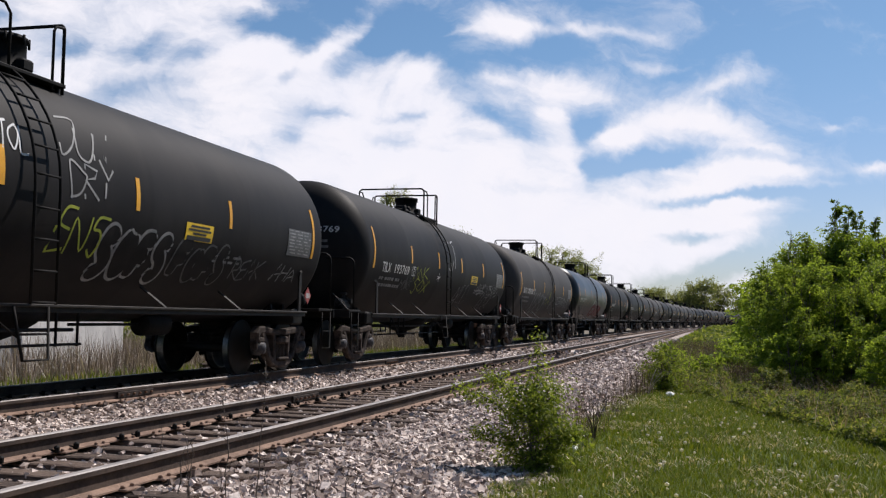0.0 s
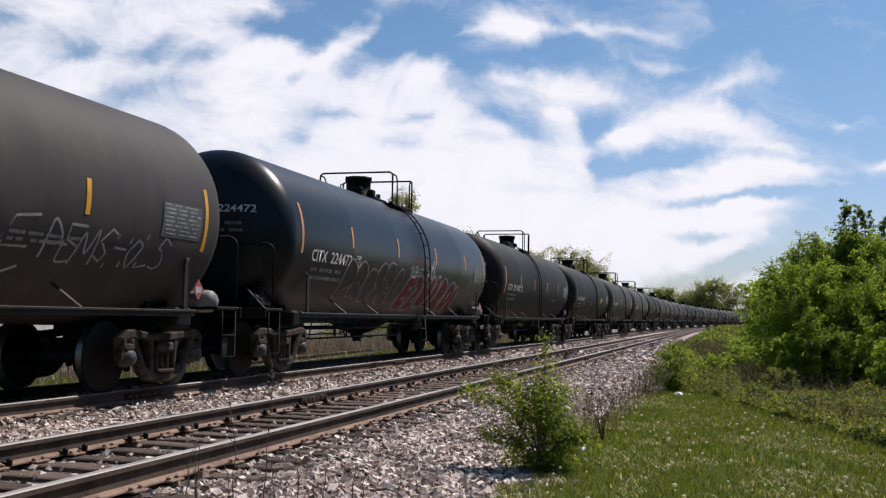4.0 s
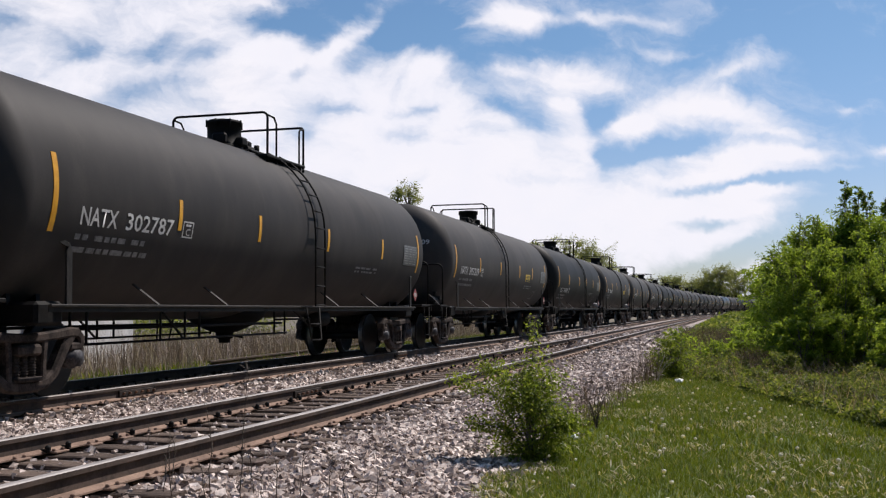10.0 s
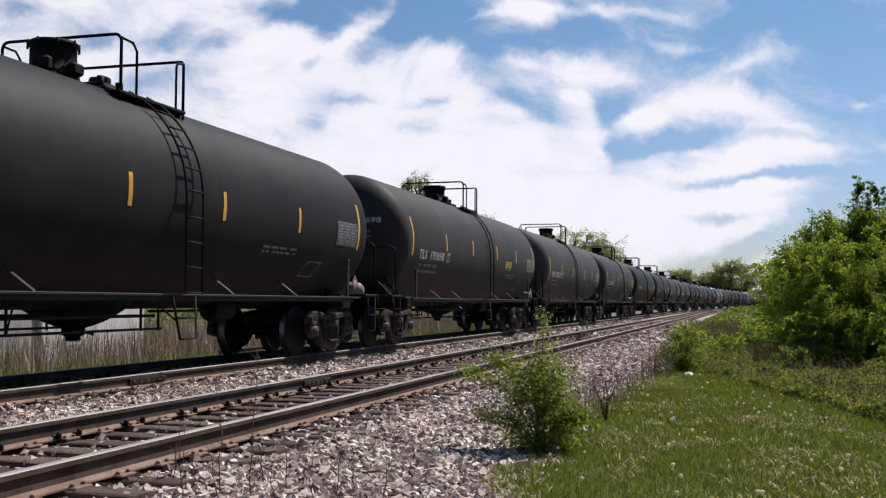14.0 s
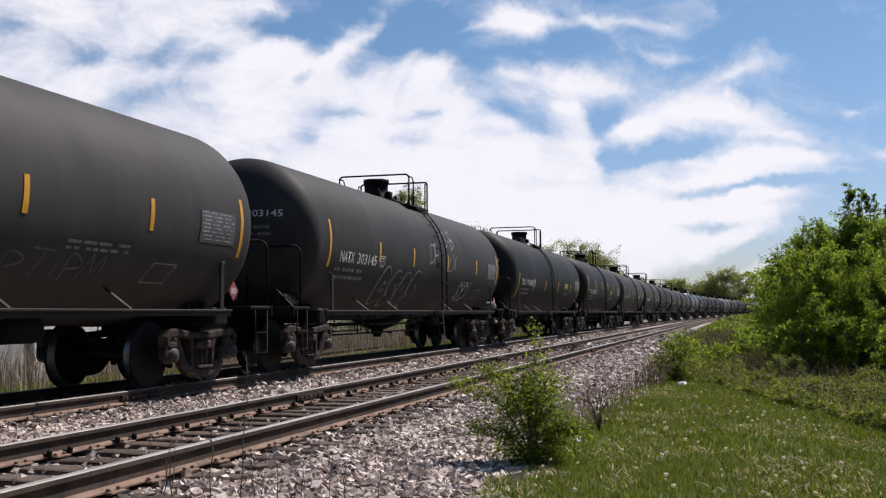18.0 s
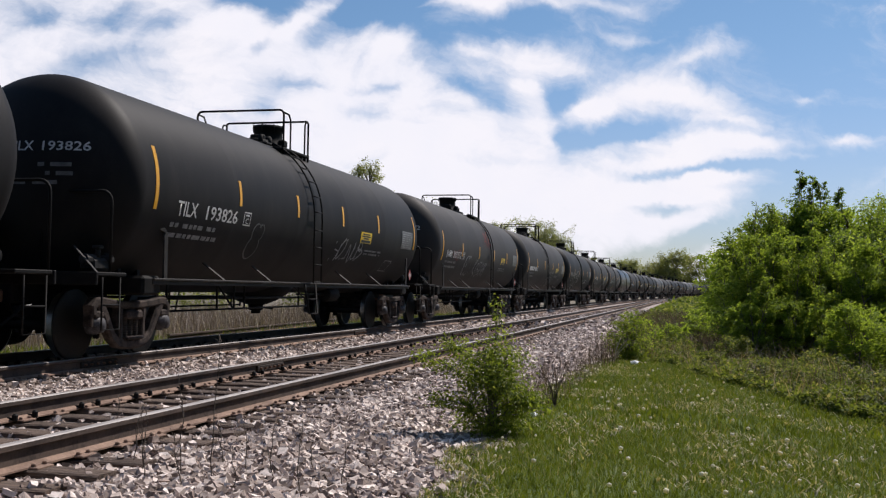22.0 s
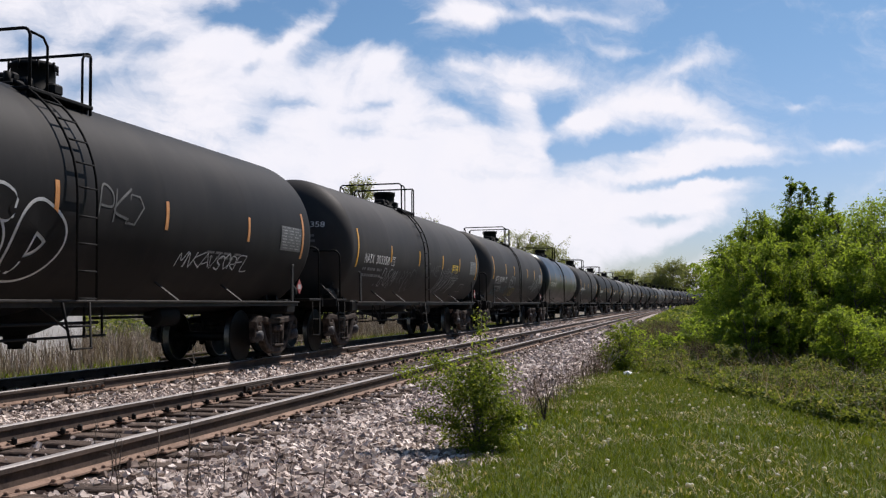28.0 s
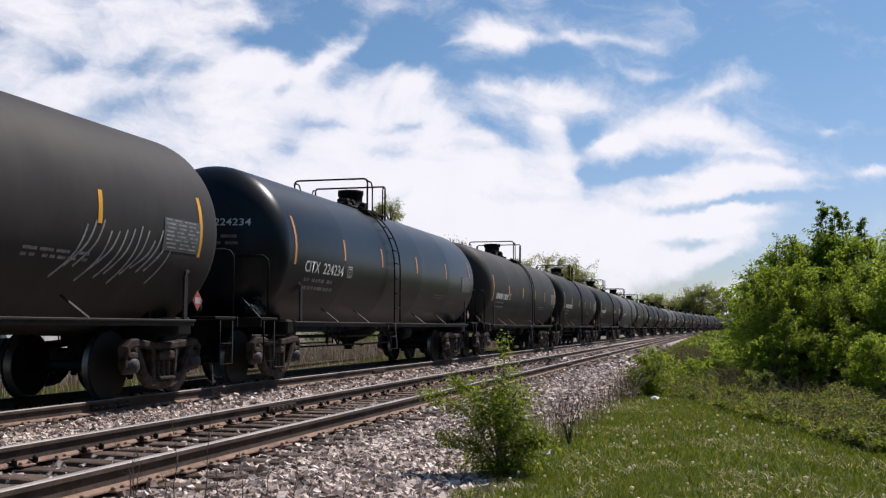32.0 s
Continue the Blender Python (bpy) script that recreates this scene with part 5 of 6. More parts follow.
            part("car_number", wrapped((k, 1), y0 + 0.94, y0 + 2.07, *arcs, "car_number", MAT["letter"]), None, car, "white car number")
        else:
            part("reporting_mark", bars_mesh("reporting_mark", -6.5, -4.3, (-0.21,), 0.2, MAT["letter"], k), None, car, "white reporting mark")
        if k in (3, 4, 9, 10, 12):
            part("auxiliary_reservoir", tin, None, car, "pale dusty auxiliary air reservoir")
        tilt = pose(0, MARK_SHIFT.get(k, 0.0), TANK_Z, 0, -math.degrees((MARK_ARC.get(k, (-0.39, 0))[0] + 0.39) / TANK_R), 0) @ pose(0, 0, -TANK_Z)
        part("class_box", box_mesh, None, car, at=tilt)
        part("class_letter", c_mesh, None, car, at=tilt)
        if k in YELLOW_Y:
            panel = part("warning_panel", yellow, None, car, "yellow printed warning panel", at=pose(0, YELLOW_Y[k] - 2.30, 0))
            part("warning_print", print_mesh, None, panel)
        if k % 2 == 0 or k in (9, 11):
            part("card_holder", card_mesh, None, car, at=pose(0, -0.30, 0))


build_train()
graffiti(1, 'tag', 'chalk', -0.50, 0.47, 0.38, 0.83, "JUN")
graffiti(1, 'tag', 'chalk', -0.42, 0.45, -0.12, 0.36, "DRY")
graffiti(1, 'tag', 'lime', -0.58, 0.41, -0.74, -0.17, "ENS")
graffiti(1, 'bubble', 'chalk', 0.31, 2.03, -1.08, -0.30, "SOFS")
graffiti(1, 'bubble', 'grey', 2.21, 3.76, -0.99, -0.40, "FOFS")
graffiti(1, 'tag', 'grey', 4.06, 5.10, -0.88, -0.50, "REAK")
graffiti(1, 'tag', 'chalk', 5.55, 6.50, -0.86, -0.52, "AHA")
graffiti(1, 'tag', 'white', -1.65, -1.12, 0.28, 0.66, "TOL")
graffiti(2, 'tag', 'chalk', -0.50, 0.35, -0.10, 0.78, "LUT")
graffiti(2, 'tag', 'grey', 0.75, 1.54, -1.17, -0.48, "AL")
graffiti(2, 'bubble', 'grey', 1.40, 2.25, -1.03, -0.40, "RB")
graffiti(2, 'tag', 'chalk', 3.10, 4.35, -0.69, -0.33, "ABMC")
graffiti(2, 'tag', 'chalk', 4.55, 6.30, -0.69, -0.33, "MTBVAD")
graffiti(2, 'bubble', 'grey', 4.30, 5.88, -1.16, -0.70, "EBEY")
graffiti(2, 'tag', 'lime', -3.78, -2.62, -0.46, -0.10, "MNK")
graffiti(2, 'tag', 'lime', -3.70, -2.42, -0.84, -0.44, "SOX")
graffiti(2, 'tag', 'grey', -4.78, -3.90, -0.75, -0.44, "HOWS")
graffiti(2, 'tag', 'white', -1.78, -1.42, -0.42, -0.18, "*")
graffiti(3, 'bubble', 'chalk', -3.76, -0.70, -1.19, -0.31, "SOSUVS")
graffiti(3, 'tag', 'lime', -0.81, 0.38, -0.74, -0.19, "AUX")
graffiti(3, 'tag', 'grey', -0.85, -0.15, -1.02, -0.74, "TRO")
graffiti(3, 'tag', 'chalk', 0.55, 1.25, -0.95, -0.55, "LRE")
graffiti(3, 'tag', 'chalk', 1.35, 3.35, -0.98, -0.34, "WIRE")
graffiti(3, 'tag', 'chalk', 3.55, 6.12, -0.84, -0.36, "PEMSHOLS")
graffiti(3, 'tag', 'grey', -5.58, -4.18, -1.04, -0.65, "PILYO")
graffiti(4, 'piece', 'red', 0.95, 4.75, -1.36, -0.32, "WIROL")
graffiti(4, 'piece', 'red', -0.60, 0.90, -1.30, -0.40, "EZ")
graffiti(4, 'tag', 'white', 1.05, 1.55, -0.42, 0.02, "LYD")
graffiti(4, 'tag', 'white', -0.45, 0.50, -0.42, -0.18, "SLBUT")
graffiti(4, 'tag', 'orange', -0.44, 0.34, -0.10, 0.12, "VAN")
graffiti(4, 'tag', 'chalk', 5.16, 6.49, -0.62, -0.30, "SEAL")
graffiti(4, 'tag', 'chalk', 5.16, 6.49, -1.01, -0.66, "KEYS")
graffiti(4, 'bubble', 'pink', -4.60, -0.90, -1.12, -0.25, "PROSEC")
graffiti(6, 'tag', 'grey', -4.42, -0.36, -1.06, -0.34, "SYSXOO")
graffiti(6, 'drip', 'yellow', 2.16, 3.10, -0.95, -0.40, "II")
graffiti(6, 'tag', 'grey', 2.10, 5.60, -0.90, -0.38, "NTOLUNZ")
graffiti(11, 'tag', 'grey', 1.99, 3.75, -1.05, -0.66, "PTIPM")
graffiti(12, 'bubble', 'chalk', -3.75, -0.78, -1.32, -0.37, "CSOS")
graffiti(12, 'tag', 'chalk', -0.25, 0.46, -0.20, 0.34, "DP")
graffiti(12, 'tag', 'chalk', 1.18, 2.09, 0.30, 0.80, "SAB")
graffiti(12, 'tag', 'white', 2.84, 4.00, -1.16, -0.50, "SYD")
graffiti(12, 'tag', 'grey', 4.20, 6.40, -1.04, -0.50, "LOAVE")
graffiti(12, 'tag', 'chalk', 1.46, 2.19, -0.30, 0.19, "LX")
graffiti(14, 'tag', 'chalk', 0.83, 2.73, -0.82, -0.34, "HOLNUB")
graffiti(14, 'bubble', 'grey', -3.68, -2.96, -0.92, -0.25, "8")
graffiti(15, 'bubble', 'chalk', -3.45, -2.49, -0.98, -0.30, "OB")
graffiti(15, 'tag', 'chalk', -1.79, 0.22, -0.92, -0.34, "KOSVAM")
graffiti(16, 'tag', 'chalk', 0.48, 2.03, -1.26, -0.17, "MG")
graffiti(16, 'tag', 'chalk', 1.70, 2.45, -0.58, -0.26, "LO")
graffiti(16, 'tag', 'chalk', 1.70, 2.75, -1.00, -0.66, "REDVR")
graffiti(16, 'tag', 'grey', 4.40, 5.84, -0.74, -0.22, "KYMS")
graffiti(17, 'bubble', 'white', -3.95, -1.02, -1.20, -0.05, "MSD")
graffiti(17, 'tag', 'chalk', -4.84, -3.91, -0.76, -0.34, "AYS")
graffiti(17, 'tag', 'chalk', -4.84, -4.15, -1.16, -0.80, "LD")
graffiti(17, 'tag', 'grey', -0.34, 0.69, -0.31, 0.21, "PKD")
graffiti(17, 'tag', 'white', 2.03, 4.68, -0.83, -0.56, "MNKAVSORFL")
graffiti(18, 'tag', 'chalk', -4.90, -3.39, -0.98, -0.46, "HENSOM")
graffiti(18, 'tag', 'grey', -3.30, -2.30, -0.84, -0.48, "ALRO")
graffiti(18, 'bubble', 'grey', -2.40, -1.29, -1.09, -0.46, "OB")
graffiti(18, 'scratch', 'chalk', 1.33, 3.94, -1.17, -0.20, "IIIIIIIIIIIII")
graffiti(18, 'tag', 'grey', -0.54, 1.33, -0.57, -0.22, "MTNHVRE")
graffiti(19, 'tag', 'chalk', -2.95, -1.52, -0.68, -0.16, "KBLD")
graffiti(19, 'tag', 'yellow', -2.78, -0.93, -1.12, -0.70, "JUIGES!")
graffiti(19, 'tag', 'grey', -0.35, 0.80, -0.96, -0.42, "AYA")
graffiti(19, 'tag', 'chalk', -5.25, -4.72, -0.94, -0.62, "KB")
graffiti(19, 'scratch', 'chalk', 3.71, 6.02, -0.92, -0.05, "IIIIIIIIIIIII")
graffiti(19, 'tag', 'teal', -4.60, -3.31, -0.97, -0.62, "NWZ")
graffiti(19, 'tag', 'teal', -6.60, -5.31, -1.07, -0.82, "SAZRL")
graffiti(11, 'tag', 'moss', -3.40, -1.50, -0.80, -0.25, "TBGAZ")
graffiti(15, 'tag', 'red', -0.25, 0.95, 0.20, 0.80, "AKR")
graffiti(15, 'tag', 'red', -5.60, -4.60, -0.45, -0.12, "VNZ")

# ---- vegetation ----


def leaf_soup(centres, size, r, droop=0.3, slim=0.55, way=None):
    """Folded four-cornered leaves at the given places; way is the direction that each one's twig takes."""
    c = np.asarray(centres, np.float32)
    n = len(c)
    az, tilt = r.uniform(0, 2 * np.pi, n), r.normal(-droop, 0.5, n)
    if way is not None:
        az = np.arctan2(way[:, 1], way[:, 0]) + r.normal(0, 0.85, n)
    d = np.stack([np.cos(az) * np.cos(tilt), np.sin(az) * np.cos(tilt), np.sin(tilt)], -1)
    s = np.cross(d, r.normal(size=(n, 3)) * (1, 1, 1.0 if way is None else 2.2))
    s /= np.linalg.norm(s, axis=1, keepdims=True)
    up = np.cross(s, d)
    ln = (size * r.uniform(0.6, 1.35, n))[:, None]
    fold = ln * 0.10
    v = np.stack([c, c + d * ln * 0.5 + s * ln * slim * 0.5 + up * fold, c + d * ln, c + d * ln * 0.5 - s * ln * slim * 0.5 + up * fold], 1)
    return v.reshape(-1, 3), np.arange(4 * n).reshape(-1, 4)


def blades(xy, z, height, width, r, lean=0.35):
    """Grass blades: one narrow strip each, bent in the middle."""
    n = len(xy)
    az = r.uniform(0, 2 * np.pi, n)
    side = np.stack([np.cos(az), np.sin(az), 0 * az], -1)
    fall = np.stack([-np.sin(az), np.cos(az), 0 * az], -1) * (r.normal(0, lean, n) * height)[:, None]
    fall += side * (r.normal(0, 0.4 * lean, n) * height)[:, None]
    base = np.column_stack([xy, z])
    up = np.array([0, 0, 1.0])
    h = height[:, None]
    wd = side * (width * r.uniform(0.6, 1.4, n))[:, None]
    mid, tip = base + up * h * 0.58 + fall * 0.35, base + up * h * 0.95 + fall
    v = np.stack([base - wd / 2, base + wd / 2, mid + wd * 0.4, tip + wd * 0.08, tip - wd * 0.08, mid - wd * 0.4], 1)
    k = 6 * np.arange(n)[:, None]
    return v.reshape(-1, 3), np.concatenate([k + [0, 1, 2, 5], k + [5, 2, 3, 4]], 1).reshape(-1, 4)


def plant(name, label, category, at, height, spread, count, leaf, mat, seed, stems=4, group="", shape=0.5, shoots=0, leader=0.0, base=0.12, lean=0.0, clump=0.16, arms=(), fan=0.55, girth=1.0):
    """A bush or tree: tapered stems with side limbs, and leaves in clumps round the twig ends."""
    r = np.random.default_rng(seed)
    ob = thing(name, label, category, group, at=pose(*at))
    wood, tips, twigs = G(), [], []
    for i in range(stems):
        a = 2 * math.pi * (i + r.uniform(0, 0.6)) / stems
        out = spread * (fan if stems > 1 else 0.08) * r.uniform(0.5, 1.0)
        top = Vector((out * math.cos(a) + lean * height, out * math.sin(a), height * r.uniform(0.72, 0.95)))
        mid = Vector((top.x * 0.35, top.y * 0.35, top.z * 0.45))
        pts = smooth_line3([Vector((0.04 * math.cos(a), 0.04 * math.sin(a), -0.06)), mid, top], 5)
        thick = girth * (0.010 + 0.018 * height / max(stems, 1) ** 0.5)
        wood.tube(pts, [thick * (1 - 0.85 * j / (len(pts) - 1)) for j in range(len(pts))], 6)
        for j in range(max(4, int(11 * height ** 0.5))):
            t = r.uniform(base, 1.0)
            p = pts[min(int(t * (len(pts) - 1)), len(pts) - 2)].lerp(pts[min(int(t * (len(pts) - 1)) + 1, len(pts) - 1)], r.uniform())
            full = spread * (max(0.12, math.sin(math.pi * min(1.0, max(0.0, (p.z / height)) ** shape * 0.92 + 0.06))))
            b = r.uniform(0, 2 * math.pi)
            q = p + Vector((math.cos(b) * full * r.uniform(0.35, 0.95), math.sin(b) * full * r.uniform(0.35, 0.95), r.uniform(0.05, 0.30) * height * 0.5))
            q.z = min(max(q.z, 0.06 * height), height * 0.98)
            wood.tube([p, p.lerp(q, 0.55) + Vector((0, 0, 0.03 * height)), q], [thick * 0.4, thick * 0.25, thick * 0.1], 5)
            for _ in range(4):
                a0 = p.lerp(q, r.uniform(0.25, 1.0))
                e = b + r.uniform(-1.0, 1.0)
                ln = spread * r.uniform(0.22, 0.5)
                twigs.append((a0, Vector((ln * math.cos(e), ln * math.sin(e), ln * r.uniform(0.1, 0.95))), ln * r.uniform(0.1, 0.5)))
    for i in range(shoots):
        a, d = r.uniform(0, 2 * math.pi), spread * r.uniform(0.0, 0.8)
        b0 = Vector((d * math.cos(a) + lean * height, d * math.sin(a), height * 0.72))
        b1 = b0 + Vector((r.uniform(-0.12, 0.12), r.uniform(-0.12, 0.12), height * r.uniform(0.12, 0.40)))
        wood.tube([b0, b1], [0.012, 0.004], 5)
        twigs += [(b0, b1 - b0, 0.0)] * 3
        for _ in range(3):
            e, up = r.uniform(0, 2 * math.pi), r.uniform(0.1, 0.75)
            twigs.append((b0.lerp(b1, up), Vector((0.14 * math.cos(e), 0.14 * math.sin(e), 0.22)), 0.0))
    for end in arms:
        q = Vector(end)
        line = smooth_line3([Vector((0, 0, 0.05)), Vector((q.x * 0.45, q.y * 0.45, q.z * 0.75)), q], 6)
        wood.tube(line, [0.010 * (1 - 0.8 * j / (len(line) - 1)) for j in range(len(line))], 5)
        tips += [(line[j], 0.45) for j in range(5, len(line)) for _ in range(3)]
    if leader:
        wood.tube([Vector((0, 0, height * 0.5)), Vector((0.04, 0, height + leader))], [0.010, 0.003], 5)
        tips += [(Vector((0.02, 0, height * 0.6 + (height * 0.4 + leader) * s)), 0.75 - 0.4 * s) for s in np.linspace(0, 1, 14)]
    part("trunk", wood, MAT["bark"], ob)
    few = int(count * min(0.35, 3 * len(tips) / (3 * len(tips) + 2 * len(twigs)))) if tips else 0
    pick = r.integers(0, len(twigs), count - few)
    t = r.uniform(0.0, 1.0, (count - few, 1))
    start, run, sag = (np.array([tuple(w[j]) if j < 2 else (0, 0, w[2]) for w in twigs])[pick] for j in range(3))
    c = start + run * t - sag * t * t + r.normal(size=(count - few, 3)) * clump * spread * 0.33
    way = run
    if few:
        pick = r.integers(0, len(tips), few)
        c2 = np.array([tips[i][0][:] for i in range(len(tips))])[pick]
        c2 = c2 + r.normal(size=(few, 3)) * clump * spread * np.array([t[1] for t in tips])[pick][:, None] * (0.7, 0.7, 0.6)
        c, way = np.concatenate([c, c2]), np.concatenate([way, r.normal(size=(few, 3))])
    c[:, 2] = np.maximum(c[:, 2], 0.02)
    v, f = leaf_soup(c, leaf, r, 0.35, 0.5, way)
    crown = new("crown", soup("crown", v, f, mat))
    crown.parent = ob
    return ob


def smooth_line3(pts, n):
    out, k = [], len(pts)
    for i in range(k - 1):
        p0, p1, p2, p3 = (pts[min(max(i + j, 0), k - 1)] for j in (-1, 0, 1, 2))
        for s in range(n):
            t = s / n
            out.append(0.5 * ((2 * p1) + (p2 - p0) * t + (2 * p0 - 5 * p1 + 4 * p2 - p3) * t * t + (3 * p1 - p0 - 3 * p2 + p3) * t ** 3))
    return out + [pts[-1]]


def lineside_plants():
    bush = "bright green leafy lineside bush"
    plant("shrub", "small bright green shrub growing out of the ballast edge", "shrub", (-1.72, 9.0, -0.28), 0.80, 0.44, 10500, 0.034, LEAF_MID, 11, stems=12, shape=0.42, leader=0.38, base=0.02, clump=0.34, fan=0.36, arms=((-0.62, -0.2, 0.70), (-0.45, 0.15, 0.80), (-0.45, -0.3, 0.34), (0.40, -0.1, 0.35)))
    plant("shrub", "green shrub beside dry stalks at the foot of the ballast", "shrub", (-1.12, 19.9, -0.28), 0.90, 0.46, 2600, 0.056, LEAF_MID, 12, stems=6, clump=0.22)
    plant("shrub", "thin young shrub on the track bank", "shrub", (-1.25, 25.0, -0.28), 0.85, 0.40, 900, 0.07, LEAF, 13, stems=4)
    g = "thicket beside the line"
    for i, (x, y, h, s, n, leaf, shoots) in enumerate((
        (1.55, 23.2, 2.55, 0.85, 30000, 0.060, 5), (2.15, 24.5, 3.15, 1.10, 34000, 0.062, 9), (3.20, 24.5, 3.35, 1.25, 34000, 0.064, 10), (4.45, 23.0, 3.45, 1.35, 32000, 0.066, 8),
        (5.90, 24.0, 3.65, 1.50, 16000, 0.075, 7), (1.45, 28.0, 2.7, 0.95, 13000, 0.08, 4), (2.9, 31.0, 3.8, 1.4, 9000, 0.10, 3),
        (3.7, 20.9, 2.30, 1.10, 16000, 0.072, 2), (5.2, 19.8, 2.2, 1.10, 9000, 0.072, 2), (1.22, 20.8, 1.15, 0.55, 5500, 0.068, 0), (1.25, 22.6, 1.5, 0.6, 6000, 0.075, 1), (2.75, 18.6, 1.25, 0.55, 9000, 0.050, 0), (3.3, 20.2, 1.9, 0.8, 17000, 0.056, 1), (4.2, 20.6, 2.1, 0.9, 17000, 0.058, 1), (1.85, 22.6, 2.1, 0.8, 19000, 0.058, 1), (2.6, 22.9, 2.6, 0.9, 25000, 0.060, 1), (3.5, 22.6, 2.7, 1.0, 25000, 0.062, 2), (1.25, 34.0, 2.8, 1.1, 5000, 0.12, 2), (1.9, 42.0, 3.4, 1.5, 5000, 0.14, 2),
        (1.4, 46.0, 1.5, 1.0, 2800, 0.12, 0), (2.6, 56.0, 2.4, 1.5, 3000, 0.15, 0), (0.4, 36.0, 0.8, 0.6, 1900, 0.09, 0), (0.2, 29.0, 0.7, 0.5, 2200, 0.07, 0), (-0.4, 23.0, 0.65, 0.45, 2400, 0.06, 0),
        (3.6, 72.0, 3.2, 2.0, 3000, 0.2, 0), (5.2, 95.0, 4.0, 2.4, 3000, 0.25, 0), (8.4, 130.0, 5.0, 3.0, 3000, 0.3, 0))):
        plant("tree" if h > 2.5 else "bush", "leafy young tree with upright shoots in the thicket" if h > 2.5 else bush, "tree" if h > 2.5 else "bush",
              (x, y, float(ground_z(x)) - 0.02), h, s, n, leaf, LEAF_DARK if i in (5, 6, 16) else LEAF, 30 + i, stems=5, group=g, shape=0.45, shoots=shoots, base=0.05, clump=0.15)
    # slender upright saplings standing out of the thicket and along its front
    for i, (x, y, top, s, n, mat) in enumerate((
        (2.40, 24.5, 3.82, 0.16, 5200, LEAF_DARK), (2.62, 24.6, 3.74, 0.13, 3600, LEAF_DARK), (2.95, 24.4, 3.55, 0.15, 4200, LEAF_DARK), (3.25, 24.6, 3.45, 0.15, 3600, LEAF_DARK),
        (1.38, 24.0, 3.12, 0.18, 1500, LEAF_DARK), (1.56, 24.2, 3.14, 0.16, 1300, LEAF), (1.72, 24.0, 3.08, 0.18, 1500, LEAF_DARK), (2.08, 24.2, 3.05, 0.22, 1900, LEAF), (1.06, 23.5, 2.60, 0.20, 1600, LEAF),
        (1.20, 22.1, 2.05, 0.26, 2300, LEAF), (1.62, 21.8, 2.30, 0.28, 2600, LEAF), (2.05, 21.7, 2.05, 0.26, 2300, LEAF), (2.45, 21.8, 2.55, 0.28, 2600, LEAF), (2.85, 21.3, 2.20, 0.26, 2300, LEAF), (3.30, 21.4, 2.60, 0.30, 2600, LEAF),
        (1.42, 21.0, 1.35, 0.24, 1800, LEAF), (1.95, 20.6, 1.05, 0.26, 1800, LEAF), (2.35, 20.2, 1.20, 0.26, 1800, LEAF), (3.75, 21.6, 2.75, 0.30, 2600, LEAF))):
        z = float(ground_z(x)) - 0.02
        plant("sapling", "slender upright leafy sapling in the thicket", "sapling", (x, y, z), (top - z) * 1.02, 1.25 * s, int(1.25 * n), 0.055, mat, 700 + i, stems=3, group="saplings in the thicket", shape=1.35, base=0.25, clump=0.24, lean=0.02 * math.sin(2.3 * i), fan=0.5, girth=0.28)
    for i, (x, y, h, s, n) in enumerate(((0.50, 18.0, 0.26, 0.45, 1200), (1.10, 16.5, 0.24, 0.50, 1400), (1.75, 15.1, 0.26, 0.50, 1400), (2.3, 13.9, 0.30, 0.50, 1500), (2.0, 12.3, 0.24, 0.5, 1400), (3.4, 13.4, 0.40, 0.5, 1800),
                                         (0.75, 20.0, 0.50, 0.4, 1800), (2.0, 17.3, 0.35, 0.5, 1800), (3.3, 17.6, 1.15, 0.75, 7000))):
        low = h < 0.7
        plant("weed_clump" if low else "bush", "tangled grey-green weed clump at the lawn's edge" if low else bush, "weeds" if low else "bush",
              (x, y, float(ground_z(x)) - 0.02), h, s, 2 * n if low else n, 0.046 if low else 0.052, WEED_LEAF if low else LEAF, 500 + i, stems=6, group=g, shape=0.45, base=0.0, clump=0.22)
    # unseen trees added lineside to cut low sky light on the tank flanks
    for i in range(10):
        plant("tree", "unseen leafy tree added to block low sky light", "tree", (9.5 + 1.6 * (i % 3), -30 + 5.6 * i, -0.6), 8.0 + 0.5 * (i % 4), 3.2, 6500, 0.30, LEAF_DARK, 400 + i, stems=5, group=g, shape=0.5, base=0.05, clump=0.2)
    # rough hedge across the field
    r = random.Random(4)
    for i in range(16):
        y = 16 + i * 8.5 + r.uniform(-2, 2)
        plant("bush", "rough green hedge bush across the field", "bush", (-25 - r.uniform(0, 5), y, -0.62), r.uniform(1.5, 2.6), r.uniform(2.2, 3.2), 1700, 0.20, LEAF_PALE if i % 2 else WEED_LEAF, 200 + i, stems=5, group="hedge across the field", base=0.05, clump=0.2)
    # woods beyond the train
    far = "trees beyond the line"
    spring = "distant tree in thin spring leaf"
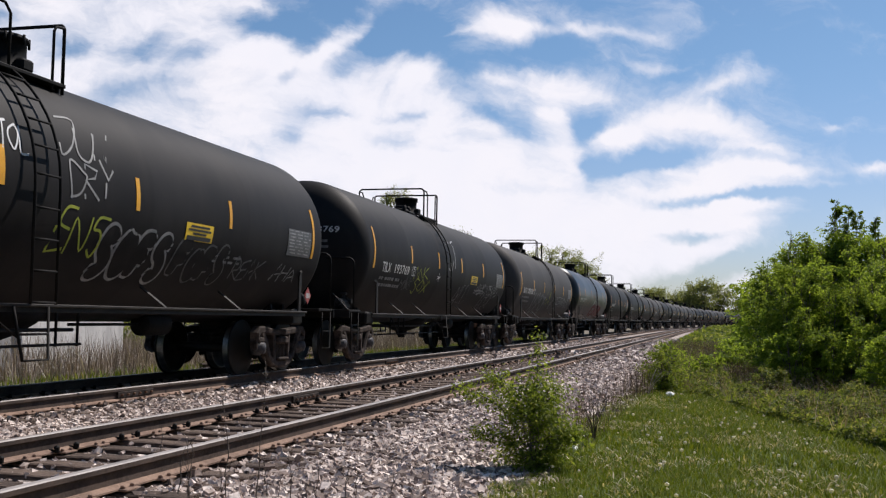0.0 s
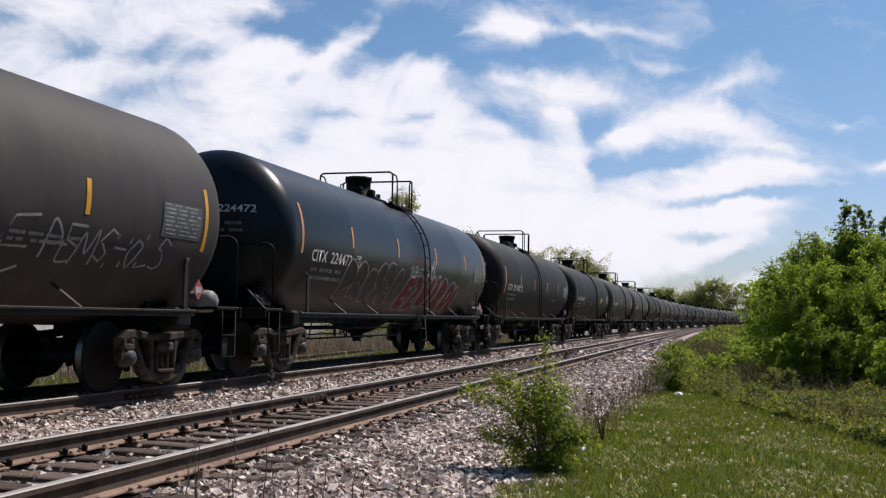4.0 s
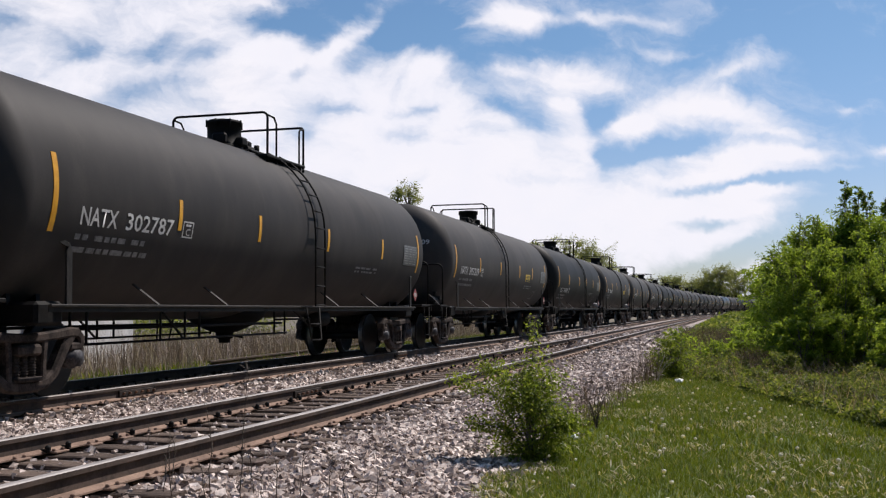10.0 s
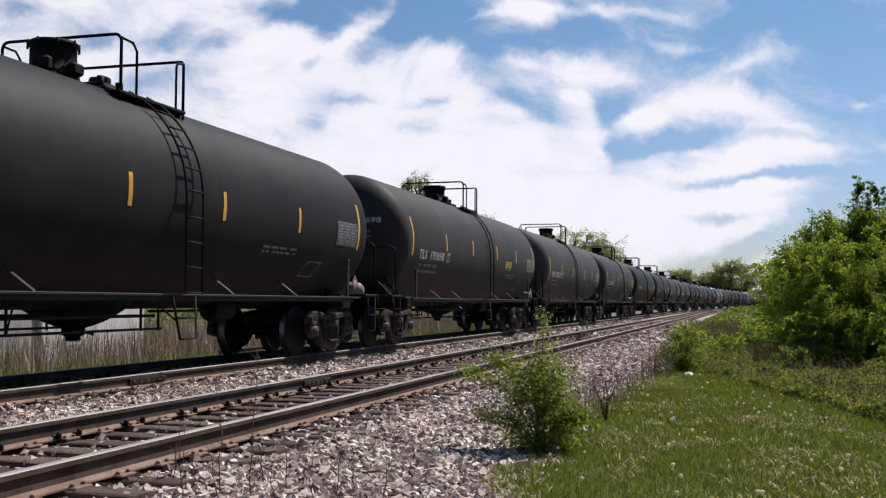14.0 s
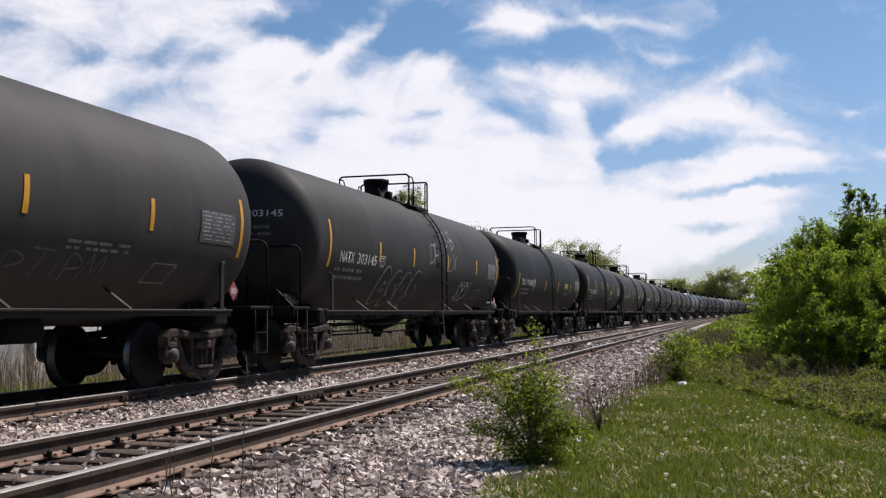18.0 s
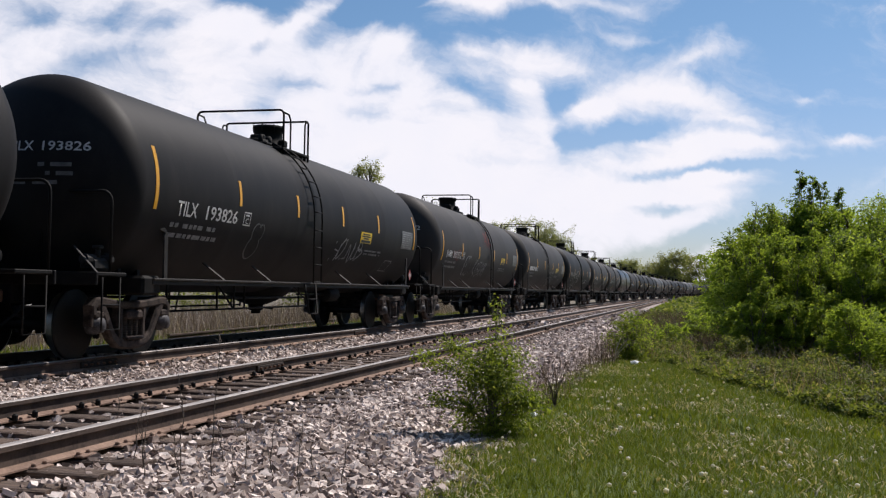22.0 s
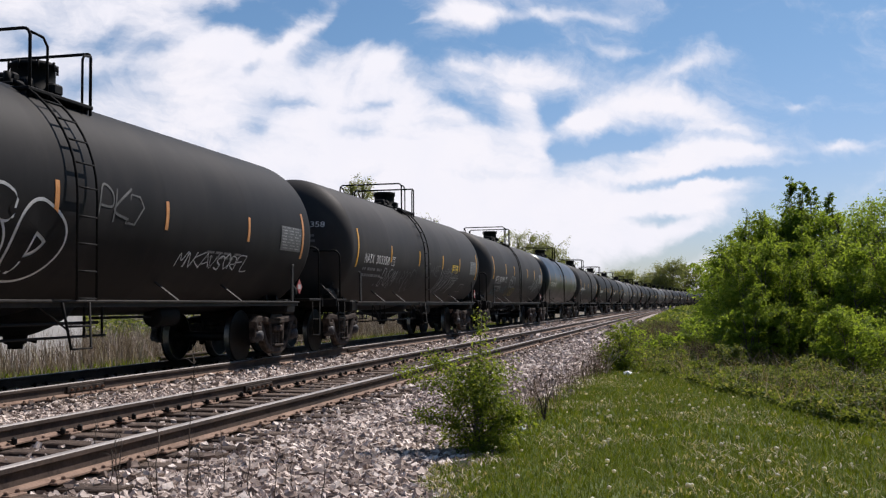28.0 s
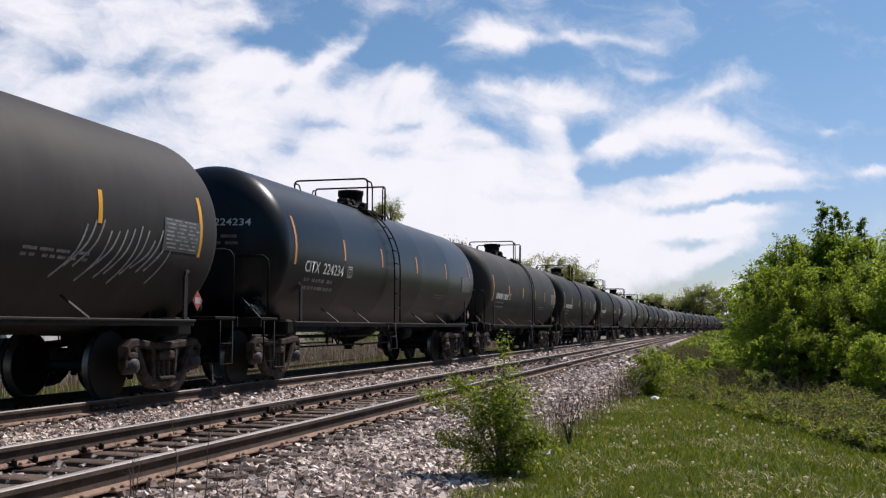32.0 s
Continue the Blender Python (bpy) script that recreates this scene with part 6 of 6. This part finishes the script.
    for i, (x, y, top, s, n, leaf) in enumerate((
        (-18.9, 60, 7.9, 1.3, 12000, 0.13), (-26.5, 70, 9.2, 1.6, 300, 0.14), (-21.8, 90, 8.2, 1.5, 700, 0.16),
        (-23.4, 115, 7.6, 2.6, 6500, 0.20), (-20.6, 117, 8.0, 2.8, 8000, 0.20), (-17.0, 116, 8.4, 2.8, 8000, 0.20), (-14.4, 114, 7.4, 2.4, 6500, 0.20),
        (-19.4, 170, 8.0, 2.8, 3200, 0.28), (-25.0, 300, 9.6, 4.5, 5000, 0.42), (-18.2, 330, 10.2, 5.0, 5500, 0.45),
        (-10.8, 332, 10.0, 4.6, 5000, 0.45), (-4.8, 330, 13.4, 5.5, 7000, 0.45), (1.4, 338, 11.6, 4.8, 6000, 0.45), (8.0, 330, 9.0, 4.8, 5000, 0.45), (-8.0, 380, 10.0, 6.0, 6000, 0.6))):
        plant("tree", spring, "tree", (x, y, -0.8), (top + 0.8) * 1.1, s, int(1.7 * n), leaf * 0.9, LEAF_FAR, 60 + i, stems=4, group=far, shape=0.8, base=0.30, clump=0.20)


lineside_plants()


def scatter(n, x0, x1, y0, y1, keep, r):
    p = np.column_stack([r.uniform(x0, x1, n), r.uniform(y0, y1, n)])
    return p[keep(p[:, 0], p[:, 1])]


def edge_x(y):
    """The ragged line where the ballast meets the grass."""
    return np.interp(y, [0, 6, 8, 11, 16, 21, 30, 60, 90], [-1.55, -1.62, -1.80, -1.90, -1.80, -1.60, -1.8, -2.7, -3.0]) + 0.10 * np.sin(y * 3.1) + 0.06 * np.sin(y * 7.7)


def border_x(y):
    """The line where the mown lawn meets the weeds in front of the thicket."""
    return np.interp(y, [0, 10, 10.9, 11.4, 12.6, 14.05, 15.55, 17.5, 19.1, 20.0], [3.4, 2.5, 2.0, 1.6, 1.24, 0.92, 0.41, 0.0, -0.40, -1.2])


def make_grass():
    r = np.random.default_rng(21)
    lawn = lambda x, y: (x > edge_x(y)) & (x < border_x(y) + 0.15) & (x < np.maximum(0.30 * y + 0.5, 3.2))
    parts = []
    for n, y0, y1, h, wd in ((26000, -4.0, 4.0, 0.055, 0.008), (90000, 4.0, 9.5, 0.055, 0.006), (75000, 9.5, 20.0, 0.065, 0.010)):
        p = scatter(n, -2.1, 3.6, y0, y1, lawn, r)
        parts.append(blades(p, ground_z(p[:, 0]) - 0.005, h * r.uniform(0.4, 1.5, len(p)), wd, r, 0.7))
    join("lawn_grass", parts, GRASS, "short mown grass with clippings", "grass")
    parts = []
    p = scatter(24000, -2.1, 3.6, 4.0, 19.5, lambda x, y: lawn(x, y) & (x < border_x(y) - r.uniform(0.2, 1.2, len(x))), r)
    p = p[np.array([noise.noise((x * 0.9, y * 0.9, 3.0)) for x, y in p]) + 0.5 * np.array([noise.noise((x * 3.1, y * 3.1, 5.0)) for x, y in p]) > 0.06]
    parts.append(blades(p, ground_z(p[:, 0]) + 0.035, r.uniform(0.015, 0.045, len(p)), 0.011, r, 1.5))
    join("dry_clippings", parts, CLIPPING, "pale dry grass clippings scattered on the lawn", "grass")
    # tall weeds before the thicket and along the bank
    weeds = lambda x, y: (x > border_x(y)) & (x > -0.9) & (x < 0.34 * y + 0.6)
    p = scatter(60000, -1.0, 8.5, 11.0, 32.0, weeds, r)
    tall = np.array([0.45 + 0.6 * noise.noise((x * 1.3, y * 1.3, 6.0)) for x, y in p])
    parts = [blades(p, ground_z(p[:, 0]) - 0.02, np.clip(0.05 + 0.22 * tall, 0.04, 0.4) * r.uniform(0.5, 1.2, len(p)), 0.009, r, 0.6)]
    bank = lambda x, y: (x > edge_x(y) + 0.05) & (x < 1.6)
    p = scatter(15000, -3.0, 1.6, 20.0, 60.0, bank, r)
    tall = np.array([0.5 + noise.noise((x * 0.7, y * 0.5, 6.0)) for x, y in p])
    parts.append(blades(p, ground_z(p[:, 0]) - 0.02, (0.08 + 0.22 * tall) * r.uniform(0.5, 1.1, len(p)), 0.012, r, 0.5))
    join("tall_weeds", parts, GRASS, "tall green weeds at the foot of the thicket", "weeds")
    p = scatter(95000, -0.6, 7.0, 11.0, 24.0, weeds, r)
    tall = np.array([max(0.06, 0.15 + 0.34 * noise.noise((x * 1.5, y * 1.5, 2.5))) for x, y in p])
    c = np.column_stack([p, ground_z(p[:, 0]) + 0.02 + tall * r.uniform(0.0, 1.0, len(p)) ** 1.4])
    vs = [leaf_soup(c, 0.056, r, 0.1, 0.6)]
    # a ragged ledge of leafy weeds where the mowing stops
    y = r.uniform(10.8, 19.6, 26000)
    x = border_x(y) + r.uniform(0.0, 0.7, len(y)) ** 1.3
    tall = np.array([0.09 + 0.16 * noise.noise((a * 2.2, b * 2.2, 3.5)) for a, b in zip(x, y)])
    c = np.column_stack([x, y, ground_z(x) + 0.01 + np.maximum(tall, 0.05) * r.uniform(0.0, 1.0, len(y)) ** 0.7])
    vs.append(leaf_soup(c, 0.05, r, 0.0, 0.6))
    p = scatter(15000, -2.6, 1.6, 20.5, 62.0, bank, r)
    tall = np.array([max(0.0, 0.10 + 0.55 * noise.noise((x * 0.9, y * 0.45, 1.0)) + 0.10 * max(x, 0.0)) for x, y in p])
    c = np.column_stack([p, ground_z(p[:, 0]) + 0.04 + tall * r.uniform(0.2, 1.0, len(p))])
    vs.append(leaf_soup(c, 0.06, r, 0.1, 0.55))
    # low brush beside the bend, as high as the wheels of the far cars
    n = 26000
    y = r.uniform(60.0, 330.0, n)
    x = np.interp(y, [60, 90, 330], [-2.4, -2.5, -2.6]) + r.uniform(0, 1, n) ** 1.3 * 7.0
    tall = np.array([0.55 + 0.5 * noise.noise((a * 0.35, b * 0.12, 4.0)) for a, b in zip(x, y)]) * np.clip((x + 3.0) / 1.6, 0.3, 1.2)
    c = np.column_stack([x + np.maximum(y - CURVE_Y, 0) ** 2 / (2 * CURVE_R), y, ground_z(x) + tall * r.uniform(0.1, 1.0, n)])
    vs.append(leaf_soup(c, 0.26, r, 0.1, 0.55))
    join("broadleaf_weeds", vs, WEED_LEAF, "low broadleaf weeds and brush along the bank", "weeds")
    # dry stalks along the ballast edge
    dry = lambda x, y: (np.array([noise.noise((a * 0.8, b * 0.45, 9.0)) for a, b in zip(x, y)]) > 0.05) & (x > edge_x(y) - 0.35)
    p = scatter(5200, -2.1, 0.8, 19.5, 50.0, dry, r)
    parts = [blades(p, ground_z(p[:, 0]) - 0.02, r.uniform(0.15, 0.52, len(p)), 0.005, r, 0.3)]
    p = scatter(11000, -2.4, 1.4, 20.0, 60.0, bank, r)
    parts.append(blades(p, ground_z(p[:, 0]) - 0.02, r.uniform(0.10, 0.55, len(p)), 0.008, r, 0.35))
    p = scatter(620, -2.0, -1.15, 16.8, 20.0, lambda x, y: np.hypot((x + 1.55) / 0.35, (y - 18.4) / 1.5) < r.uniform(0.3, 1.1, len(x)), r)
    parts.append(blades(p, ground_z(p[:, 0]) - 0.02, r.uniform(0.15, 0.66, len(p)), 0.005, r, 0.22))
    p = scatter(800, -2.4, -1.4, 10.5, 18.0, lambda x, y: x > edge_x(y) - 0.35, r)
    parts.append(blades(p, ground_z(p[:, 0]) - 0.02, r.uniform(0.1, 0.45, len(p)), 0.005, r, 0.3))
    p = scatter(2600, -0.6, 8.0, 11.0, 24.0, weeds, r)
    parts.append(blades(p, ground_z(p[:, 0]) - 0.02, r.uniform(0.15, 0.62, len(p)), 0.006, r, 0.5))
    join("dry_stalks", parts, BROWN, "dark brown dry stalks along the ballast edge", "dry weeds")
    p = scatter(4500, -0.8, 8.0, 11.0, 24.0, weeds, r)
    join("straw", [blades(p, ground_z(p[:, 0]) + 0.02, r.uniform(0.10, 0.42, len(p)), 0.008, r, 1.0)], STRAW, "pale fallen straw among the weeds", "dry weeds")
    # field side of the train
    field = lambda x, y: (x < -11.25) & (np.abs(x + 11.58 + 0.0743 * (y - 21.6)) > 0.22)
    p = scatter(6000, -12.7, -10.9, 8.0, 70.0, field, r)
    join("field_grass", [blades(p, ground_z(p[:, 0]) - 0.02, r.uniform(0.06, 0.24, len(p)), 0.020, r, 0.5)], GRASS, "rough green grass beyond the far track", "grass")
    reeds = lambda x, y: (x < -12.6) & (np.array([noise.noise((a * 0.35, b * 0.22, 2.0)) for a, b in zip(x, y)]) > -0.28)
    p = scatter(46000, -18.5, -12.6, 10.0, 80.0, reeds, r)
    p = p[(r.uniform(0, 1, len(p)) < 0.50) | (p[:, 1] > 25.0)]
    tall = np.array([0.75 + 0.5 * noise.noise((x * 0.5, y * 0.35, 7.0)) for x, y in p])
    parts = [blades(p, ground_z(p[:, 0]) - 0.02, (0.30 + 0.75 * tall) * r.uniform(0.4, 1.2, len(p)), 0.012, r, 0.24)]
    p = scatter(4200, -14.5, -11.6, 12.0, 60.0, field, r)
    parts.append(blades(p, ground_z(p[:, 0]) - 0.02, r.uniform(0.25, 0.75, len(p)), 0.011, r, 0.55))
    join("dry_reeds", parts, REED, "stand of grey-brown dry reeds beyond the far track", "reeds")


def join(name, parts, mat, label, category):
    off, vs, fs = 0, [], []
    for v, f in parts:
        vs.append(v)
        fs.append(f + off)
        off += len(v)
    tagged(new(name, soup(name, np.concatenate(vs), np.concatenate(fs), mat)), label, category, kind="stuff")


make_grass()


def make_flowers():
    """Dandelion seed heads on thin stalks."""
    r = np.random.default_rng(5)
    vs, fs, off = [], [], 0
    ico = ICO_V
    p = scatter(300, -1.7, 3.2, 5.0, 19.0, lambda x, y: (x > edge_x(y) + 0.1) & (x < border_x(y) - r.uniform(0.1, 1.2, len(x))) & (x < 0.30 * y + 0.5), r)
    for x, y in p:
        z = float(ground_z(x)) + r.uniform(0.05, 0.13)
        v = ico * r.uniform(0.010, 0.021) * (1, 1, 0.9) + (x, y, z)
        vs.append(v)
        fs.append(ICO_F + off)
        off += 12
    tagged(new("dandelion_seed_heads", soup("dandelion_seed_heads", np.concatenate(vs), np.concatenate(fs), FLOWER, True)), "white dandelion seed heads dotted over the lawn", "flowers", kind="stuff")


PHI = (1 + 5 ** 0.5) / 2
ICO_V = np.array([(-1, PHI, 0), (1, PHI, 0), (-1, -PHI, 0), (1, -PHI, 0), (0, -1, PHI), (0, 1, PHI), (0, -1, -PHI), (0, 1, -PHI), (PHI, 0, -1), (PHI, 0, 1), (-PHI, 0, -1), (-PHI, 0, 1)]) / 1.902
ICO_F = np.array([(0, 11, 5), (0, 5, 1), (0, 1, 7), (0, 7, 10), (0, 10, 11), (1, 5, 9), (5, 11, 4), (11, 10, 2), (10, 7, 6), (7, 1, 8),
                  (3, 9, 4), (3, 4, 2), (3, 2, 6), (3, 6, 8), (3, 8, 9), (4, 9, 5), (2, 4, 11), (6, 2, 10), (8, 6, 7), (9, 8, 1)])
make_flowers()


CUBE_V = np.array([(x, y, z) for x in (-1, 1) for y in (-1, 1) for z in (-1, 1)], float)
CUBE_F = np.array([(0, 1, 3, 2), (4, 6, 7, 5), (0, 4, 5, 1), (2, 3, 7, 6), (0, 2, 6, 4), (1, 5, 7, 3)])


def make_ballast():
    r = np.random.default_rng(9)
    vs, fs, off = [], [], 0
    for n, y0, y1, size in ((12000, -4.0, 3.5, 0.045), (84000, 3.5, 14.0, 0.0300), (44000, 14.0, 32.0, 0.044), (12000, 32.0, 75.0, 0.078)):
        p = np.column_stack([r.uniform(-10.6, -1.3, n), r.uniform(y0, y1, n)])
        x, y = p.T
        thin = r.uniform(0, 1, n)
        keep = (x < edge_x(y) + 0.30 * thin ** 2 + 0.02) & (x > np.minimum(-0.88 * y - 0.8, -3.2) - np.where(y < 3.5, 8.0, 0.0))
        for cx in (NEAR_X, TRAIN_X):
            for s in (-0.7525, 0.7525):
                keep &= np.abs(x - cx - s) > 0.075
        p = p[keep]
        n = len(p)
        x, y = p.T
        on_tie = ((np.abs(x - NEAR_X) < 1.30) & (np.abs((y - 7.75 + 0.25) % 0.5 - 0.25) < 0.125)) | ((np.abs(x - TRAIN_X) < 1.30) & (np.abs((y - 8.0 + 0.25) % 0.5 - 0.25) < 0.125))
        z = ground_z(x) + r.uniform(-0.016, 0.014, n) - np.where(on_tie, np.where(r.uniform(0, 1, n) < 0.86, 0.12, -0.04), 0.0) - np.where(np.abs(x - NEAR_X) < 0.7, 0.034, np.where(np.abs(x - NEAR_X) < 1.45, 0.012, 0.0))
        s = size * r.uniform(0.6, 1.35, n)
        v = CUBE_V[None] * r.uniform(0.55, 1.15, (n, 8, 3)) * (r.uniform(0.7, 1.25, (n, 1, 3)) * (1.0, 0.84, 0.68)) * s[:, None, None]
        q = r.normal(size=(n, 4)) * (1.0, 0.45, 0.45, 1.0)
        q /= np.linalg.norm(q, axis=1, keepdims=True)
        axis, turn = q[:, None, 1:], q[:, None, :1]
        v = v + 2 * np.cross(axis, np.cross(axis, v) + turn * v)
        v += np.column_stack([x, y, z])[:, None, :]
        vs.append(v.reshape(-1, 3))
        fs.append((CUBE_F[None] + (np.arange(n) * 8)[:, None, None] + off).reshape(-1, 4))
        off += 8 * n
    ob = new("ballast_stones", soup("ballast_stones", np.concatenate(vs), np.concatenate(fs), STONE))
    tagged(ob, "pale angular crushed-stone ballast", "ballast", kind="stuff")


make_ballast()

# ---- things beyond the train and small things ----


def build_shed():
    shed = thing("shed", "white block-walled shed with a grey door behind the reeds", "shed", at=pose(-16.6, 0, -0.6))
    wall = G().box((0, 24.1, 1.35), (0.2, 4.5, 2.7), 0, 0.01).box((-2.5, 26.25, 1.35), (4.8, 0.2, 2.7), 0, 0.01).box((-2.5, 17.0, 1.35), (4.8, 0.2, 2.7), 0, 0.01)
    wall.box((0, 17.4, 1.35), (0.2, 0.7, 2.7), 0, 0.01).box((0, 19.8, 2.55), (0.2, 4.1, 0.3), 0, 0.01).box((-4.9, 21.62, 1.35), (0.2, 9.05, 2.7), 0, 0.01)
    part("wall", wall, MAT["wall_white"], shed)
    door = G().box((-0.06, 19.8, 1.2), (0.06, 4.08, 2.4), 0, 0.01)
    part("door", door, MAT["wall_grey"], shed, "grey ribbed sheet door")
    part("roof", G().box((-2.5, 21.6, 2.78), (5.6, 10.0, 0.12), 0, 0.02), MAT["roof"], shed, "flat grey sheet roof")


build_shed()

siding = thing("siding_rail", "rusty disused rail lying in the grass", "rail", at=pose(-11.58, 21.63, -0.105, 0, 0, 4.25))
bare = rail_mesh(0.0, 0.0, 40.0, [MAT["rail_side"], MAT["rust"], MAT["rail_side"]])
part("rail", bare, None, siding)


def litter(x, y, size, name, label):
    r = random.Random(int(100 * y))
    v = ICO_V * [(size * r.uniform(0.7, 1.2), size * r.uniform(0.7, 1.2), size * r.uniform(0.6, 0.8))] * np.array([[r.uniform(0.75, 1.1)] for _ in range(12)])
    ob = new(name, soup(name, v + (0, 0, size * 0.5), ICO_F, MAT["paper"]))
    ob.matrix_basis = pose(x, y, float(ground_z(x)) + 0.005)
    tagged(ob, label, "litter")


litter(-0.93, 18.5, 0.085, "plastic_cup", "white crumpled plastic cup lying on the grass")
litter(-1.55, 10.40, 0.060, "paper_scrap", "white paper scrap at the foot of a shrub")


def dry_branch(x, y, seed, height, label, mat="bark", count=5, thick=0.006):
    r = random.Random(seed)
    ob = thing("dry_plant", label, "dry plant", "dry stalks by the track", at=pose(x, y, float(ground_z(x)) - 0.02))
    for i in range(count):
        g = G()
        a, out = r.uniform(0, 6.3), height * r.uniform(0.15, 0.5)
        top = Vector((out * math.cos(a), out * math.sin(a), height * r.uniform(0.7, 1.0)))
        pts = smooth_line3([Vector((0, 0, 0)), Vector((top.x * 0.25, top.y * 0.25, top.z * 0.5)), top], 3)
        g.tube(pts, [thick * (1 - 0.8 * j / (len(pts) - 1)) for j in range(len(pts))], 5)
        for j in range(5):
            p = pts[r.randint(1, len(pts) - 2)]
            g.tube([p, p + Vector((r.uniform(-0.12, 0.12), r.uniform(-0.12, 0.12), r.uniform(0.05, 0.2))) * height], [0.003, 0.001], 4)
        part("stalk", g, MAT[mat], ob)


dry_branch(-1.45, 11.35, 1, 0.62, "bare dark twigs growing at the lawn's edge", "weed", 9)
dry_branch(-1.32, 18.8, 2, 0.55, "pale bent dead stem at the foot of the ballast", "twig", 3, 0.013)
dry_branch(-1.55, 18.9, 3, 0.6, "brown dry stalks at the foot of the ballast", "bark", 6)


def dry_weed(x, y, seed, height):
    """A thin dead weed: one upright stem with a few short twigs and a fluffy tip."""
    r = random.Random(seed)
    g, pts, p = G(), [], Vector((0, 0, 0))
    for i in range(7):
        pts.append(p.copy())
        p += Vector((r.uniform(-0.02, 0.02), r.uniform(-0.02, 0.02), height / 6))
    g.tube(pts, [0.0042 * (1 - 0.6 * j / 6) for j in range(7)], 5)
    for j in range(int(14 * height)):
        q = pts[r.randint(2, 6)] - Vector((0, 0, r.uniform(0, height / 7)))
        g.tube([q, q + Vector((r.uniform(-0.05, 0.05), r.uniform(-0.05, 0.05), r.uniform(0.02, 0.09)))], [0.0022, 0.0012], 4)
    ob = new("dry_weed", g.mesh("dry_weed", MAT["weed"]))
    ob.matrix_basis = pose(x, y, float(ground_z(x)) - 0.02)
    tagged(ob, "thin dry brown weed standing in the ballast", "dry weed", "dry weeds in the ballast")


for i, (x, y, h) in enumerate(((-3.48, 6.0, 0.45), (-3.25, 6.1, 0.74), (-2.98, 6.0, 0.95), (-2.92, 6.4, 0.40), (-2.62, 6.1, 0.42), (-2.35, 5.9, 0.48), (-3.35, 5.8, 0.50),
                               (-3.15, 6.5, 0.34), (-2.75, 5.8, 0.30), (-2.5, 6.6, 0.30), (-3.7, 6.3, 0.40), (-4.2, 6.9, 0.42), (-2.2, 6.3, 0.34), (-3.05, 5.7, 0.36))):
    dry_weed(x, y, 70 + i, h)

dry_branch(-12.5, 22.4, 8, 1.0, "bent pale dry stalks beyond the far track", "twig", 9)
dry_branch(-12.9, 27.5, 9, 0.9, "bent pale dry stalks beyond the far track", "twig", 7)

# ---- track pieces ----


def build_ties():
    for track, cx, first, near in ((track_1, NEAR_X, 7.75, True), (track_2, TRAIN_X, 8.0, False)):
        shapes = []
        for i in range(5):
            r = random.Random(40 + i)
            g = G()
            n = 6
            verts = []
            for j in range(n + 1):
                x = -1.30 + 2.60 * j / n
                dz, dy = r.uniform(-0.008, 0.004), r.uniform(-0.008, 0.008)
                verts += [(x, -0.112 + dy, -0.36), (x, -0.112 + dy, -0.186 + dz), (x, -0.095 + dy, -0.176 + dz), (x, 0.095 + dy, -0.176 + dz), (x, 0.112 + dy, -0.186 + dz), (x, 0.112 + dy, -0.36)]
            faces = [(6 * j + k, 6 * j + k + 6, 6 * j + k + 7, 6 * j + k + 1) for j in range(n) for k in range(5)]
            faces += [tuple(range(5, -1, -1)), tuple(range(6 * n, 6 * n + 6))]
            shapes.append(g.add(verts, faces).mesh("tie", MAT["tie"]))
        plate = G().box((0, 0, -0.170), (0.27, 0.18, 0.016), 0, 0.004)
        for sx in (-0.085, 0.085):
            for sy in (-0.06, 0.06):
                plate.box((sx, sy, -0.155), (0.032, 0.022, 0.03), 0, 0.006)
        plate_mesh = plate.mesh("tie_plate", MAT["rail_foot"])
        clip = G().box((0.045, 0, -0.15), (0.09, 0.03, 0.03), 0, 0.008).box((0.085, 0, -0.135), (0.045, 0.05, 0.065), 0, 0.014)
        clip_mesh = clip.mesh("rail_anchor", MAT["iron"])
        r = random.Random(2)
        n = 118 if near else 100
        for i in range(-24, n):
            y = first + 0.5 * i
            part("tie", shapes[r.randint(0, 4)], None, track, at=pose(cx + r.uniform(-0.03, 0.03), y, r.uniform(-0.012, 0.0), 0, 0, r.uniform(-1.2, 1.2)))
            if -8 <= i < (70 if near else 44):
                for s in (-0.7525, 0.7525):
                    part("tie_plate", plate_mesh, None, track, at=pose(cx + s, y, 0))
            if i % 2 == 0 and -8 <= i < (66 if near else 30):
                for s in (-0.7525, 0.7525):
                    for dy in (-0.14, 0.14):
                        part("rail_anchor", clip_mesh, None, track, at=pose(cx + s, y + dy, 0, 0, 0, 0 if s < 0 else 180))
        rest = G()
        y = first + 0.5 * n
        while y < 200:
            rest.box((cx + bend(y), y, -0.28), (2.6, 0.23, 0.18), 0, 0.01)
            y += 0.5
        ob = part("far_ties", rest, MAT["tie"], track)
        tagged(ob, kind="stuff")


build_ties()


def motions():
    """The train rolls towards the camera and past it; its wheels turn."""
    times = [2.0 * i for i in range(17)]
    for k, car in CARS.items():
        walk(car, [(t, car_place(k, t)) for t in times])
    lead = {}
    ticks = [i / 15 for i in range(481)]
    for k, car in CARS.items():
        for truck in car.children:
            if not truck.name.startswith("truck"):
                continue
            for wheel in truck.children:
                if not wheel.name.startswith("wheelset"):
                    continue
                y = wheel.matrix_basis.translation.y
                side = y > 0
                if side not in lead:
                    walk(wheel, [(t, pose(0, y, 0.457, math.degrees((SPEED_A * t + SPEED_B * t * t) / 0.457) % 360, 0, 0)) for t in ticks])
                    lead[side] = wheel
                else:
                    wheel.rotation_mode = "QUATERNION"
                    keys = wheel.animation_data_create()
                    keys.action = lead[side].animation_data.action
                    keys.action_slot = lead[side].animation_data.action_slot


motions()
